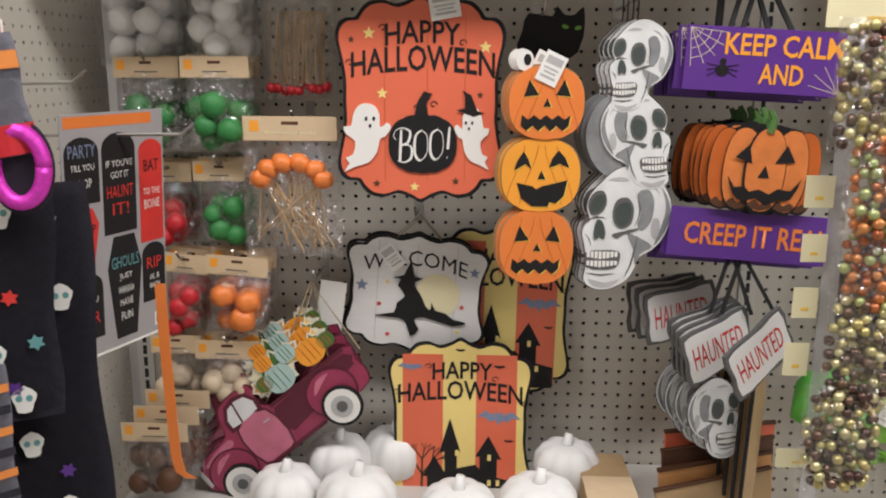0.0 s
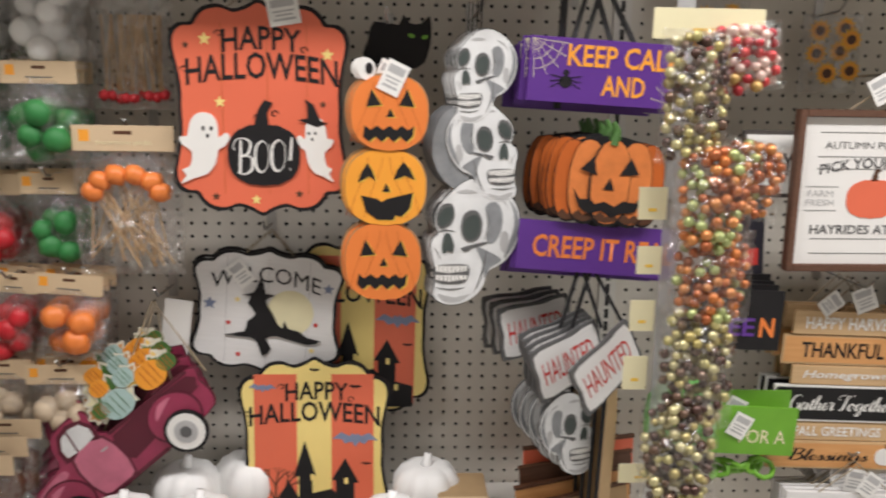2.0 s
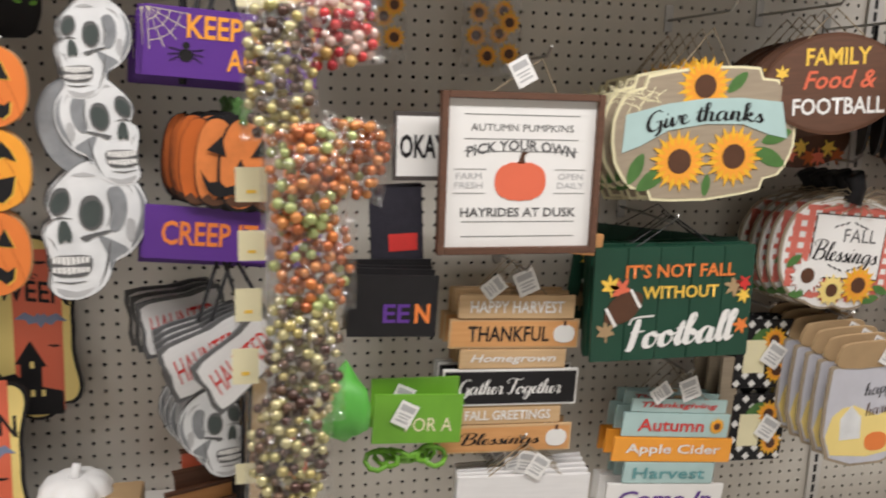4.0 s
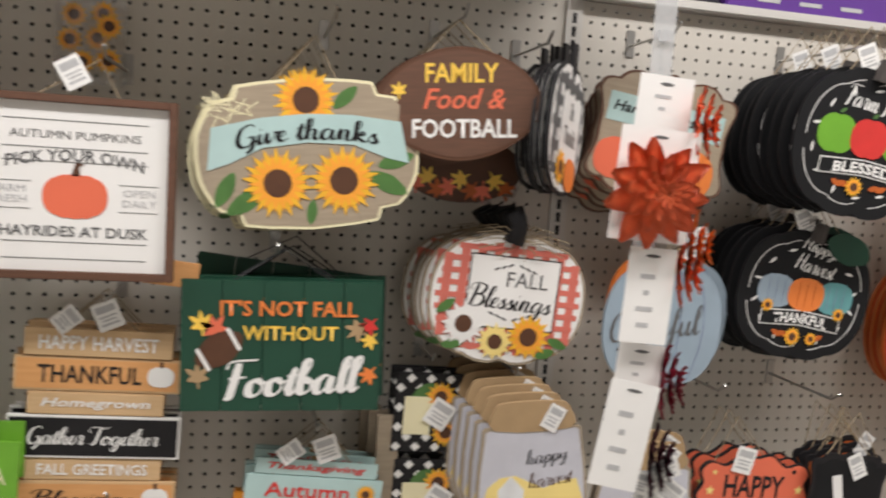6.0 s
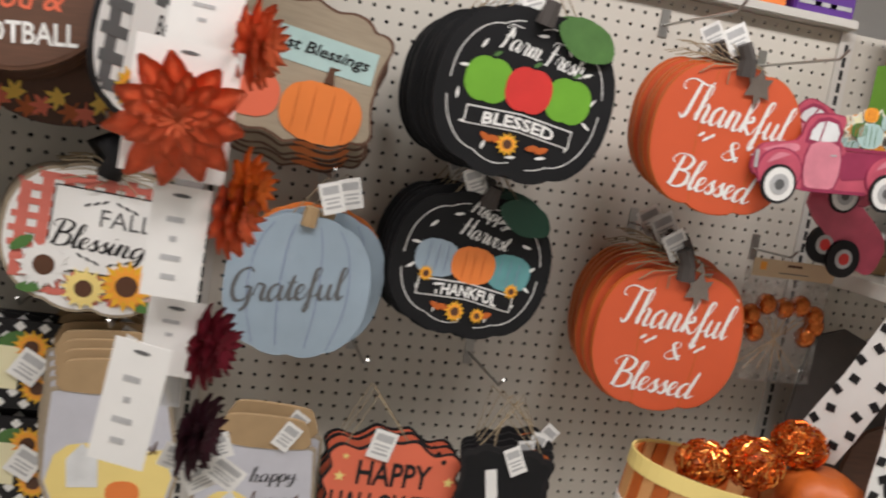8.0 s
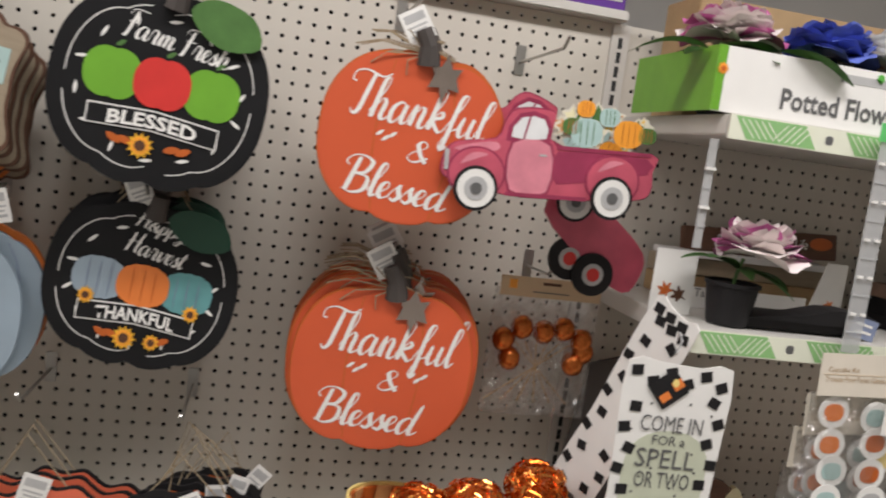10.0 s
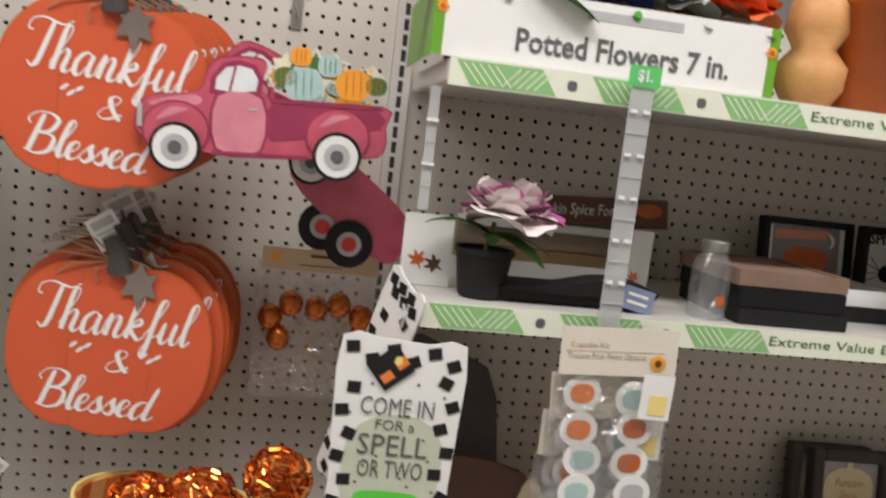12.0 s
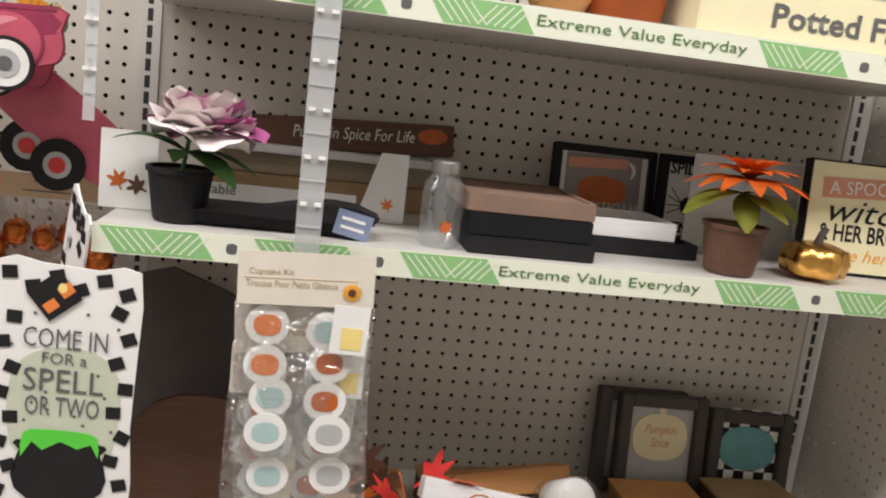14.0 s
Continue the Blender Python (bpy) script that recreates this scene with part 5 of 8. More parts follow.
h1 = haunted(pose(0.452, 1.30, 1.047, 0, -30, 32))
for k in range(4):
    copy_thing(h1, pose(0.402 - 0.004 * k, 1.36 + 0.016 * k, 1.037 + 0.003 * k, 0, -19 + 2 * k, 26))
for k in range(3):
    copy_thing(h1, pose(0.362 - 0.012 * k, 1.46 + 0.022 * k, 1.066 + 0.003 * k, 0, -9 + 2 * k, 18))
for k in range(5):
    w = thing("sign_stake", "raw board stake sign with black edge", "sign", pose(0.475 - 0.008 * k, 1.36 + 0.022 * k, 0.865, 0, 3 - k, 40), "stake signs")
    part("stake", slab(smoothed([(-.014, -.13), (.014, -.13), (.02, 0), (.014, .12), (-.014, .12), (-.02, 0)], 2), 0.005), MDF, w)
    part("edge", slab(rect(0.004, 0.24, -0.018, 0), 0.006), BLACK, w)
sk = thing("skull_sign", "grey skull cut-out behind the haunted signs", "sign", pose(0.405, 1.36, 0.905, 0, 0, 20), "skull cut-outs")
skull(sk, 0, 0, 0.125, 0.0, -1)
stack(sk, 3, 0.03, dx=-0.012)
for k in range(4):
    w = thing("wooden_sign", "brown wooden sign stacked low on the hook", "sign", pose(0.43 + 0.01 * k, 1.40 + 0.03 * k, 0.73 + 0.02 * k, 0, -7 + 2 * k, 12), "low wooden signs")
    part("board", slab(rect(0.22, 0.09), 0.006), (MDF, WOODO, WOODD, ORRED)[k], w)
    part("edge", slab(rect(0.224, 0.006, 0, 0.044), 0.0075), BROWN, w)
gb = thing("green_bow", "glossy green bow behind the bead strip", "bow", pose(0.60, 1.36, 0.91))
for sx in (-1, 1):
    part("loop", ball(0.04, (sx * 0.02, 0, 0.03), 2, squash=1.5, lump=0.5, seed=sx), GREEN, gb, smooth=True)


# ---- strip of bead bags ----
def bead_mesh(r, m):
    bm = ball(r, (0, 0, 0), 2)
    me = bpy.data.meshes.new("bead")
    bm.to_mesh(me)
    bm.free()
    me.materials.append(m)
    me.shade_smooth()
    return me


def bead_bag(x, y, z, w, h, m, label, seed, n=230, rot=0, yaw=0):
    b = thing("bead_bag", label, "bead bag", pose(x, y, z, 0, rot, yaw), "bags of pearl beads")
    rnd = random.Random(seed)
    sizes = [bead_mesh(r, m) for r in (0.0066, 0.0074, 0.0082)]
    spots = []
    for i in range(n * 14):
        u, v = rnd.uniform(-1, 1), rnd.uniform(-1, 1)
        e = 1 - 0.3 * abs(v) ** 3
        q = Vector((u * w / 2 * 0.92 * e, -0.024 * math.sqrt(max(0, 1 - u * u)) * rnd.uniform(-0.3, 1), v * h / 2 * 0.95))
        if all((q - o).length > 0.0135 for o in spots):
            spots.append(q)
    for q in spots[:280]:
        o = new("bead", rnd.choice(sizes))
        o.location, o.parent = q, b
    film_bag(w * 1.10, h * 1.08, 0.066, b, h * 0.54, seed, BEADFILM)
    return b


bead_bag(0.505, 1.13, 1.475, 0.085, 0.16, BEADG, "clear bag of dark gold pearl beads", 31, 260)
bead_bag(0.575, 1.17, 1.525, 0.11, 0.085, BEADR, "clear bag of red and cream pearl beads", 32, 200, rot=-8)
bead_bag(0.535, 1.12, 1.345, 0.10, 0.13, BEADO, "clear bag of orange and green pearl beads", 33, 270)
bead_bag(0.60, 1.16, 1.365, 0.09, 0.10, BEADO, "clear bag of orange and green pearl beads", 34, 190, rot=10)
bead_bag(0.545, 1.13, 1.235, 0.105, 0.12, BEADO, "clear bag of orange and green pearl beads", 35, 250)
bead_bag(0.535, 1.13, 1.105, 0.10, 0.17, BEADG, "clear bag of dark gold pearl beads", 36, 300)
bead_bag(0.515, 1.12, 0.985, 0.105, 0.15, BEADG, "clear bag of dark gold pearl beads", 37, 280)
cs = thing("clip_strip", "clear plastic clip strip with pale yellow cards", "clip strip", pose(0.50, 1.16, 1.2))
part("strip", box(-0.012, 0.012, 0.012, 0.014, -0.35, 0.565), HOLDER, cs)
for z, x, w, h in ((0.37, 0.03, 0.15, 0.04), (0.13, -0.03, 0.04, 0.045), (0.05, -0.03, 0.035, 0.04), (-0.03, -0.035, 0.035, 0.045), (-0.115, -0.04, 0.035, 0.05), (-0.27, -0.02, 0.07, 0.03)):
    c = part("card", slab(rect(w, h, x, z), 0.001, -0.006), PALETAG, cs, "pale yellow card")
    part("print_bar", slab(rect(w * 0.3, h * 0.1, x, z - h * 0.2), 0.0003, -0.0048), YELLOW, c)


# ---- second bay: autumn plaques ----
def daisy(parent, x, z, r, y, petals=SUNY, heart=BROWN, n=14, name="sunflower"):
    f = part(name, slab(star(r, x, z, n, 0.62), 0.0006, y), petals, parent)
    part("petal_ring", slab(star(r * 0.82, x, z, n, 0.6, 90 + 180 / n), 0.0004, y + 0.0007), YELORG if petals is SUNY else petals, f)
    part("flower_heart", slab(oval(r * 0.78, r * 0.78, x, z, 16), 0.0006, y + 0.0012), heart, f)
    return f


def pick_your_own():
    s = thing("pumpkin_patch_sign", "white framed sign lettered pick your own pumpkins", "sign", pose(0.913, 1.40, 1.320))
    w, h = 0.282, 0.27
    part("face", slab(rect(w - 0.02, h - 0.02), 0.006), WHITE, s)
    for x, z, a, b in ((-w / 2 + 0.006, 0, 0.012, h), (w / 2 - 0.006, 0, 0.012, h), (0, h / 2 - 0.006, w - 0.024, 0.012), (0, -h / 2 + 0.006, w - 0.024, 0.012)):
        part("rail", box(x - a / 2, x + a / 2, -0.016, 0.004, z - b / 2, z + b / 2, bevel=0.0015), WOODD, s, "dark stained frame rail")
    art(s, "rule_line", GREYINK, [rect(0.2, 0.0012, 0, z) for z in (0.098, 0.058, -0.062 + 0.1, -0.08, -0.105)] + [rect(0.055, 0.001, sx * 0.088, z) for sx in (-1, 1) for z in (0.008, -0.032)], 0.0062)
    lettering("AUTUMN PUMPKINS", GREYINK, s, 0, 0.077, 0.0063, 0.012, 0.18)
    lettering("PICK YOUR OWN", GREYINK, s, 0, 0.036, 0.0063, 0.018, 0.19, arc=0.012, bold=0.02)
    lettering("HAYRIDES AT DUSK", GREYINK, s, 0, -0.064, 0.0063, 0.016, 0.205, bold=0.02)
    lettering("FARM\nFRESH", LTGREY, s, -0.09, -0.011, 0.0063, 0.026, 0.048)
    lettering("OPEN\nDAILY", LTGREY, s, 0.09, -0.011, 0.0063, 0.026, 0.048)
    p = part("pumpkin", slab(pumpkin(0.092, 0.066, 5, 0.07, 0.0, -0.012), 0.0008, 0.0062), ORRED, s)
    part("stem", slab([(-.006, .018), (.006, .018), (.005, .032), (.012, .036), (0, .038)], 0.0008, 0.0062), BROWN, p)
    price_tag(s, -0.006, 0.168, 0.008, 30, 0.036, 0.045)
    hanger(s, 0, 0.13, 0.03, 0.19)


pick_your_own()
b = thing("wooden_plank_sign", "plain light wood plank behind the framed sign", "sign", pose(0.97, 1.44, 1.20, 0, 6, 0))
part("plank", box(-0.12, 0.12, -0.006, 0.006, -0.02, 0.02, bevel=0.001), WOODO, b)
hook(0.95, 1.51, 0.24)

sb = thing("sunflower_bag", "clear bag of small paper sunflowers", "craft bag", pose(0.90, 1.56, 1.55), "sunflower bags")
film_bag(0.11, 0.14, 0.03, sb, 0.07, 51)
for i, (x, z) in enumerate(((-.025, .04), (.02, .045), (-.03, 0), (.012, .005), (.03, .025), (-.01, -.035), (.03, -.03))):
    daisy(sb, x, z, 0.022, 0.004 + 0.002 * i, n=12)
copy_thing(sb, pose(0.69, 1.56, 1.57))
hook(0.90, 1.62, 0.1)

ok = thing("yellow_letter_sign", "white framed sign with black letters behind the beads", "sign", pose(0.755, 1.45, 1.36))
part("board", slab(rect(0.10, 0.115), 0.008), DKMDF, ok)
part("face", slab(rect(0.09, 0.10), 0.0005, 0.0082), WHITE, ok)
lettering("OKAY", BLACK, ok, 0, 0.0, 0.009, 0.04, 0.08, bold=0.03)
ee = thing("halloween_plaque", "black wooden plaque with orange and purple letters", "plaque", pose(0.70, 1.39, 1.10, 0, 2, 0), "black letter plaques")
part("board", slab(rect(0.15, 0.105), 0.005), BLACK, ee)
lettering("EE", PURPLE, ee, 0.006, -0.012, 0.0054, 0.032, 0.045, bold=0.02)
lettering("N", ORANGE, ee, 0.05, -0.012, 0.0054, 0.034, 0.026, bold=0.03)
stack(ee, 3, 0.02, dz=0.004)
for k in range(3):
    bp = thing("black_plaque", "black and red boxed plaque behind the bead strip", "plaque", pose(0.715 + 0.004 * k, 1.46 + 0.02 * k, 1.225, 0, -3, 0), "dark boxed plaques")
    part("board", slab(rect(0.09, 0.13), 0.01), KNIT, bp)
    part("label", slab(rect(0.05, 0.03, 0.01, -0.03), 0.0004, 0.0102), RED, bp)
gr = thing("green_letter_plaque", "bright green wooden plaque with pale letters", "plaque", pose(0.755, 1.42, 0.885, 0, 3, 0), "green plaques")
part("board", slab(rect(0.16, 0.09), 0.005), LIME, gr)
lettering("FOR A", PALETAG, gr, 0.02, -0.01, 0.0054, 0.026, 0.085)
price_tag(gr, -0.025, 0.01, 0.008, -25, 0.035, 0.045)
copy_thing(gr, pose(0.755, 1.45, 0.905, 0, 1, 0))
wr = thing("green_tinsel_garland", "curly bright green garland low on the hook", "garland", pose(0.74, 1.44, 0.80))
for i in range(7):
    part("curl", tube([(0.02 * math.cos(k * .8 + i) + 0.018 * (i - 3), 0.015 * math.sin(k * .8), 0.012 * math.sin(k * .8 + i) + 0.004 * (i % 3)) for k in range(9)], 0.005), LIME, wr, smooth=True)


def plank_stack(m4, label, rows, group):
    s = thing("stacked_plank_sign", label, "sign", m4, group)
    part("backing_slat", box(-0.012, 0.012, 0.001, 0.005, -0.16, 0.14), MDF, s)
    z = 0.135
    for w, h, m, edge, body, tm, sty in rows:
        y0 = 0.004 + 0.003 * (len(body) % 2)
        if edge is not None:
            part("plank_edge", box(-w / 2, w / 2, -y0, 0, z - h, z, bevel=0.001), edge, s)
            p = part("plank", slab(rect(w - 0.008, h - 0.008, 0, z - h / 2), 0.0005, y0 + 0.0002), m, s)
        else:
            p = part("plank", box(-w / 2, w / 2, -y0, 0, z - h, z, bevel=0.001), m, s)
        if body in ("Gather Together", "Blessings"):
            script(body, tm, p, -0.012 if sty == 1 else 0, z - h / 2 - 0.002, y0 + 0.001, h * 0.6, w * (0.6 if sty == 1 else 0.76), pen=1.2)
        else:
            lettering(body, tm, p, -0.012 if sty == 1 else 0, z - h / 2, y0 + 0.001, h * 0.52, w * (0.62 if sty == 1 else 0.8), bold=0.015, shear=0.25 if sty == 2 else 0)
        if sty == 1:
            if tm is BLACK and m is WOODO and h > 0.045:
                q = part("white_pumpkin", slab(pumpkin(0.042, 0.034, 5, 0.07, w * 0.38, z - h / 2), 0.001, y0 + 0.001), WHITE, p)
                part("stem", slab(rect(0.005, 0.01, w * 0.38, z - h / 2 + 0.02), 0.001, y0 + 0.001), BROWN, q)
            else:
                daisy(p, w * 0.38, z - h / 2, 0.018, y0 + 0.001)
        z -= h + 0.0015
    price_tag(s, 0.01, 0.16, 0.012, 25, 0.04, 0.045)
    price_tag(s, -0.05, 0.15, 0.011, -50, 0.032, 0.042)
    hanger(s, 0, 0.13, 0.0, 0.19)
    return s


ts = plank_stack(pose(0.938, 1.46, 0.960, 0, 2, 0), "stack of lettered wooden planks, happy harvest and thankful", (
    (0.222, 0.044, WOODL, None, "HAPPY HARVEST", WHITE, 0), (0.25, 0.056, WOODO, WOODL, "THANKFUL", BLACK, 1), (0.205, 0.036, WOODL, None, "Homegrown", WHITE, 2),
    (0.262, 0.070, BLACK, WHITE, "Gather Together", WHITE, 2), (0.208, 0.036, WOODL, None, "FALL GREETINGS", WHITE, 0), (0.258, 0.054, WOODO, WOODL, "Blessings", BLACK, 1)), "stacked plank signs")
stack(ts, 2, 0.03, jr=1)
at = plank_stack(pose(1.285, 1.47, 0.735, 0, 5, 0), "stack of pastel lettered planks with a yellow sunflower", (
    (0.21, 0.028, PALETEAL, None, "Thanksgiving", RED, 2), (0.235, 0.05, PALETEAL, None, "Autumn", RED, 1), (0.262, 0.05, YELORG, None, "Apple Cider", WHITE, 0), (0.20, 0.045, PALETEAL, None, "Harvest", TEAL, 0), (0.26, 0.06, WHITE, None, "Come In", PURPLE, 2)), "stacked plank signs")
stack(at, 2, 0.03, jr=1.5)
for k in range(5):
    pl = thing("plank_sign", "white wooden plank signs hung on a hook with tags", "sign", pose(0.96 + 0.006 * k, 1.42 + 0.025 * k, 0.73 - 0.004 * k, 0, 3 - k, 0), "low white plank signs")
    part("plank", box(-0.13, 0.13, -0.004, 0.004, -0.05, 0.03, bevel=0.001), WHITEW, pl)
    hanger(pl, 0, 0.03, 0.0, 0.085, spread=0.07)
    price_tag(pl, 0.02 - 0.02 * k, 0.05, 0.008, 20 * k - 30, 0.035, 0.045)
hook(0.95, 1.14, 0.2), hook(1.29, 0.93, 0.2), hook(0.96, 0.82, 0.2)


def give_thanks():
    s = thing("give_thanks_sign", "wooden give thanks plaque with three yellow sunflowers", "sign", pose(1.250, 1.40, 1.393, 0, -6, -4), "give thanks plaques")
    q = [(0, .5), (.2, .48), (.3, .46), (.32, .38), (.40, .36), (.44, .30), (.47, .22), (.49, .15), (.5, 0)]
    o = mirrored(q, 0.345, 0.235)
    part("board", slab(o, 0.006), PALETAG, s, "pale cut edge")
    part("face", slab([(a * 0.97, b * 0.96) for a, b in o], 0.0005, 0.0062), WOODG, s)
    for x, z, a, ln in ((-.10, -.07, 30, .07), (.12, -.05, -30, .07), (.135, -.015, 15, .06), (.06, .085, 40, .05), (-.13, -.05, 60, .06), (.0, -.09, 80, .04), (0.06, -.02, 20, .04)):
        part("leaf", slab(oval(ln, ln * 0.42, x, z, 14, 1.6, a), 0.0005, 0.0068), LEAFG, s)
    rb = part("ribbon", slab([(-.155, -.02), (-.145, .045), (-.07, .058), (0, .062), (.07, .058), (.145, .045), (.155, -.02), (.12, -.01), (.07, .012), (0, .018), (-.07, .012), (-.12, -.01)], 0.0006, 0.0075), PALETEAL, s)
    script("Give thanks", BLACK, rb, 0, 0.022, 0.0085, 0.044, 0.22, arc=0.012, pen=1.25, slant=0.1)
    for x, z, r in ((0.0, 0.083, 0.052), (-0.05, -0.043, 0.056), (0.052, -0.043, 0.056)):
        daisy(s, x, z, r, 0.0078 if z < 0 else 0.0064, n=18)
    rnd = random.Random(2)
    bm = bmesh.new()
    for i in range(30):
        slab(rect(rnd.uniform(.01, .03), 0.0015, rnd.uniform(-.15, -.08), rnd.uniform(.05, .09), rnd.uniform(0, 180)), 0.0003, 0.0068, bm)
    tagged(part("twig_print", bm, PALETAG, s), kind="stuff")
    hanger(s, 0, 0.11, 0.02, 0.18, spread=0.05)
    return s


stack(give_thanks(), 5, 0.03, dx=-0.004, dz=-0.003)
hook(1.28, 1.60, 0.24)


def football():
    s = thing("football_sign", "dark green plank sign lettered it's not fall without football", "sign", pose(1.224, 1.41, 1.085, 0, -1, -2), "green football signs")
    w, h = 0.315, 0.212
    for k in range(5):
        part("plank", box(-w / 2 + k * w / 5 + 0.0005, -w / 2 + (k + 1) * w / 5 - 0.0005, -0.007 - 0.0006 * (k % 2), 0, -h / 2, h / 2, bevel=0.001), DKGREEN, s)
    lettering("IT'S NOT FALL", ORANGE, s, 0.01, 0.062, 0.009, 0.026, 0.215, bold=0.02)
    lettering("WITHOUT", YELLOW, s, 0.012, 0.022, 0.009, 0.024, 0.15, bold=0.02)
    script("Football", WHITE, s, 0.020, -0.050, 0.009, 0.066, 0.225, turn=3, pen=1.7)
    fb = part("ball", slab(oval(0.085, 0.052, -0.098, -0.005, 20, 1.7, 35), 0.0006, 0.0082), BROWN, s)
    art(fb, "stripe", WHITE, [rect(0.006, 0.04, -0.122, -0.022, 30), rect(0.006, 0.04, -0.076, 0.012, 30)], 0.009)
    for x, z, m, r in ((-.125, .035, YELLOW, .024), (-.105, .028, ORRED, .026), (-.13, -.05, MDF, .024), (.12, .03, MDF, .024), (.138, .036, RED, .02), (.14, .012, YELLOW, .018), (.14, -.045, ORANGE, .02)):
        part("maple_leaf", slab(maple(r, x, z, 70 + x * 500), 0.0005, 0.0082 + 0.0002 * (x > 0)), m, s)
    hanger(s, 0, 0.1, 0.0, 0.155, RIBBON, spread=0.085)
    return s


fs = football()
stack(fs, 3, 0.028, dx=0.006, dz=-0.002, jr=1)
copy_thing(fs, fs.matrix_basis @ pose(0.0, 0.12, 0.01, 0, 7, 0))
hook(1.21, 1.23, 0.23)


# ---- third bay ----
def plaid(parent, outline_w, outline_h, m_line, y, x=0.0, z=0.0, n=7):
    for i in range(n):
        u = (i + 0.5) / n - 0.5
        hh = outline_h * math.sqrt(max(0.05, 1 - (2 * u) ** 2 * 0.6)) * 0.92
        part("plaid_stripe", slab(rect(outline_w / n * 0.5, hh, x + u * outline_w * 0.94, z), 0.0003, y), m_line, parent)
        ww = outline_w * math.sqrt(max(0.05, 1 - (2 * u) ** 2 * 0.55)) * 0.96
        part("plaid_stripe", slab(rect(ww, outline_h / n * 0.4, x, z + u * outline_h * 0.9), 0.0003, y + 0.0004), m_line, parent)


def family_football():
    s = thing("football_shaped_sign", "brown football-shaped sign lettered family food football", "sign", pose(1.478, 1.37, 1.487, 0, -4, -12), "football-shaped signs")
    part("board", slab(oval(0.262, 0.178, 0, 0, 36, 1.8), 0.005), BROWN, s)
    part("face", slab(oval(0.25, 0.166, 0, 0, 36, 1.8), 0.0005, 0.0052), WOODD, s)
    lettering("FAMILY", YELLOW, s, 0.004, 0.048, 0.006, 0.03, 0.115, bold=0.02)
    lettering("Food &", ORRED, s, 0.008, 0.008, 0.006, 0.032, 0.13, shear=0.3, bold=0.015)
    lettering("FOOTBALL", WHITE, s, 0.008, -0.038, 0.006, 0.03, 0.165, bold=0.02)
    part("maple_leaf", slab(maple(0.016, -0.095, 0.02), 0.0004, 0.006), YELLOW, s)
    hanger(s, 0, 0.08, 0, 0.13, spread=0.05)
    return s


fsn = family_football()
stack(fsn, 4, 0.03, dx=-0.002, dz=-0.004)
lf = thing("leaf_football_sign", "autumn leaf printed sign behind the football sign", "sign", pose(1.52, 1.50, 1.385, 0, 0, 0))
part("board", slab(oval(0.22, 0.12, 0, 0, 28), 0.005), BROWN, lf)
for i in range(9):
    part("maple_leaf", slab(maple(0.022, -0.08 + 0.02 * i, -0.03 + 0.012 * math.sin(i * 2), i * 30), 0.0004, 0.0052 + 0.0004 * i), (ORRED, YELLOW, DKORANGE)[i % 3], lf)
hook(1.48, 1.62, 0.26)


def gnome_plaid():
    s = thing("plaid_pumpkin_sign", "black and white plaid pumpkin sign with sunflower", "sign", pose(1.655, 1.37, 1.46, 0, 8, 55), "black plaid pumpkin signs")
    part("board", slab(pumpkin(0.225, 0.215, 5, 0.05), 0.005), BLACK, s)
    part("face", slab(pumpkin(0.213, 0.203, 5, 0.05), 0.0005, 0.0052), WHITE, s)
    plaid(s, 0.205, 0.195, GREYINK, 0.0059, n=5)
    part("label_panel", slab(rect(0.12, 0.11, 0.01, 0.0), 0.0006, 0.0072), WHITE, s)
    lettering("Be\nThankful", BLACK, s, 0.01, 0.01, 0.0082, 0.07, 0.08, shear=0.2)
    daisy(s, -0.03, -0.065, 0.03, 0.0082, n=12)
    part("pumpkin", slab(pumpkin(0.07, 0.055, 5, 0.06, 0.035, -0.07), 0.0006, 0.0082), ORANGE, s)
    part("stem", slab(rect(0.03, 0.05, 0, 0.115, 8), 0.006), BLACK, s)
    return s


stack(gnome_plaid(), 4, 0.028, dx=-0.002)
hook(1.64, 1.60, 0.2)


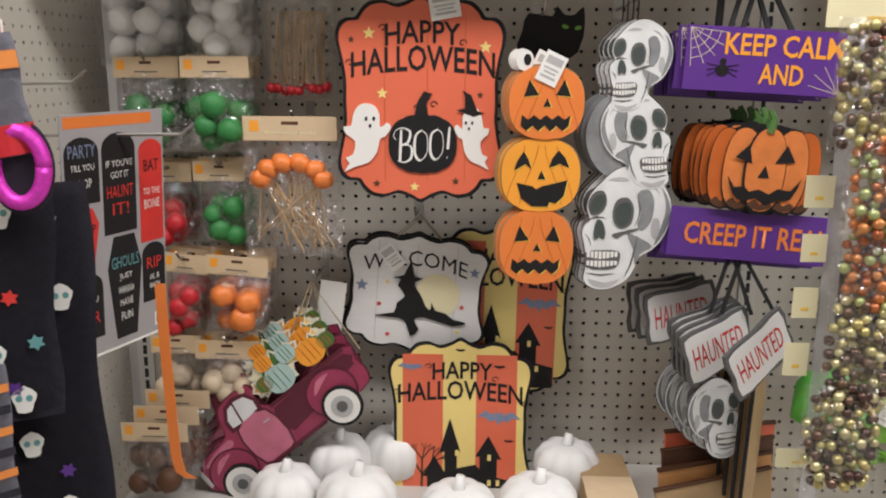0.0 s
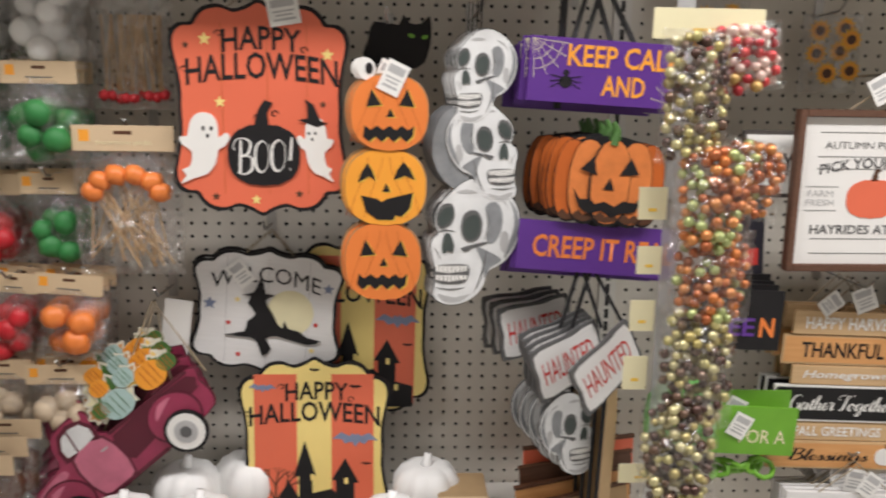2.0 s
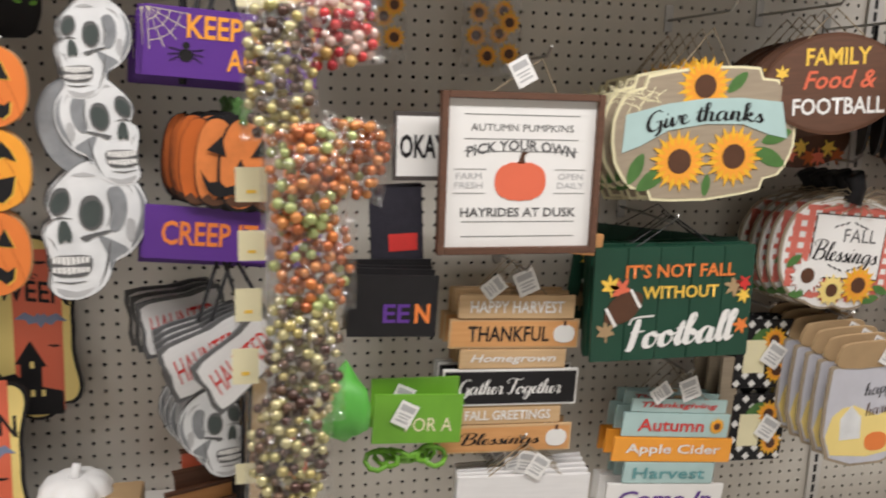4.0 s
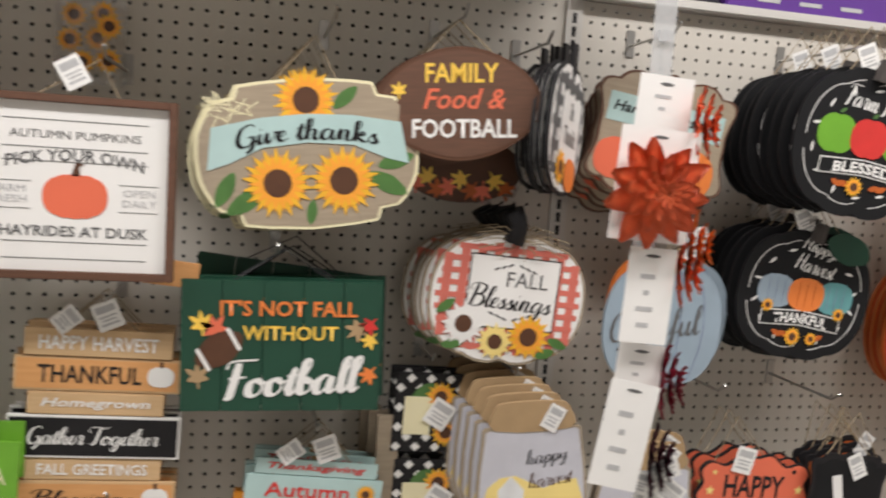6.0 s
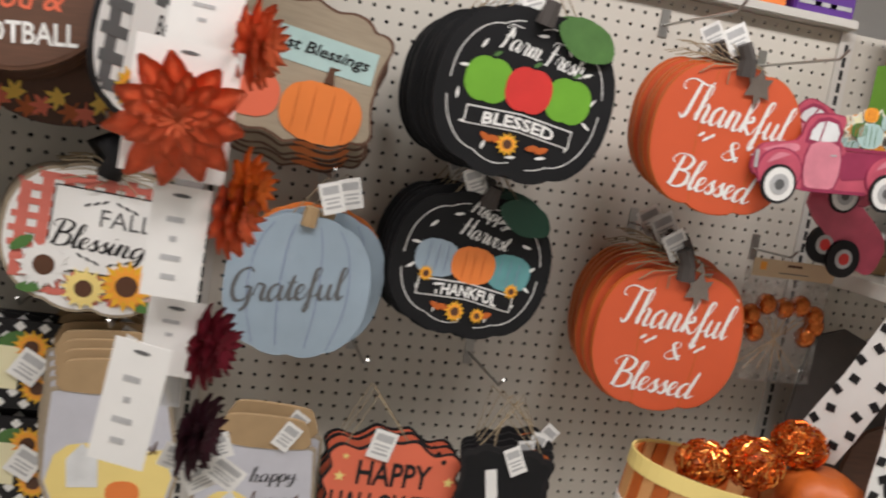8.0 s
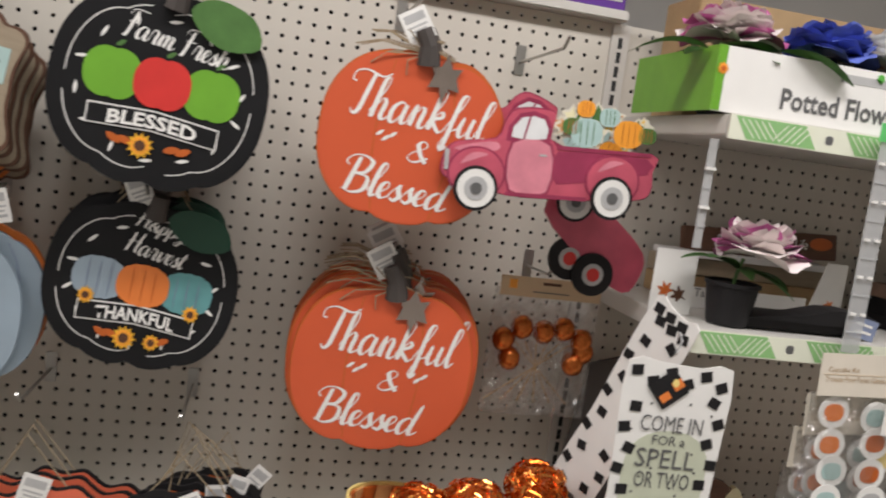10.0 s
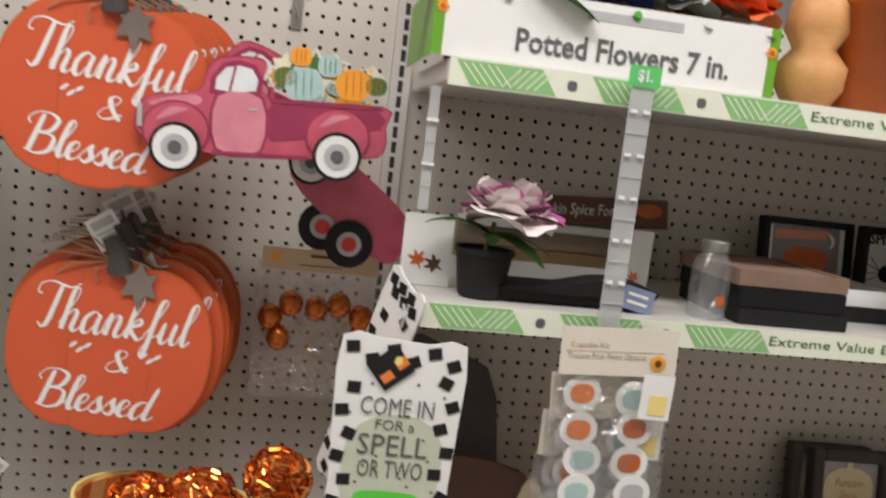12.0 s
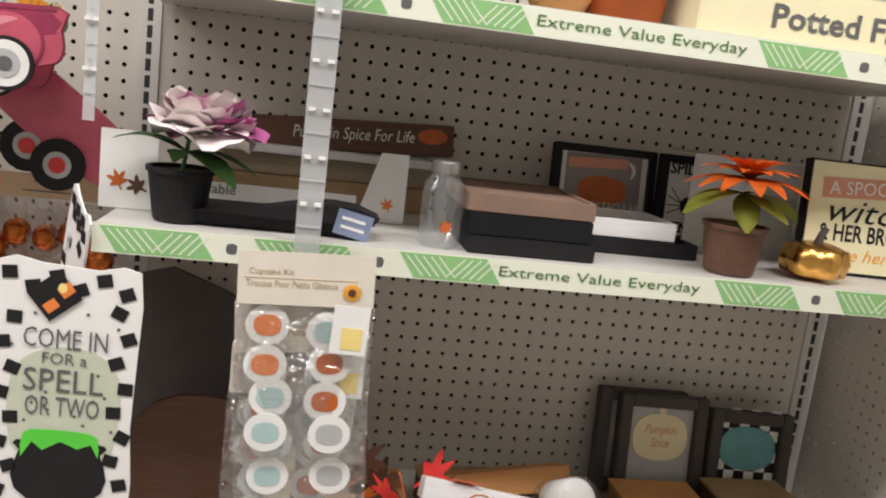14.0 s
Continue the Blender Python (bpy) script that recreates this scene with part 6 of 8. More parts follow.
def fall_blessings():
    s = thing("fall_blessings_sign", "red plaid pumpkin sign lettered fall blessings with sunflowers", "sign", pose(1.607, 1.45, 1.164, 0, 4, 0), "red plaid pumpkin signs")
    part("board", slab(pumpkin(0.29, 0.232, 4, 0.06), 0.005), WOODG, s)
    f = part("face", slab(pumpkin(0.28, 0.223, 4, 0.06), 0.0005, 0.0052), WHITE, s)
    plaid(f, 0.275, 0.215, bpy.data.materials.get("plaid_red") or mat("plaid_red", (0.62, 0.16, 0.12), 0.5), 0.0059, n=9)
    part("label_edge", slab(rect(0.165, 0.128, 0.006, 0.012), 0.0004, 0.0068), BLACK, s)
    part("label_panel", slab(rect(0.16, 0.123, 0.006, 0.012), 0.0004, 0.0073), WHITE, s)
    lettering("FALL", GREYINK, s, 0.03, 0.036, 0.0079, 0.026, 0.075)
    script("Blessings", BLACK, s, 0.004, -0.004, 0.0079, 0.056, 0.152, turn=-2, pen=1.1)
    art(s, "sprig", GREYINK, [oval(0.012, 0.004, 0.006 + sx * (0.01 + 0.012 * k), z0 + 0.004 * k * d, 8, 2, sx * 30 * d) for sx in (-1, 1) for k in range(3) for z0, d in ((0.06, -1), (-0.034, 1))], 0.0079)
    daisy(s, -0.075, -0.048, 0.040, 0.0082, WHITE, BROWN, 12, "daisy")
    daisy(s, 0.045, -0.062, 0.042, 0.0082, SUNY, BROWN, 14)
    daisy(s, -0.015, -0.075, 0.034, 0.0086, PALEYEL, BROWN, 12)
    for x, z, a in ((-.11, -.02, 40), (.1, -.07, -20), (-.09, -.085, 10), (.08, -.09, 20)):
        part("leaf", slab(oval(0.04, 0.018, x, z, 10, 1.6, a), 0.0004, 0.0078), LEAFG, s)
    st = part("stem", tube([(-0.006, -0.006, 0.10), (0.0, -0.01, 0.13), (-0.016, -0.01, 0.155)], [0.02, 0.016, 0.02], n=8), BLACK, s, "fuzzy black stem", True)
    for i in range(14):
        a = i * 2.4
        part("raffia", tube([(0.01, -0.01, 0.105), (0.01 + 0.05 * math.cos(a), -0.015, 0.11 + 0.025 * math.sin(a)), (0.01 + 0.09 * math.cos(a), -0.012, 0.10 + 0.03 * math.sin(a))], 0.001, n=4), STRING, s)
    return s


stack(fall_blessings(), 4, 0.025, dx=-0.006, dz=-0.002)
hook(1.6, 1.34, 0.2)


def harvest_blessings():
    s = thing("blessings_plaque", "beige cut-out plaque lettered with an orange pumpkin", "sign", pose(1.868, 1.45, 1.462, 0, 7, -3), "beige blessings plaques")
    o = bracket(0.262, 0.225)
    part("board", slab(o, 0.005), WOODD, s)
    part("face", slab([(a * 0.965, b * 0.96) for a, b in o], 0.0005, 0.0052), WOODG, s)
    rb = part("ribbon", slab(rect(0.22, 0.05, 0.0, 0.035, -2), 0.0005, 0.006), PALETEAL, s)
    lettering("Harvest Blessings", BLACK, rb, 0.0, 0.035, 0.0068, 0.024, 0.20, shear=0.2, turn=-2, bold=0.02)
    p = part("pumpkin", slab(pumpkin(0.13, 0.095, 5, 0.06, 0.045, -0.055), 0.001, 0.0062), ORANGE, s)
    art(p, "rib", DKORANGE, [oval(0.0015, 0.08, 0.045 + k, -0.055, 8) for k in (-.04, -.015, .015, .04)], 0.0074)
    part("stem", slab([(.038, -.01), (.055, -.01), (.05, .012), (.06, .018), (.042, .018)], 0.001, 0.0062), BROWN, p)
    part("pumpkin", slab(pumpkin(0.10, 0.075, 5, 0.06, -0.07, -0.05), 0.001, 0.006), ORRED, s)
    return s


stack(harvest_blessings(), 4, 0.025, dx=0.002, dz=-0.012)
hook(1.87, 1.64, 0.2)


def grateful():
    s = thing("grateful_sign", "dusty blue wooden pumpkin lettered grateful", "sign", pose(1.905, 1.45, 1.125, 0, 2, 0), "blue pumpkin signs")
    part("board", slab(pumpkin(0.235, 0.235, 4, 0.04), 0.008), BLUE, s)
    art(s, "rib_line", BATBLUE, [[(x * k + 0.0, 0.1 - 0.2 * i / 8 + 0.0) for i, k in zip(range(9), (.7, .9, 1, 1.05, 1.07, 1.05, 1, .9, .8))] + [(x * k + 0.0016, 0.1 - 0.2 * i / 8) for i, k in zip(range(8, -1, -1), (.8, .9, 1, 1.05, 1.07, 1.05, 1, .9, .7))] for x in (-.075, -.028, .03, .075)], 0.0082)
    script("Grateful", GREYINK, s, -0.012, -0.006, 0.0088, 0.075, 0.185, turn=8, pen=1.0)
    part("stem", tube([(0, -0.004, 0.1), (0.004, -0.006, 0.13)], [0.014, 0.012], n=8), MDF, s)
    price_tag(s, 0.03, 0.15, 0.012, 20, 0.035, 0.05)
    hanger(s, 0, 0.11, 0.02, 0.18, spread=0.03)
    return s


gs = grateful()
copy_thing(gs, pose(1.93, 1.475, 1.135, 0, 5, 0))
ob = thing("orange_pumpkin_sign", "orange wooden pumpkin behind the blue one", "sign", pose(1.93, 1.50, 1.14))
part("board", slab(pumpkin(0.235, 0.235, 4, 0.04), 0.008), ORANGE, ob)
hook(1.94, 1.30, 0.18)


def chalk_pumpkin(m4, label, words, sub, h, kind):
    s = thing("chalkboard_pumpkin_sign", label, "sign", m4, "black pumpkin signs " + kind)
    w = 0.285
    part("board", slab(pumpkin(w, h, 4, 0.06), 0.006), CHALK, s)
    o = pumpkin(w * 0.86, h * 0.84, 4, 0.06)
    for k in range(4):
        arc = o[k * 18 + 2:k * 18 + 18] + [o[(k * 18 + 18) % len(o)]]
        part("chalk_line", slab(arc + [(a * 0.988, b * 0.988) for a, b in arc[::-1]], 0.0003, 0.0062), WHITE, s, "white chalk outline")
    for body, z, hh, ww, a in words:
        script(body, WHITE, s, 0.012, z, 0.0064, hh * 1.15, ww, turn=a, pen=1.1)
    rb = part("banner", slab([(-.085, -.032), (0, -.026), (.085, -.032), (.085, -.06), (0, -.054), (-.085, -.06)], 0.0005, 0.0074), WHITE, s, "chalk banner")
    part("banner_fill", slab([(-.083, -.034), (0, -.028), (.083, -.034), (.083, -.058), (0, -.052), (-.083, -.058)], 0.0004, 0.008), CHALK, rb)
    lettering(sub, WHITE, rb, 0, -0.046, 0.0088, 0.019, 0.115, arc=0.005, bold=0.03)
    rnd = random.Random(len(sub))
    for k in range(14):
        a = radians(k * 26 + 10)
        part("chalk_leaf", slab(oval(0.018, 0.005, w * 0.37 * math.cos(a), h * 0.36 * math.sin(a), 8, 1.6, rnd.uniform(0, 180)), 0.0003, 0.0064), WHITE, s)
    part("stem", tube([(0.0, -0.006, h * 0.42), (0.004, -0.012, h * 0.56)], [0.016, 0.012], n=8), DKMDF, s)
    part("felt_leaf", slab(smoothed([(.02, h * .44), (.05, h * .52), (.10, h * .47), (.115, h * .33), (.075, h * .28), (.04, h * .33)], 3), 0.002, 0.012), LEAFG if kind == "apples" else DKGREEN, s, "green felt leaf")
    if kind == "apples":
        for x, m in ((-.062, LIME), (.066, LIME), (.002, RED)):
            p = part("apple", slab(pumpkin(0.075, 0.068, 2, 0.08, x, 0.01), 0.0006, 0.0064 + 0.0008 * (m is RED)), m, s)
            part("stem", slab(oval(0.014, 0.006, x + 0.004, 0.05, 8, 2, 40), 0.0004, 0.0066), LEAFG, p)
    else:
        for x, m in ((-.062, bpy.data.materials["teal_print"]), (.066, TEAL), (.002, ORANGE)):
            p = part("pumpkin", slab(pumpkin(0.078, 0.06, 5, 0.07, x, 0.002), 0.0006, 0.0064 + 0.0012 * (m is ORANGE)), BLUE if x < 0 else m, s)
            art(p, "rib", DKORANGE if m is ORANGE else BATBLUE, [oval(0.0012, 0.048, x + k, 0.002, 8) for k in (-.016, 0, .016)], 0.0073 + 0.0012 * (m is ORANGE))
        daisy(s, -0.075, -0.025, 0.013, 0.0085, n=10), daisy(s, 0.078, -0.025, 0.013, 0.0085, n=10), daisy(s, 0.03, -0.075, 0.013, 0.0085, n=10)
    daisy(s, -0.01, -0.075, 0.018, 0.0085, n=12)
    for x in (-.045, -.03, .03, .045):
        part("berry_leaf", slab(oval(0.022, 0.01, x, -0.072, 10, 1.7, x * 600), 0.0004, 0.0078), DKORANGE, s)
    price_tag(s, -0.03, h * 0.56, 0.004, 30, 0.035, 0.045)
    hanger(s, 0, h * 0.45, -0.01, h * 0.78, spread=0.06)
    return s


c1 = chalk_pumpkin(pose(2.196, 1.34, 1.473, 0, 6, -2), "black chalkboard pumpkin sign with apples lettered farm fresh", (("Farm Fresh", 0.072, 0.034, 0.14, -6),), "BLESSED", 0.258, "apples")
stack(c1, 7, 0.027, dx=-0.003, dz=0.001)
c2 = chalk_pumpkin(pose(2.184, 1.44, 1.19, 0, 6, -2) @ Matrix.Diagonal((0.98, 1, 1.06, 1)), "black chalkboard pumpkin sign with pumpkins lettered happy harvest", (("Happy", 0.085, 0.028, 0.075, -8), ("Harvest", 0.055, 0.028, 0.09, -8)), "THANKFUL", 0.232, "pumpkins")
stack(c2, 5, 0.025, dx=-0.003)
hook(2.2, 1.64, 0.27), hook(2.18, 1.32, 0.2)


def thankful_pumpkin(m4):
    s = thing("thankful_pumpkin_sign", "orange wooden pumpkin lettered thankful and blessed in white", "sign", m4, "orange thankful pumpkins")
    w, h = 0.268, 0.243
    part("board", slab(pumpkin(w, h, 3, 0.07), 0.008), DKORANGE, s, "darker painted edge")
    part("face", slab(pumpkin(w * 0.985, h * 0.985, 3, 0.07), 0.0006, 0.0082), THORANGE, s)
    for sx in (-1, 1):
        pts = [(sx * (0.042 + 0.012 * math.sin(math.pi * i / 8)), h * 0.42 - h * 0.86 * i / 8) for i in range(9)]
        part("groove", slab(pts + [(a + 0.0016, b) for a, b in pts[::-1]], 0.0003, 0.0089), DKORANGE, s)
    script("Thankful", WHITE, s, 0.006, 0.038, 0.0092, 0.088, 0.205, turn=-2, pen=1.05)
    script("&", WHITE, s, 0.012, -0.016, 0.0092, 0.032, 0.030, pen=1.1)
    script("Blessed", WHITE, s, -0.008, -0.064, 0.0092, 0.056, 0.155, turn=-3, pen=1.1)
    art(s, "sprig", WHITE, [oval(0.014, 0.005, sx * 0.045 + 0.008 + k * 0.009, -0.008 + (k % 2) * 0.006 - sx * 0.003, 8, 1.7, 40) for sx in (-1, 1) for k in (-1, 0, 1)], 0.0092)
    part("stem", tube([(0.004, -0.006, 0.105), (0.0, -0.012, 0.13), (-0.012, -0.012, 0.15)], [0.018, 0.013, 0.012], n=8), DKMDF, s, "dark fabric stem")
    part("metal_leaf", slab([(0.03 + a * 0.045, 0.088 + b * 0.055) for a, b in ((0, -.6), (.15, -.2), (.5, -.25), (.35, .1), (.5, .35), (.2, .3), (0, .6), (-.2, .3), (-.5, .35), (-.35, .1), (-.5, -.25), (-.15, -.2))], 0.001, 0.012), m4LEAF, s, "shiny metallic maple leaf")
    for i in range(8):
        a = i * 0.8
        part("raffia", tube([(0.0, -0.008, 0.118), (-0.03 + 0.04 * math.cos(a), -0.014, 0.125 + 0.02 * math.sin(a)), (-0.03 + 0.07 * math.cos(a), -0.01, 0.115 + 0.03 * math.sin(a))], 0.0011, n=4), STRING, s)
    price_tag(s, -0.02, 0.155, 0.002, 35, 0.04, 0.045)
    return s


m4LEAF = mat("foil_leaf", (0.42, 0.36, 0.32), 0.22, 0.9, var=0.3)
a1 = thankful_pumpkin(pose(2.537, 1.333, 1.457, 0, 3, -1))
stack(a1, 4, 0.035, dx=0.008, dz=0.004, seed=3)
a2 = copy_thing(a1, pose(2.55, 1.41, 1.104, 0, 2, -2) @ Matrix.Scale(1.07, 4))
stack(a2, 6, 0.022, dx=0.003, dz=0.003, seed=5)
hook(2.54, 1.66, 0.27), hook(2.55, 1.28, 0.2)

t1 = truck(pose(2.741, 1.315, 1.449, 0, -2.8, 0) @ Matrix.Scale(0.94, 4), PINK, MAROON, TRUCKL, "pink-red pickup truck cut-out carrying pumpkins")
copy_thing(t1, pose(2.735, 1.37, 1.465, 0, 20, 0) @ Matrix.Scale(0.94, 4))
rt = thing("truck_sign", "red pickup truck cut-out hanging by its nose", "sign", pose(2.885, 1.42, 1.335, 0, 38, 0))
part("body", slab(smoothed([(-.11, -.035), (-.11, .03), (-.02, .04), (.06, .035), (.085, .0), (.08, -.035), (.0, -.045)], 3), 0.006), bpy.data.materials["pink_red_truck"], rt)
for k, (x, z) in enumerate(((0.02, -0.05), (-0.025, -0.058))):
    w = part("wheel", slab(oval(0.07, 0.07, x, z, 24), 0.006, 0.0062 - 0.007 * k), BLACK, rt)
    part("hub", slab(oval(0.036, 0.036, x, z, 20), 0.0008, 0.0124 - 0.007 * k), LTGREY, w)
    part("hub_cap", slab(oval(0.022, 0.022, x, z, 16), 0.0008, 0.0134 - 0.007 * k), RED, w)
hook(2.76, 1.62, 0.25)

ac = thing("acorn_pick_bag", "clear bag of bronze acorns with pale card header", "craft bag", pose(2.835, 1.50, 1.135))
header_card(ac, 0.18, 0.034, 0.106, CARD, y=0.012)
film_bag(0.19, 0.22, 0.04, ac, 0.10, 61)
for x, z in ((-.07, .012), (-.04, .035), (.0, .03), (.035, .038), (.07, .02), (-.055, -.02), (.06, -.022), (.075, .0)):
    part("acorn", ball(0.02, (x, -0.006, z), 2, squash=1.1, lump=0.06, seed=x * 50), BRONZE, ac, smooth=True)
for i in range(6):
    part("pick", tube([(-.05 + .02 * i, -0.004, 0.01), (.06 - .03 * i, -0.004, -0.095)], 0.0012, n=4), WOODL, ac)
hook(2.83, 1.26, 0.14)


# ---- low things of the third bay ----
def happy_small():
    s = thing("happy_halloween_plaque", "coral scalloped plaque lettered happy halloween", "sign", pose(2.095, 1.40, 0.815, 0, 3, 0), "coral scalloped plaques")
    o = smoothed(mirrored([(0, .46), (.12, .5), (.2, .42), (.28, .36), (.4, .4), (.48, .3), (.45, .15), (.5, 0)], 0.24, 0.165), 3)
    part("board", slab(o, 0.005), BLACK, s)
    part("face", slab([(a * .96, b * .95) for a, b in o], 0.0005, 0.0052), ORRED, s)
    lettering("HAPPY", BLACK, s, 0, 0.02, 0.006, 0.042, 0.125, bold=0.02)
    lettering("HALLOWEEN", BLACK, s, 0, -0.035, 0.006, 0.042, 0.2, bold=0.02)
    art(s, "star", PALEYEL, [star(0.01, -0.09, 0.01), star(0.01, 0.095, 0.015), star(0.006, -0.085, 0.045)], 0.006)
    part("cord_hole", slab(oval(0.009, 0.009, 0.08, 0.05, 10), 0.0003, 0.006), BLACK, s)
    price_tag(s, -0.03, 0.07, 0.008, -12, 0.04, 0.05)
    hanger(s, -0.03, 0.06, -0.05, 0.15, spread=0.06)
    return s


stack(happy_small(), 2, 0.03)
hook(2.03, 1.0, 0.2), hook(2.26, 0.99, 0.22)
for k in range(4):
    bs = thing("hanging_sign", "black and orange halloween plaque with cords and tags", "sign", pose(2.28 + 0.012 * k, 1.38 + 0.03 * k, 0.83, 0, 5 - 4 * k, 0), "black hanging plaques")
    part("board", slab(bracket(0.17, 0.15), 0.005), BLACK, bs)
    part("face", slab([(a * .9, b * .85) for a, b in bracket(0.17, 0.15)], 0.0005, 0.0052), (CHALK, DKORANGE)[k % 2], bs)
    hanger(bs, 0, 0.06, -0.01 * k, 0.15, spread=0.06)
    hanger(bs, 0.01, 0.06, 0.02 * k - 0.03, 0.13, spread=0.04)
    price_tag(bs, 0.01 + 0.02 * k, 0.05, 0.008, 30 - 25 * k, 0.03, 0.05)
    part("striped_patch", slab(rect(0.02, 0.06, -0.02, 0.0, 15), 0.0004, 0.006), WHITE, bs)
jr = thing("jar_sign", "mason jar shaped wooden sign with a tan lid", "sign", pose(1.65, 1.38, 0.905, 0, -4, -4), "mason jar signs")
part("board", slab(smoothed([(-.085, -.14), (.085, -.14), (.088, .03), (.065, .055), (-.065, .055), (-.088, .03)], 3), 0.006), WOODG, jr)
part("face", slab(smoothed([(-.08, -.135), (.08, -.135), (.083, .028), (.06, .05), (-.06, .05), (-.083, .028)], 3), 0.0005, 0.0062), mat("lilac_print", (0.55, 0.55, 0.60), 0.5), jr)
part("lid", slab(smoothed([(-.065, .05), (.065, .05), (.066, .085), (.045, .098), (-.045, .098), (-.066, .085)], 3), 0.008), MDF, jr, "tan painted lid")
part("field", slab(smoothed([(-.078, -.13), (.078, -.13), (.078, -.04), (.02, -.055), (-.03, -.03), (-.078, -.05)], 2), 0.0004, 0.0068), PALEYEL, jr)
script("happy", BLACK, jr, 0.025, 0.0, 0.0074, 0.036, 0.075, turn=6)
script("harvest", BROWN, jr, 0.032, -0.037, 0.0074, 0.028, 0.08, turn=6)
part("barn", slab([(-.06, -.1), (-.015, -.1), (-.015, -.055), (-.037, -.03), (-.06, -.055)], 0.0004, 0.0074), BONE, jr)
part("pumpkin", slab(pumpkin(0.05, 0.04, 5, 0.06, 0.02, -0.11), 0.0004, 0.0074), ORANGE, jr)
price_tag(jr, 0.035, 0.07, 0.01, -30, 0.03, 0.045)
for k in range(6):
    m = jr.matrix_basis.copy()
    m.translation += Vector((-0.007 * (k + 1), 0.028 * (k + 1), 0.006 * (k + 1)))
    copy_thing(jr, m)
hook(1.63, 1.03, 0.2)
jr2 = copy_thing(jr, pose(1.875, 1.40, 0.825, 0, 3, 0))
copy_thing(jr, pose(1.885, 1.43, 0.835, 0, 5, 0))


def plaid_sign(x, z):
    s = thing("plaid_banner_sign", "black and white checked sign with sunflowers and tags", "sign", pose(x, 1.50, z, 0, 2, 0), "checked sunflower signs")
    part("board", slab(rect(0.125, 0.145), 0.006), BLACK, s)
    for i in range(7):
        for j in range(8):
            if (i + j) % 2 == 0 and (j < 2 or j > 5 or i in (0, 6)):
                part("check", slab(rect(0.0125, 0.0125, -0.054 + 0.018 * i, -0.063 + 0.018 * j, 45), 0.0004, 0.0062), WHITE, s)
    daisy(s, 0.02, 0.03, 0.03, 0.007), daisy(s, 0.035, -0.035, 0.028, 0.007)
    part("leaf", slab(oval(0.05, 0.025, -0.01, 0.04, 12, 1.6, 30), 0.0005, 0.0066), LEAFG, s)
    part("lettered_card", slab(rect(0.05, 0.07, -0.02, -0.005), 0.0006, 0.0072), PALETAG, s)
    price_tag(s, 0.02, 0.0, 0.012, -30, 0.045, 0.05)
    return s


stack(plaid_sign(1.49, 0.945), 2, 0.025)
stack(plaid_sign(1.495, 0.785), 2, 0.025)
hook(1.49, 1.04, 0.15)
for k in range(3):
    lt = thing("lattice_sign", "grey plank sign edge behind the checked signs", "sign", pose(1.42 - 0.012 * k, 1.50 + 0.03 * k, 0.86), "grey plank signs")
    part("plank", box(-0.02, 0.02, -0.004, 0.004, -0.14, 0.08, bevel=0.001), WOODG, lt)


# ---- flower clip strip between the bays ----
def petal_flower(parent, r, layers, m, y=0.0, x=0.0, z=0.0, lift=0.35, n=11, seed=1, name="petal"):
    rnd = random.Random(seed)
    for k in range(layers):
        rr = r * (1 - 0.24 * k)
        for i in range(n):
            a = 2 * math.pi * (i + 0.5 * (k % 2)) / n + rnd.uniform(-.12, .12)
            bm = bmesh.new()
            ln, wd = rr * rnd.uniform(0.88, 1.08), rr * 0.24
            rows = []
            for j in range(6):
                t = j / 5
                w = wd * math.sin(math.pi * (0.12 + 0.85 * t)) ** 0.8
                d = 0.012 * k + lift * ln * t * t * (0.4 + 0.25 * k) + 0.004 * rnd.random()
                rows.append([bm.verts.new((x + (ln * t) * math.cos(a) - s * w * math.sin(a), -y - d - (0.004 if s == 0 else 0.0), z + (ln * t) * math.sin(a) + s * w * math.cos(a))) for s in (-1, 0, 1)])
            for u, v in zip(rows, rows[1:]):
                for q in range(2):
                    bm.faces.new((u[q], v[q], v[q + 1], u[q + 1]))
            bmesh.ops.solidify(bm, geom=bm.faces[:], thickness=0.0008)
            part(name, bm, m, parent, smooth=True)


def flower_card(x, y, z, w, h, roll, yaw, flower, label, lines=0):
    c = thing("flower_card", label, "flower clip", pose(x, y, z, 0, roll, yaw), "carded cloth flowers")
    part("card", slab(rect(w, h), 0.001), PAPER, c, "white printed card")
    part("hang_slot", slab(oval(0.022, 0.005, 0, h / 2 - 0.012, 10), 0.0003, 0.0011), GREYINK, c)
    for i in range(lines):
        part("print_bar", slab(rect(w * (0.3, 0.12, 0.35, 0.25)[i % 4], h * 0.05, -0.004, h * 0.2 - i * h * 0.17), 0.0003, 0.0011), LTGREY, c)
    if flower:
        petal_flower(c, flower, 4, PETALR, 0.004, 0, -0.01, seed=int(x * 100))
    return c


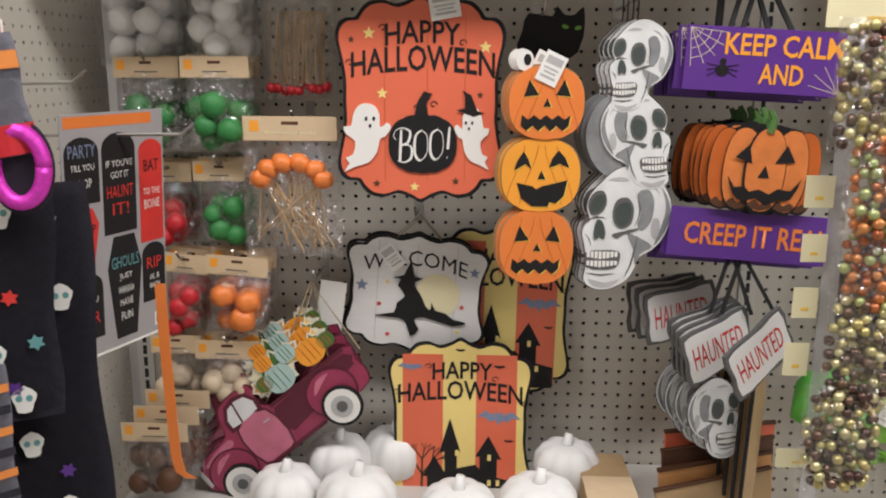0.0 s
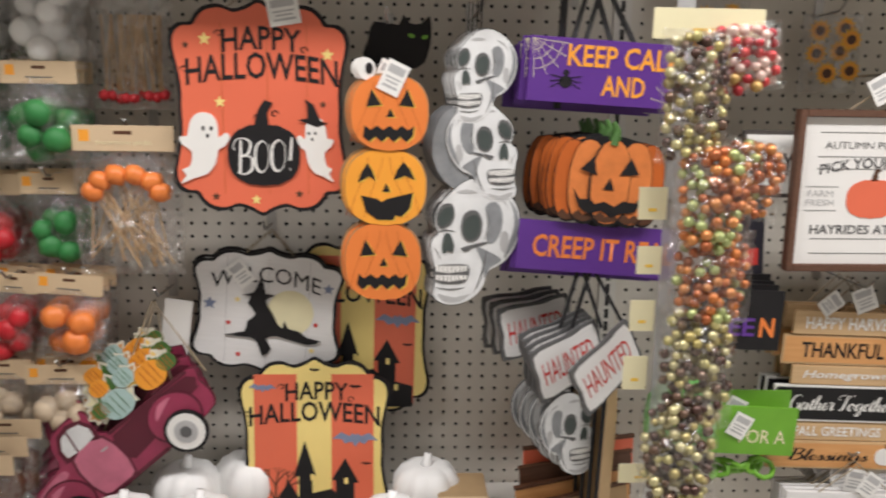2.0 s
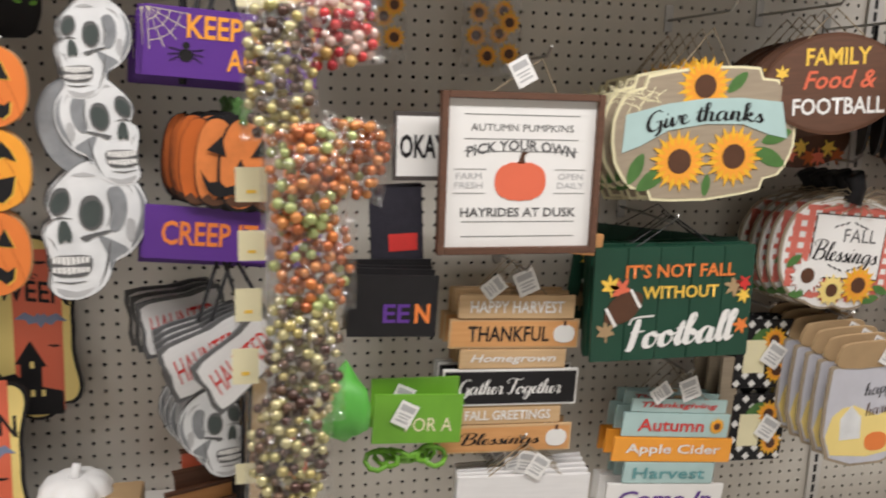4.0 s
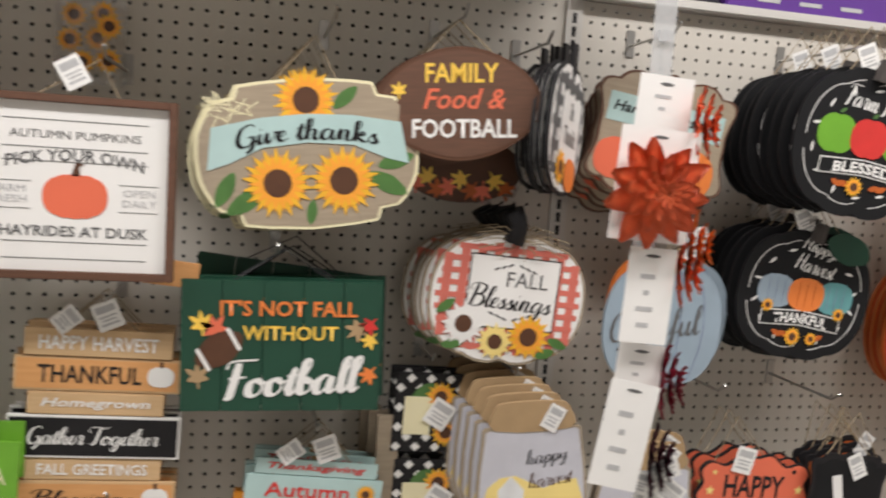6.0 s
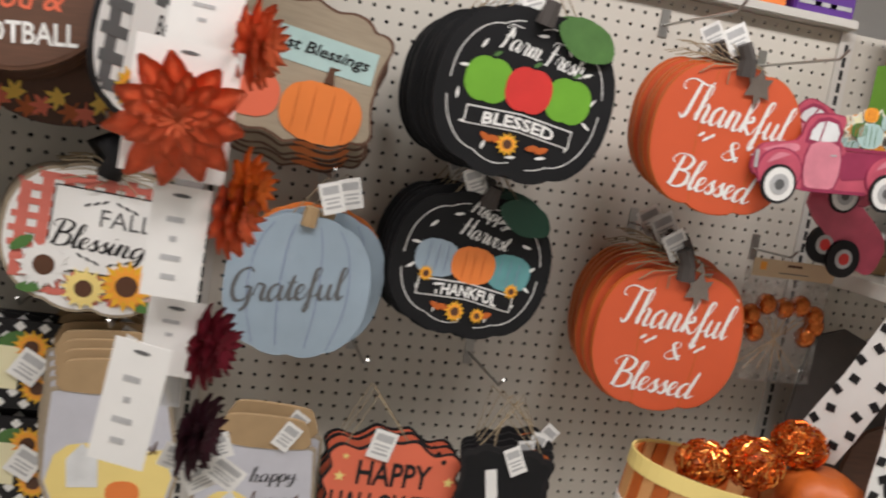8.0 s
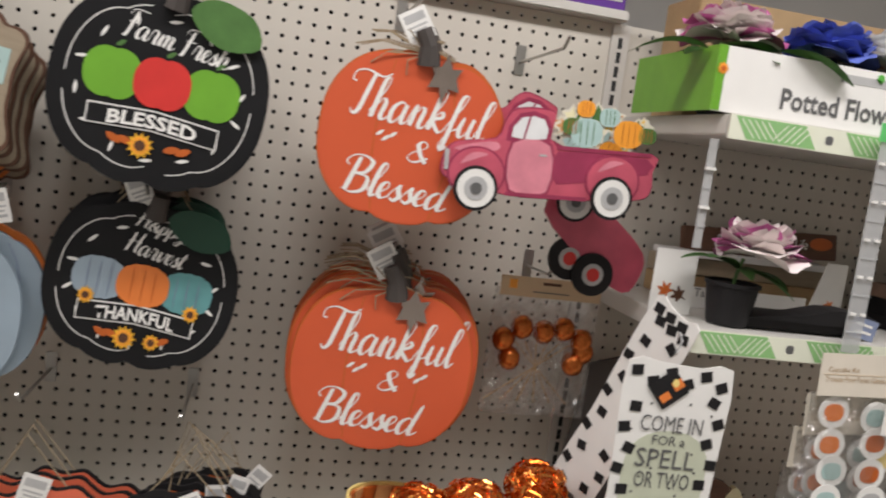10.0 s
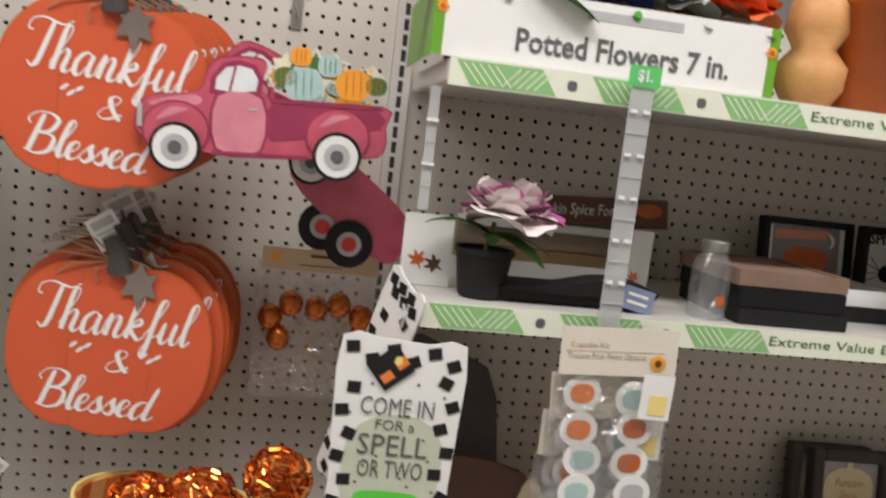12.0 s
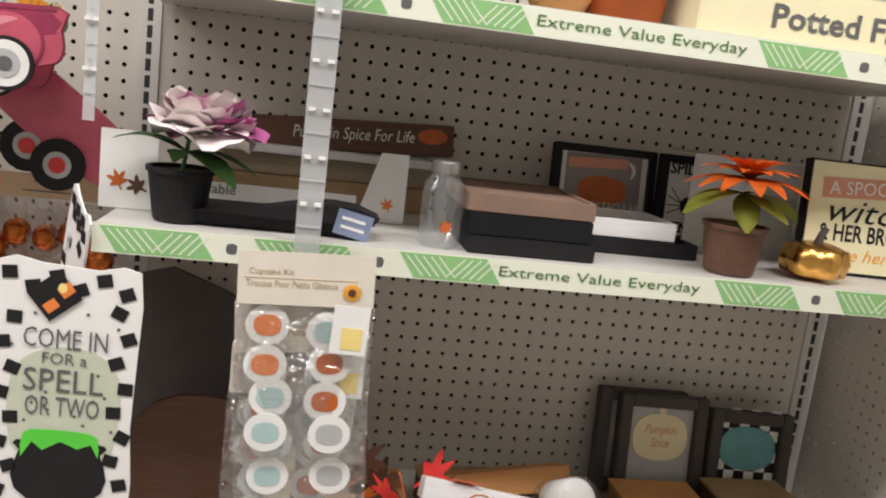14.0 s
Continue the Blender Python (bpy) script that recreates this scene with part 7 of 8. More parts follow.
flower_card(1.735, 1.19, 1.49, 0.085, 0.10, 3, 0, 0, "white card of a cloth flower on the clip strip", 2)
flower_card(1.720, 1.165, 1.384, 0.122, 0.16, 3, 0, 0.082, "red-orange glitter cloth flower on a white card", 0)
flower_card(1.729, 1.17, 1.225, 0.07, 0.14, 2, -10, 0, "white back of a flower card on the clip strip", 4)
flower_card(1.697, 1.14, 1.027, 0.07, 0.158, 8, -14, 0, "white back of a flower card on the clip strip", 4)
flower_card(1.735, 1.19, 1.10, 0.07, 0.10, 4, -8, 0, "white card of a cloth flower on the clip strip", 2)
for x, z, r, m, nm in ((1.79, 1.475, 0.06, PETALR, "red"), (1.785, 1.26, 0.06, PETALR, "red"), (1.80, 1.30, 0.05, PETALO, "pale orange"), (1.775, 1.09, 0.06, mat("wine_petal", (0.25, 0.01, 0.03), 0.6, var=0.3), "wine red"), (1.77, 0.97, 0.06, mat("dark_wine_petal", (0.06, 0.008, 0.02), 0.6, var=0.3), "dark wine")):
    f = thing("cloth_flower", nm + " cloth flower on the clip strip", "cloth flower", pose(x, 1.20, z, 0, 0, 60), "cloth flowers")
    petal_flower(f, r, 3, m, seed=int(z * 100))
for k, (x, z, a) in enumerate(((1.80, 0.95, 20), (1.76, 0.93, -20), (1.82, 0.91, -35), (1.79, 0.90, 30))):
    tgk = thing("price_ticket", "loose white price ticket on a cord", "tag", pose(x, 1.20 + 0.006 * k, z), "white price tickets")
    price_tag(tgk, 0, 0, 0, a, 0.05, 0.035)
fst = thing("clip_strip", "clear frosted plastic clip strip hanging from above", "clip strip", pose(1.735, 1.21, 1.3))
part("strip", box(-0.017, 0.017, 0, 0.0015, -0.3, 0.5), HOLDER, fst)
for k in range(8):
    part("clip_tab", box(-0.011, 0.011, -0.006, -0.0004, -0.25 + 0.09 * k, -0.235 + 0.09 * k), HOLDER, fst)


# ---- boxes on the top rail, bushel basket and tinsel ----
for x, w, m in ((1.98, 0.14, KNIT), (2.25, 0.38, PURPLE), (2.62, 0.33, ORANGE), (2.87, 0.14, PURPLE)):
    bx = thing("party_box", {"orange_print": "orange printed halloween box on the top rail", "purple_board": "purple printed halloween box on the top rail"}.get(m.name, "dark printed halloween box on the top rail"), "box", pose(x, 1.64, TOP + 0.021), "boxes on the top rail")
    part("body", box(-w / 2 + 0.002, w / 2 - 0.002, -0.03, 0.06, 0, 0.2, bevel=0.003), m, bx)
    for k in range(3):
        part("print_bar", slab(rect(0.05, 0.008, -w / 4 + k * w / 4, 0.02), 0.0004, 0.0305), LTGREY, bx)
    if m is ORANGE:
        part("white_triangle", slab([(-.08, .001), (.06, .001), (-.01, .06)], 0.0004, 0.0305), WHITE, bx)
bk = thing("bushel_basket", "orange and cream wooden bushel basket", "basket", pose(2.66, 1.37, 0.80, 0, 8, -8))
for i in range(28):
    a = 2 * math.pi * i / 28
    bm = box(-0.0165, 0.0165, -0.002, 0.002, -0.10, 0.08)
    bmesh.ops.transform(bm, matrix=pose(0.15 * math.cos(a), 0.10 * math.sin(a), 0, 0, 0, math.degrees(a) + 90), verts=bm.verts)
    part("slat", bm, (WOODO, DKORANGE)[i % 2], bk)
for z, m in ((0.07, PALEYEL), (-0.02, WHITEW)):
    bm = bmesh.new()
    ringv = [[bm.verts.new(((0.15 + d) * math.cos(2 * math.pi * i / 40), (0.10 + d) * math.sin(2 * math.pi * i / 40), z + e)) for d, e in ((0.003, -.015), (0.007, -.015), (0.007, .015), (0.003, .015))] for i in range(40)]
    for i in range(40):
        for q in range(4):
            bm.faces.new((ringv[i][q], ringv[(i + 1) % 40][q], ringv[(i + 1) % 40][(q + 1) % 4], ringv[i][(q + 1) % 4]))
    part("hoop", bm, m, bk)


def tinsel_ball(x, y, z, r, seed):
    t = thing("tinsel_pumpkin", "glittering copper tinsel pumpkin in the basket", "pumpkin", pose(x, y, z), "copper tinsel pumpkins")
    rnd = random.Random(seed)
    part("core", ball(r * 0.8, (0, 0, 0), 2, squash=0.85), DKORANGE, t, smooth=True)
    bm = bmesh.new()
    for i in range(900):
        v = Vector((rnd.gauss(0, 1), rnd.gauss(0, 1), rnd.gauss(0, 1))).normalized()
        p = Vector((v.x * r, v.y * r, v.z * r * 0.85)) * rnd.uniform(0.85, 1.08)
        u = v.orthogonal().normalized() * rnd.uniform(0.004, 0.010)
        u.rotate(Matrix.Rotation(rnd.uniform(0, 6), 3, v))
        w = v.cross(u).normalized() * 0.0012 + v * rnd.uniform(-.002, .002)
        bm.faces.new([bm.verts.new(q) for q in (p - u - w, p + u - w, p + u + w, p - u + w)])
    tagged(part("tinsel", bm, TINSEL, t), kind="stuff")


tinsel_ball(2.80, 1.33, 0.955, 0.046, 1)
tinsel_ball(2.70, 1.31, 0.925, 0.05, 2)
tinsel_ball(2.62, 1.33, 0.91, 0.045, 3)
op = thing("craft_pumpkin", "burnt orange craft pumpkin beside the tinsel pumpkins", "pumpkin", pose(2.83, 1.29, 0.875))
r = 0.075
part("body", lathe([(r * 0.35, -r * 0.7), (r * 0.93, -r * 0.4), (r, 0), (r * 0.9, r * 0.4), (r * 0.45, r * 0.66), (r * 0.15, r * 0.6)], 48, None, 6, 0.12), DKORANGE, op, smooth=True)


# ---- fourth bay: shelves with flowers, box signs, towel ----
def flower_tray(x0, x1, z, words, m_front, m_side, mark):
    s = thing("flower_tray", "open display tray of potted cloth flowers, lettered front", "display tray", pose((x0 + x1) / 2, FRONT + 0.02, z), "display trays")
    h = (x1 - x0) / 2
    part("front_panel", box(-h, h, -0.002, 0.001, 0.001, 0.092), m_front, s, "printed card front")
    part("side_panel", box(-h - 0.002, -h, -0.002, 0.26, 0.001, 0.092), m_side, s, "green card side")
    part("side_panel", box(h, h + 0.002, -0.002, 0.26, 0.001, 0.092), m_side, s, "green card side")
    part("green_edge", slab(rect(0.012, 0.09, -h + 0.006, 0.047), 0.0004, 0.0021), m_side, s)
    part("green_edge", slab(rect(0.012, 0.09, h - 0.006, 0.047), 0.0004, 0.0021), m_side, s)
    lettering(words, GREYINK, s, 0.02, 0.032, 0.0026, 0.03, min(0.29, h * 1.3), bold=0.02)
    if mark:
        part("mark_bar", slab(rect(0.13, 0.012, 0.03, 0.075), 0.0003, 0.0022), LTGREY, s)
        part("mark_flower", slab(oval(0.012, 0.014, 0.03, 0.082, 10), 0.0003, 0.0027), GREEN, s)
    for sx in (-1, 1):
        daisy(s, sx * (h - 0.008), 0.06, 0.009, 0.0026, YELORG, DKORANGE, 8)
    return s


flower_tray(2.938, 3.398, 1.553, "Potted Flowers 7 in.", PAPER, LIME, True)
flower_tray(3.66, 4.10, 1.553, "Potted Flowers", PALETAG, PALETAG, True)


def leafy(parent, x, y, z, ln, a, up, m=None, wd=0.4):
    bm = bmesh.new()
    rows = []
    for j in range(8):
        t = j / 7
        w = ln * wd * 0.5 * math.sin(math.pi * (0.04 + 0.94 * t)) ** 0.75
        r = ln * t
        zz = z + up * r - 0.6 * r * r / ln * (0.8 if up > 0 else 0.3)
        rows.append([bm.verts.new((x + r * math.cos(a) - s * w * math.sin(a), y + r * math.sin(a) + s * w * math.cos(a), zz + 0.12 * w * abs(s))) for s in (-1, -.5, 0, .5, 1)])
    for u, v in zip(rows, rows[1:]):
        for q in range(4):
            bm.faces.new((u[q], u[q + 1], v[q + 1], v[q]))
    bmesh.ops.solidify(bm, geom=bm.faces[:], thickness=0.0008)
    return part("leaf", bm, m or LEAFG, parent, smooth=True)


def blossom(parent, x, y, z, r, m, m2, seed, n=34, flat=0.6):
    """Cupped, ruffled cloth petals in whorls, the outer ones wide and lying open."""
    rnd = random.Random(seed)
    for i in range(n):
        q = i / n
        th = i * 2.4 + rnd.uniform(-.25, .25)
        ph = -0.25 + 1.55 * q
        out = Vector((math.cos(th) * math.cos(ph), math.sin(th) * math.cos(ph), math.sin(ph) * flat))
        side = Vector((-math.sin(th), math.cos(th), 0))
        ln, wd, base = r * rnd.uniform(0.85, 1.15) * (1 - 0.25 * q), r * rnd.uniform(0.5, 0.68), Vector((x, y, z - 0.3 * r))
        bm = bmesh.new()
        rows = []
        for j in range(6):
            t = 0.15 + 0.85 * j / 5
            ww = wd * math.sin(math.pi * (0.1 + 0.72 * t)) ** 0.8
            rows.append([bm.verts.new(base + out * ln * t + Vector((0, 0, 1)) * (0.35 * ln * t * (1 - t) + 0.16 * r * u * u) + side * ww * u + out.cross(side) * r * 0.07 * t * math.sin(3.5 * u + 3 * i)) for u in (-1, -.5, 0, .5, 1)])
        for u, v in zip(rows, rows[1:]):
            for k in range(4):
                bm.faces.new((u[k], u[k + 1], v[k + 1], v[k]))
        part("petal", bm, m2 if i % 4 == 1 else m, parent, smooth=True)


def potted(x, y, z, label, potm, h, r, seed):
    p = thing("potted_flower", label, "potted flower", pose(x, y, z), "potted cloth flowers")
    part("pot", lathe([(r * 0.72, 0.0), (r * 0.78, 0.004), (r * 0.97, h * 0.9), (r * 1.04, h * 0.91), (r * 1.04, h), (r * 0.92, h), (r * 0.9, h * 0.93)], 28), potm, p, smooth=False)
    part("stem", tube([(0, 0, h * 0.85), (0.004, 0, h * 1.2), (0.008, -0.004, h * 1.55)], 0.003), LEAFG, p)
    return p


pf = potted(3.046, 1.29, 1.246, "white and magenta cloth peony in a black pot", BLACK, 0.066, 0.040, 1)
blossom(pf, 0.025, -0.01, 0.128, 0.070, PETALW, PETALM, 4, 30, 0.8)
for a, ln, up in ((3.0, 0.09, 0.55), (0.0, 0.09, 0.2), (5.6, 0.085, 0.1), (3.5, 0.07, 0.7), (4.6, 0.05, 0.3)):
    leafy(pf, 0.004, 0, 0.085, ln, a, up, LEAFG, 0.5)
po = potted(3.775, 1.275, 1.246, "orange cloth daisy in a dark brown pot", WOODD, 0.068, 0.043, 2)
rnd = random.Random(6)
for k in range(3):
    for i in range(13):
        a = 2 * math.pi * (i + 0.33 * k) / 13 + rnd.uniform(-.1, .1)
        leafy(po, 0.004, -0.005, 0.125 + 0.004 * k, 0.085 * (1 - 0.2 * k), a, 0.35 + 0.3 * k, PETALO, 0.28)
for a, ln, up in ((5.2, 0.07, -0.25), (4.4, 0.06, -0.6), (3.3, 0.09, 0.1), (0.1, 0.09, 0.1)):
    leafy(po, 0.004, 0, 0.11, ln, a, up, mat("yellow_green_leaf", (0.30, 0.33, 0.05), 0.55, var=0.3), 0.6)
# flowers standing in the trays on the upper shelf
for x, m, m2, sd, lab in ((3.00, PETALW, PETALM, 11, "pink and white cloth flower standing in the tray"), (3.17, PETALB, PETALB, 12, "blue cloth hydrangea standing in the tray"), (3.27, FOAMW, PETALW, 13, "white cloth hydrangea standing in the tray"), (3.36, PETALR, PETALO, 14, "red cloth flower standing in the tray")):
    f = potted(x, 1.34, 1.554, lab, BLACK, 0.06, 0.04, sd)
    blossom(f, 0, 0, 0.135, 0.072, m, m2, sd, 44, 0.8)
    for a in (0.4, 2.2, 3.6, 5.0):
        leafy(f, 0, 0, 0.09, 0.10, a, 0.35, LEAFG, 0.5)
tl = thing("cloth_leaf_spray", "spray of green cloth leaves over the tray end", "foliage", pose(2.93, 1.27, 1.62))
leafy(tl, 0.02, 0, 0.03, 0.14, 0.3, 0.25, LEAFG, 0.5), leafy(tl, 0.0, 0, 0.02, 0.11, 2.9, 0.3, LEAFG, 0.5), leafy(tl, 0.1, 0, 0.03, 0.12, -0.3, 0.2, LEAFG, 0.45)
bb = thing("backing_box", "brown cardboard box behind the cloth flowers", "box", pose(3.1, 1.50, 1.554))
part("body", box(-0.1, 0.28, -0.05, 0.07, 0, 0.2, bevel=0.002), MDF, bb)
for x, m, r, lab in ((3.50, WOODO, 0.05, "orange craft pumpkin totem on the upper shelf"), (3.59, DKORANGE, 0.07, "burnt orange flower pot on the upper shelf")):
    t = thing("craft_pot", lab, "pot", pose(x, 1.33, 1.554))
    part("body", lathe([(r * .6, 0), (r * .95, .03), (r, .06), (r * .6, .085), (r * .9, .11), (r * .8, .15), (r * .4, .17)] if m is WOODO else [(r * .7, 0), (r, .15), (r * 1.08, .151), (r * 1.08, .18)], 28, None, 6 if m is WOODO else 0, 0.08 if m is WOODO else 0), m, t, smooth=True)
for k in range(5):
    lv = part("leaf", slab(star(0.025, 3.56 + 0.03 * k, 1.69, 5, 0.5, 30 * k), 0.001, -1.30), (YELLOW, ORRED)[k % 2], thing("cloth_maple_leaf", "yellow and red cloth maple leaf", "leaf", group="cloth maple leaves"))


def pot_strip(x, y, z0, z1, w, tag=False):
    c = thing("clip_strip", "clear ribbed plastic clip strip hung from the shelf edge", "clip strip", pose(x, y, z0), "shelf clip strips")
    part("strip", box(-w / 2, w / 2, 0, 0.0014, 0, z1 - z0), HOLDER, c)
    z = 0.03
    while z < z1 - z0 - 0.02:
        part("rib", box(-w / 2, w / 2, -0.0016, -0.0001, z, z + 0.002), HOLDER, c)
        for sx in (-1, 1):
            part("clip_tab", box(sx * w * 0.28 - 0.004, sx * w * 0.28 + 0.004, -0.004, -0.0001, z + 0.026, z + 0.030), PAPER, c)
        z += 0.055
    if tag:
        t = part("price_label", slab(rect(0.042, 0.026, 0, z1 - z0 + 0.012), 0.001, 0.0015), SIGNGRN, c, "green one dollar label")
        lettering("$1.", WHITE, t, 0.0, z1 - z0 + 0.012, 0.0028, 0.017, 0.02, bold=0.03)
    return c


pot_strip(3.205, 1.212, 1.235, 1.545, 0.03, True)
pot_strip(2.948, 1.24, 1.36, 1.515, 0.013)

# box signs on the middle shelf
kb = thing("leaf_print_card", "cream card with maple leaf print behind the pot", "card", pose(2.975, 1.34, 1.246))
part("card", box(-0.035, 0.035, -0.002, 0.0, 0, 0.10), PAPER, kb)
part("maple_leaf", slab(maple(0.016, 0.012, 0.03, 60), 0.0004, 0.0022), BROWN, kb)
part("maple_leaf", slab(maple(0.016, -0.012, 0.035, 20), 0.0004, 0.0022), DKORANGE, kb)


def plank(x, y, z, w, h, d, m, words, tm, label, tilt=0, roll=0):
    s = thing("wooden_block_sign", label, "sign", pose(x, y, z, tilt, roll, 0), "wooden block signs")
    p = part("block", box(-w / 2, w / 2, -d, 0, 0, h, bevel=0.0015), m, s)
    if words:
        lettering(words, tm, s, 0, h / 2, d + 0.0005, h * 0.5, w * 0.6, shear=0.2)
    return s


plank(3.225, 1.60, 1.285, 0.34, 0.032, 0.05, WOODG, "", WHITE, "greyed wooden block sign lying on the shelf")
plank(3.225, 1.60, 1.246, 0.34, 0.038, 0.06, MDF, "", WHITE, "brown wooden block sign lying on the shelf")
plank(3.225, 1.595, 1.318, 0.33, 0.012, 0.06, WHITEW, "", WHITE, "white wooden block sign lying on the shelf")
lb = plank(3.268, 1.585, 1.329, 0.32, 0.05, 0.02, WOODD, "Pumpkin Spice For Life", WHITE, "dark stained block sign with white script", -8, -3)
part("leaf_print", slab(oval(0.05, 0.025, 0.125, 0.03, 12), 0.0004, 0.0204), DKORANGE, lb)
tb = thing("tray_card", "cream card display tray lying on the shelf", "display tray", pose(3.17, 1.42, 1.246))
part("front_panel", box(-0.19, 0.1, -0.002, 0.0, 0, 0.035), PAPER, tb)
part("side_panel", slab([(0.10, 0), (0.17, 0), (0.17, 0.10), (0.13, 0.10)], 0.002), PAPER, tb)
lettering("Table", GREYINK, tb, -0.09, 0.026, 0.0024, 0.014)
part("maple_leaf", slab(maple(0.012, 0.145, 0.025, 20), 0.0004, 0.0022), ORANGE, tb)
bc = thing("black_cutout", "black glitter cut-out lying on the shelf", "decoration", pose(3.175, 1.31, 1.247))
part("board", box(-0.11, 0.1, -0.04, 0.05, 0.0, 0.02, bevel=0.004), BLACK, bc)
part("board_top", slab(smoothed([(-.11, .018), (-.02, .028), (.03, .04), (.09, .038), (.11, .018)], 2), 0.05), BLACK, bc)
part("label", slab(rect(0.045, 0.032, 0.085, 0.018, -12), 0.0006, 0.051), BATBLUE, bc)
art(bc, "print_bar", WHITE, [rect(0.03, 0.004, 0.085, 0.024, -12), rect(0.03, 0.004, 0.084, 0.013, -12)], 0.0518)
gj = thing("glass_jar", "clear glass mason bottle with a metal lid", "jar", pose(3.372, 1.28, 1.246) @ Matrix.Diagonal((0.92, 0.92, 0.95, 1)))
part("glass", lathe([(0.024, 0.0), (0.029, 0.003), (0.030, 0.07), (0.027, 0.085), (0.019, 0.096), (0.019, 0.108)], 28), GLASS, gj, smooth=True)
part("lid", lathe([(0.021, 0.1), (0.021, 0.113), (0.019, 0.115)], 28), STEEL, gj)
part("print_flower", slab(star(0.011, 0.003, 0.03, 8, 0.5), 0.0004, 0.0315), DKORANGE, gj)


def carton(x, y, z, w, d, h, m, label, name="wooden_tray"):
    c = thing(name, label, "tray", pose(x, y, z), "stacked trays")
    part("front_panel", box(-w / 2, w / 2, -d / 2, -d / 2 + 0.006, 0, h, bevel=0.001), m, c)
    part("back_panel", box(-w / 2, w / 2, d / 2 - 0.006, d / 2, 0, h, bevel=0.001), m, c)
    part("side_panel", box(-w / 2, -w / 2 + 0.006, -d / 2 + 0.006, d / 2 - 0.006, 0, h), m, c)
    part("side_panel", box(w / 2 - 0.006, w / 2, -d / 2 + 0.006, d / 2 - 0.006, 0, h), m, c)
    part("bottom_panel", box(-w / 2 + 0.006, w / 2 - 0.006, -d / 2 + 0.006, d / 2 - 0.006, 0, 0.004), m, c)
    return c


carton(3.490, 1.345, 1.246, 0.168, 0.19, 0.023, BLACK, "black wooden tray on the shelf")
carton(3.485, 1.345, 1.270, 0.163, 0.19, 0.028, CHALK, "black wooden tray stacked on another")
tray_top = carton(3.484, 1.347, 1.299, 0.168, 0.19, 0.023, mat("brown_wash", (0.22, 0.14, 0.10), 0.6, var=0.25), "brown wooden tray on top of the stack")
part("raised_panel", box(-0.078, 0.078, -0.089, 0.089, 0.004, 0.020, bevel=0.001), bpy.data.materials["brown_wash"], tray_top)
carton(3.68, 1.40, 1.246, 0.16, 0.12, 0.022, BLACK, "black low wooden tray")
carton(3.66, 1.405, 1.269, 0.13, 0.12, 0.026, WHITEW, "white low wooden tray")


def framed(x, y, z, w, h, tilt, label, yaw=0):
    s = thing("framed_sign", label, "sign", pose(x, y, z, tilt, 0, yaw), "framed block signs")
    part("face", box(-w / 2 + 0.01, w / 2 - 0.01, -0.012, 0, 0.01, h - 0.01), PAPER, s)
    for a, b, c, d in ((-w / 2, -w / 2 + 0.012, 0, h), (w / 2 - 0.012, w / 2, 0, h), (-w / 2 + 0.012, w / 2 - 0.012, 0, 0.012), (-w / 2 + 0.012, w / 2 - 0.012, h - 0.012, h)):
        part("rail", box(a, b, -0.022, 0, c, d, bevel=0.001), BLACK, s, "black frame rail")
    return s


f1 = framed(3.67, 1.53, 1.27, 0.172, 0.115, -8, "black framed sign with an orange pumpkin and moon")
part("print_ground", slab(rect(0.128, 0.088, 0, 0.058), 0.0005, 0.0125), mat("grey_print", (0.28, 0.25, 0.24), 0.6), f1)
part("banner", slab(rect(0.1, 0.016, -0.01, 0.088, 3), 0.0005, 0.0132), mat("salmon_print", (0.65, 0.30, 0.20), 0.6), f1)
part("pumpkin", slab(pumpkin(0.085, 0.045, 5, 0.06, 0, 0.045), 0.0005, 0.0132), DKORANGE, f1)
part("moon", slab(smoothed([(.04, .095), (.052, .088), (.054, .075), (.045, .066), (.049, .08)], 2), 0.0005, 0.0132), WHITE, f1)
lettering("SPOOKTACULAR", WHITE, f1, 0.01, 0.02, 0.0134, 0.012, 0.11)
f2 = framed(3.807, 1.50, 1.247, 0.11, 0.14, -5, "white boxed sign lettered spider with a black spider")
lettering("SPIDER", BLACK, f2, 0, 0.12, 0.0125, 0.02, 0.075, bold=0.03)
art(f2, "spider_body", BLACK, [oval(0.028, 0.03, 0, 0.06)], 0.0125)
art(f2, "spider_leg", BLACK, [rect(0.03, 0.0015, sx * 0.022, 0.06 + 0.008 * k, sx * (25 * k)) for sx in (-1, 1) for k in (-1, 0, 1, 2)], 0.0125)
lettering("VENOM", BLACK, f2, 0, 0.025, 0.0125, 0.018, 0.07, bold=0.03)
gp = thing("gold_pumpkin", "small gold leaf craft pumpkin on the shelf", "pumpkin", pose(3.91, 1.29, 1.273))
r = 0.048
part("body", lathe([(r * 0.4, -r * 0.55), (r * 0.9, -r * 0.4), (r, 0), (r * 0.9, r * 0.35), (r * 0.45, r * 0.5), (r * 0.12, r * 0.42)], 48, None, 6, 0.12), GOLD, gp, smooth=True)
part("stem", tube([(0, 0, r * 0.4), (0.004, 0, r * 0.75), (0.010, 0, r * 0.95)], [0.007, 0.005, 0.005]), DKMDF, gp)
wh = framed(4.02, 1.36, 1.246, 0.19, 0.165, -6, "cream sign lettered a spooky witch and her broom", -4)
part("face_print", slab(rect(0.186, 0.16, 0, 0.082), 0.0006, 0.0225), PALETAG, wh)
part("banner", slab(rect(0.15, 0.03, 0.0, 0.128, 3), 0.0005, 0.0232), bpy.data.materials["salmon_print"], wh)
lettering("A SPOOKY", WHITE, wh, 0, 0.128, 0.024, 0.02, 0.13, turn=3)
lettering("witch", BLACK, wh, 0.005, 0.093, 0.0234, 0.034, 0.13, shear=0.3)
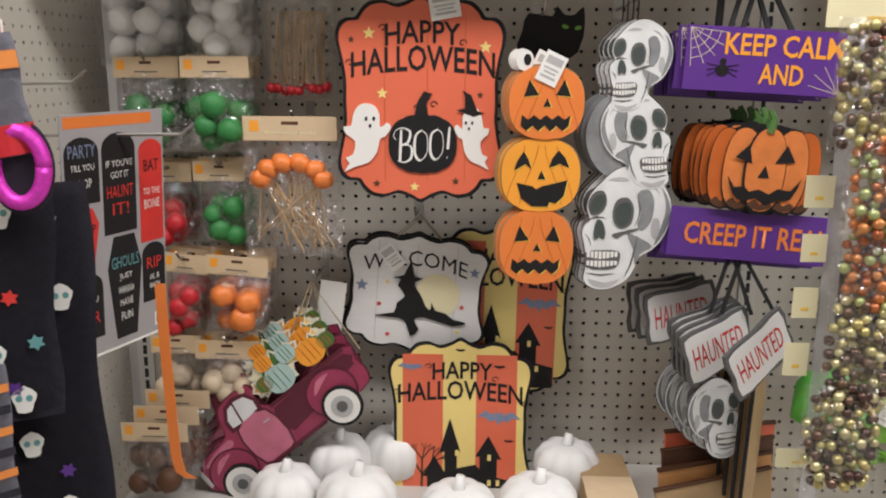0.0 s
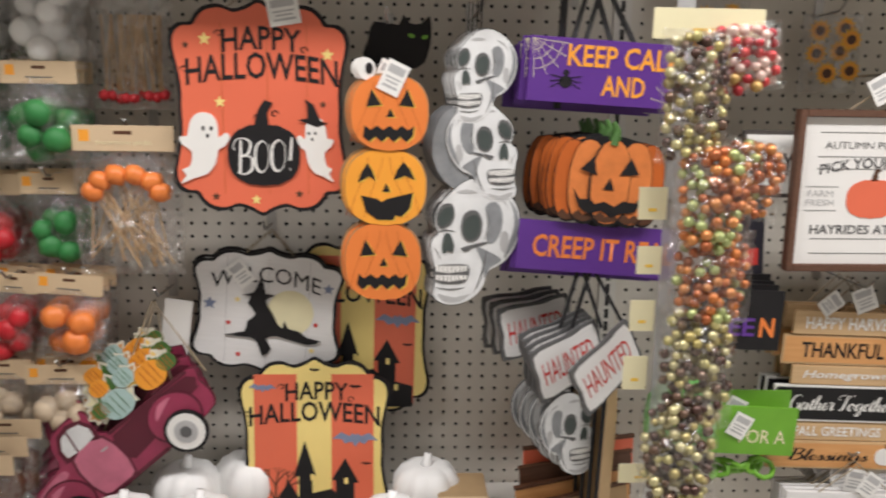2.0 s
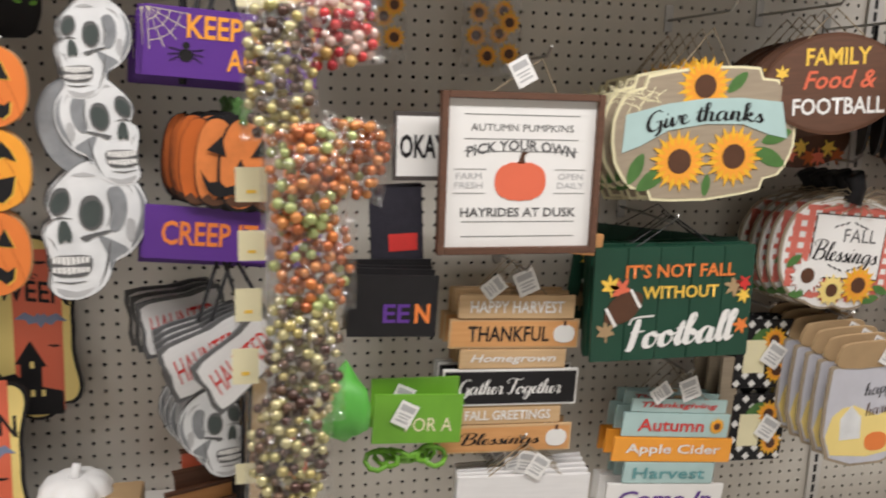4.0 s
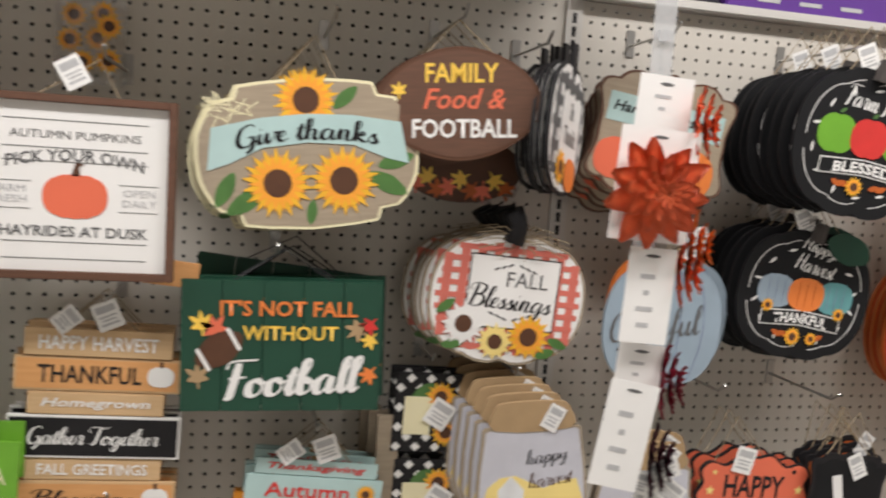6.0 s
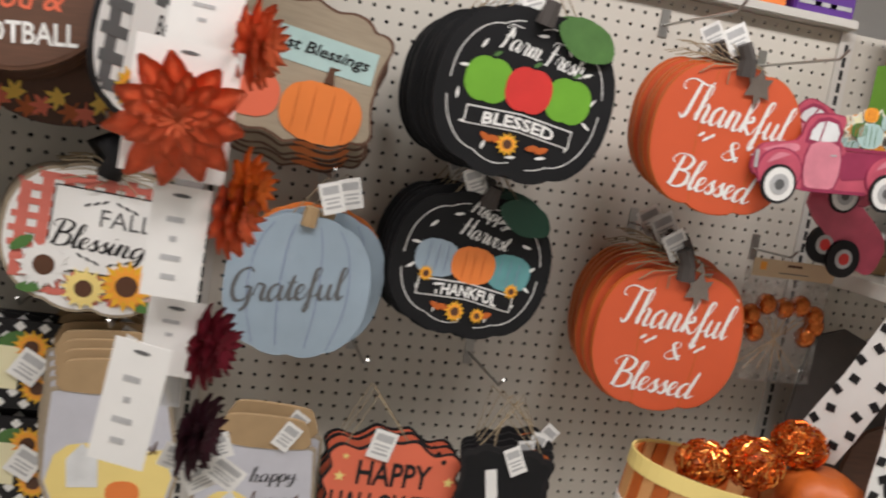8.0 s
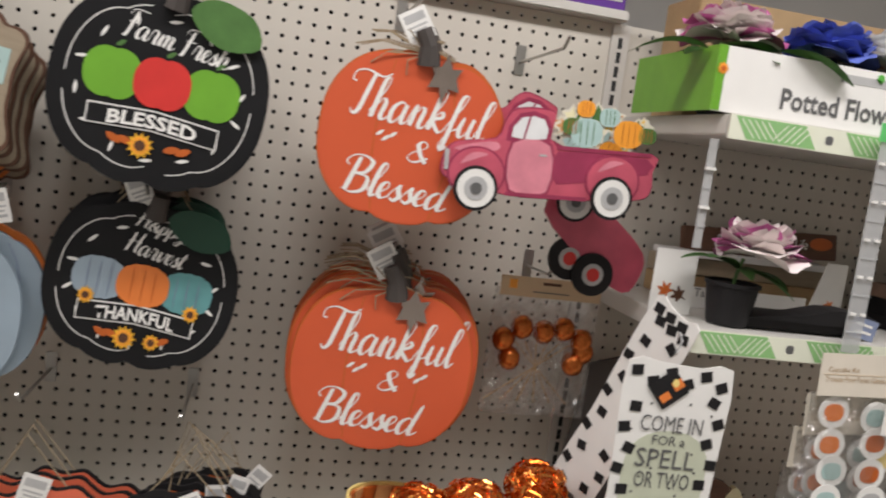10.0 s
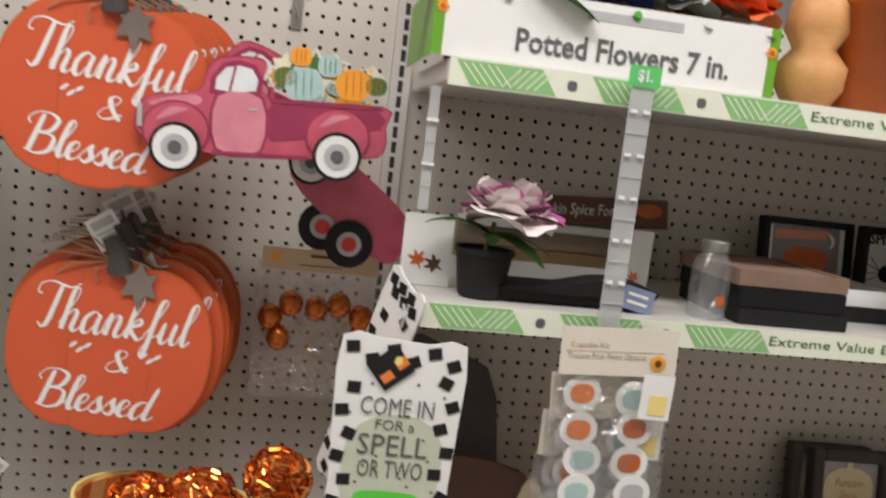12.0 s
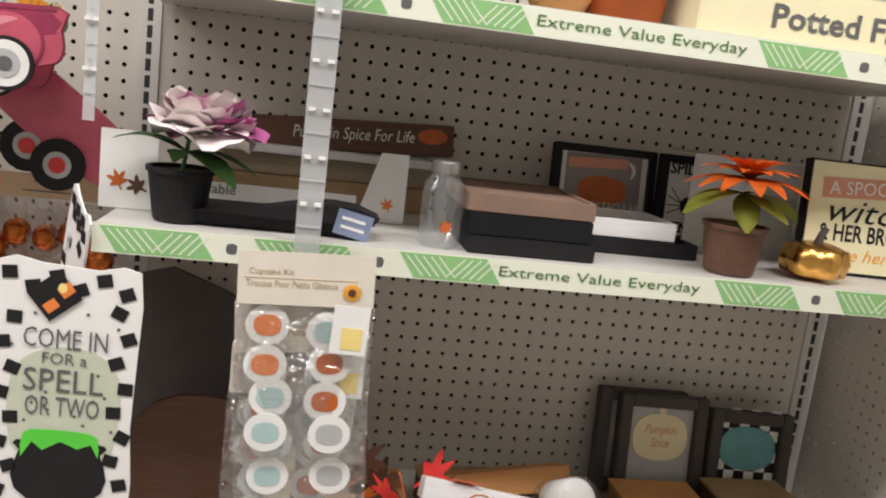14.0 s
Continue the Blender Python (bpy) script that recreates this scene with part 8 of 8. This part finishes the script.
lettering("& HER BROOM", BLACK, wh, 0.01, 0.06, 0.0234, 0.026, 0.165, bold=0.02)
lettering("live here", YELORG, wh, 0.005, 0.028, 0.0234, 0.018, 0.10, shear=0.3)
cbx = thing("clear_box", "clear plastic display box behind the flower", "box", pose(3.86, 1.45, 1.246))
part("front_panel", box(-0.09, 0.09, -0.03, -0.029, 0, 0.15), HOLDER, cbx)
part("top_panel", box(-0.09, 0.09, -0.028, 0.06, 0.15, 0.151), HOLDER, cbx)


# ---- towel with cauldron, party bag ----
def towel(m4, w, h, front, label):
    s = thing("kitchen_towel", label, "towel", m4, "spell towels")
    edge = [(-w / 2, 0), (-w / 2 - 0.002, -h * 0.3), (-w / 2 + 0.002, -h * 0.6), (-w / 2 - 0.002, -h), (-w * 0.2, -h - 0.003), (w * 0.15, -h + 0.002), (w / 2 + 0.002, -h), (w / 2 - 0.001, -h * 0.6), (w / 2 + 0.002, -h * 0.3), (w / 2, 0), (w * 0.2, -0.002), (-w * 0.2, 0.001)]
    part("cloth", slab(smoothed(edge, 2), 0.0025), PAPER, s)
    rnd = random.Random(5)
    y = 0.0034
    for i in range(24):
        if i < 6:
            x, z = -w / 2 + 0.014 + i * (w - 0.028) / 5, -0.013 - 0.014 * (i % 2)
        else:
            side = -1 if i % 2 else 1
            x, z = side * (w / 2 - 0.009 - 0.012 * (i // 2 % 2)), -0.05 - (i - 6) * (h - 0.06) / 17
        part("black_patch", slab(rect(0.017, 0.015, x, z, rnd.uniform(-25, 25)), 0.0004, y), BLACK, s)
    if front:
        SAGE = mat("sage_print", (0.55, 0.58, 0.45), 0.7, var=0.12)
        part("potion_cloud", slab(smoothed([(-.055, -.125), (-.02, -.10), (.03, -.10), (.062, -.13), (.062, -.20), (.045, -.235), (-.045, -.235), (-.062, -.18)], 3), 0.0003, y - 0.0005), SAGE, s)
        for body, z, hh, ww in (("COME IN", -0.087, 0.024, 0.094), ("FOR a", -0.111, 0.014, 0.05), ("SPELL", -0.138, 0.028, 0.09), ("OR TWO", -0.170, 0.024, 0.084)):
            lettering(body, GREYINK, s, 0.0, z, y + 0.0006, hh, ww)
        for i in range(18):
            part("dot", slab(oval(0.004, 0.004, rnd.uniform(-.06, .06), rnd.uniform(-.2, -.05), 8), 0.0003, y), GREYINK, s)
        c = part("cauldron", slab(smoothed([(-.05, -.215), (.05, -.215), (.046, -.228), (.055, -.26), (.035, -.29), (-.035, -.29), (-.055, -.26), (-.046, -.228)], 2), 0.0004, y), BLACK, s, "black printed cauldron")
        part("slime", slab(smoothed([(-.042, -.205), (-.02, -.20), (.02, -.20), (.042, -.206), (.044, -.232), (.035, -.215), (.02, -.222), (.0, -.214), (-.02, -.226), (-.032, -.216), (-.044, -.236)], 2), 0.0004, y + 0.0006), mat("slime_green", (0.10, 0.62, 0.05), 0.5), c, "bright green slime")
        tg2 = part("product_tag", slab(rect(0.046, 0.042, -0.015, -0.036, 40), 0.0008, y + 0.001), BLACK, s, "black and orange product tag")
        part("tag_corner", slab(rect(0.016, 0.014, -0.002, -0.028, 40), 0.0003, y + 0.0019), ORANGE, tg2)
        part("tag_corner", slab(rect(0.016, 0.012, -0.018, -0.048, 40), 0.0003, y + 0.0019), ORANGE, tg2)
        part("tag_skull", slab(oval(0.010, 0.012, -0.006, -0.026), 0.0003, y + 0.0023), PALEYEL, tg2)
    return s


towel(pose(2.943, 1.215, 1.195, 0, 1, -3), 0.158, 0.32, True, "white kitchen towel lettered come in for a spell, black patches")
towel(pose(2.945, 1.25, 1.262, 0, 24, -62), 0.085, 0.36, False, "folded white towel with black patches hanging beside")
hk = thing("shelf_hook", "clear plastic shelf hook holding the towel", "hook", pose(2.935, 1.222, 1.21))
part("hook_wire", tube([(0, 0, 0.0), (0.004, -0.004, 0.018), (0, 0, 0.03)], 0.002), HOLDER, hk)


def party_bag(m4, seed):
    s = thing("party_pack_bag", "clear bag of printed party stickers with cream header card", "party bag", m4, "party pack bags")
    hc = part("header_card", slab(rect(0.155, 0.062, 0, 0.118), 0.001, 0.008), mat("cream_card", (0.72, 0.66, 0.56), 0.6) if "cream_card" not in bpy.data.materials else bpy.data.materials["cream_card"], s, "cream printed header")
    lettering("Cupcake Kit", MDF, hc, -0.040, 0.125, 0.0092, 0.009, 0.05)
    lettering("Trousse Pour Petits Gâteaux", MDF, hc, -0.016, 0.112, 0.0092, 0.008, 0.104)
    art(hc, "rule_line", CARD, [rect(0.13, 0.0006, -0.006, 0.1185)], 0.0092)
    daisy(hc, 0.052, 0.105, 0.012, 0.0094)
    film_bag(0.16, 0.20, 0.03, s, 0.09, seed)
    rnd = random.Random(seed)
    for i in range(8):
        x, z = (-.04, .03)[i % 2] + rnd.uniform(-.006, .006), 0.06 - 0.042 * (i // 2) + rnd.uniform(-.006, .006)
        c = part("sticker", slab(oval(0.05, 0.048, x, z, 20), 0.001, 0.004 + 0.0012 * i), PAPER, s)
        part("sticker_print", slab(pumpkin(0.032, 0.026, 5, 0.06, x, z), 0.0004, 0.0052 + 0.0012 * i), (ORANGE, PALETEAL, DKORANGE, LTGREY)[rnd.randrange(4)], c)
    cc = part("cupcake_card", slab(rect(0.042, 0.058, 0.052, 0.062, -4), 0.0006, 0.017), PAPER, s)
    part("cupcake_print", slab(rect(0.024, 0.026, 0.054, 0.052, -4), 0.0004, 0.0178), PALEYEL, cc)
    return s


pb = party_bag(pose(3.213, 1.18, 1.094, 0, -2, 0), 71)
copy_thing(pb, pose(3.217, 1.195, 1.033, 0, -4, 0))
copy_thing(pb, pose(3.207, 1.21, 0.973, 0, 0, 0))

# ---- bottom shelf of the fourth bay ----
rgx = thing("brown_felt_rug", "dark brown felt shapes hanging at the back", "felt", pose(3.04, 1.53, 0.98))
part("felt", slab(smoothed([(-.10, -.2), (.11, -.2), (.11, .05), (.05, .12), (-.10, .13)], 2), 0.01), DKMDF, rgx)
rg2 = thing("brown_felt_rug", "dark brown felt shape with rounded tan corner", "felt", pose(3.10, 1.42, 0.88, 0, 0, 0))
part("felt", slab(smoothed([(-.11, -.1), (.11, -.1), (.11, .04), (-.02, .09), (-.11, .05)], 3), 0.01), WOODD, rg2)
part("tan_corner", slab(oval(0.05, 0.16, 0.095, -0.02, 20), 0.012), PALETAG, rg2)


def picture(x, y, z, w, h, roll, face, label):
    s = thing("framed_picture", label, "picture", pose(x, y, z, -9, roll, 0), "framed pictures")
    part("face", box(-w / 2 + 0.02, w / 2 - 0.02, -0.012, 0, 0.02, h - 0.02), face, s)
    for a, b, c, d in ((-w / 2, -w / 2 + 0.022, 0, h), (w / 2 - 0.022, w / 2, 0, h), (-w / 2 + 0.022, w / 2 - 0.022, 0, 0.022), (-w / 2 + 0.022, w / 2 - 0.022, h - 0.022, h)):
        part("rail", box(a, b, -0.026, 0, c, d, bevel=0.002), DKMDF, s, "dark stained frame rail")
    return s


pc = picture(3.856, 1.545, 0.776, 0.165, 0.186, 1, LTGREY, "dark framed picture of a white pumpkin on grey planks")
part("pumpkin", slab(pumpkin(0.105, 0.085, 5, 0.05, 0.0, 0.11), 0.002, 0.0122), PALETAG, pc)
part("stem", slab(rect(0.012, 0.02, 0, 0.158), 0.002, 0.0122), PALETAG, pc)
lettering("Pumpkin\nSpice", WOODO, pc, 0, 0.11, 0.0146, 0.045, 0.06, shear=0.3)
copy_thing(pc, pose(3.826, 1.572, 0.776, -8, 1, 0))
pc2 = picture(4.022, 1.54, 0.776, 0.16, 0.168, 2, BLACK, "dark framed picture with black plaid and teal pumpkin")
for i in range(6):
    for j in range(8):
        if (i + j) % 2 == 0:
            part("check", slab(rect(0.019, 0.019, -0.05 + 0.02 * i, 0.03 + 0.019 * j), 0.0004, 0.0122), WHITE, pc2)
part("pumpkin", slab(pumpkin(0.11, 0.08, 5, 0.05, 0, 0.1), 0.002, 0.0128), TEAL, pc2)
rnd = random.Random(9)
for k in range(26):
    l = thing("cloth_leaf", "red and orange cloth autumn leaf in a heap", "leaf", pose(3.36 + rnd.uniform(-.08, .10), 1.36 + rnd.uniform(-.08, .1), 0.80 + 0.11 * rnd.random() ** 1.5, rnd.uniform(-60, 60), rnd.uniform(-60, 60), rnd.uniform(0, 360)), "cloth autumn leaves")
    part("leaf_blade", slab(maple(rnd.uniform(0.03, 0.045), 0, 0), 0.001), (RED, ORRED, DKORANGE, BROWN)[k % 4], l)
w1 = plank(3.56, 1.32, 0.845, 0.34, 0.03, 0.03, WHITEW, "Give Thanks", DKORANGE, "white wooden block sign lying aslant on the shelf", -20, 10)
w2 = plank(3.80, 1.25, 0.80, 0.40, 0.035, 0.03, WHITEW, "Welcome To Our Patch", DKORANGE, "white wooden block sign lying aslant on the shelf", -30, -7)
w3 = plank(3.56, 1.46, 0.815, 0.20, 0.04, 0.05, WOODO, "", WHITE, "orange wooden block sign in the heap", -20, -8)
sp = thing("white_spool", "white spool wrapped in clear film", "spool", pose(3.62, 1.33, 0.87, 60, 0, 15))
part("core", lathe([(0.028, -0.03), (0.032, -0.028), (0.032, 0.028), (0.028, 0.03)], 28), PAPER, sp, smooth=True)
part("wrap", lathe([(0.034, -0.045), (0.036, 0.0), (0.034, 0.04)], 20), FILM, sp, smooth=True)
for k in range(6):
    bx = thing("craft_box", "brown craft box low on the shelf", "box", pose(3.15 + 0.17 * k, 1.43, 0.776), "low craft boxes")
    part("body", box(-0.07, 0.07, -0.08, 0.08, 0, 0.03 + 0.01 * (k % 3), bevel=0.002), (WOODD, MDF, BROWN)[k % 3], bx)
    part("lid", box(-0.072, 0.072, -0.082, 0.082, 0.0305 + 0.01 * (k % 3), 0.036 + 0.01 * (k % 3)), (BROWN, WOODO, MDF)[k % 3], bx)
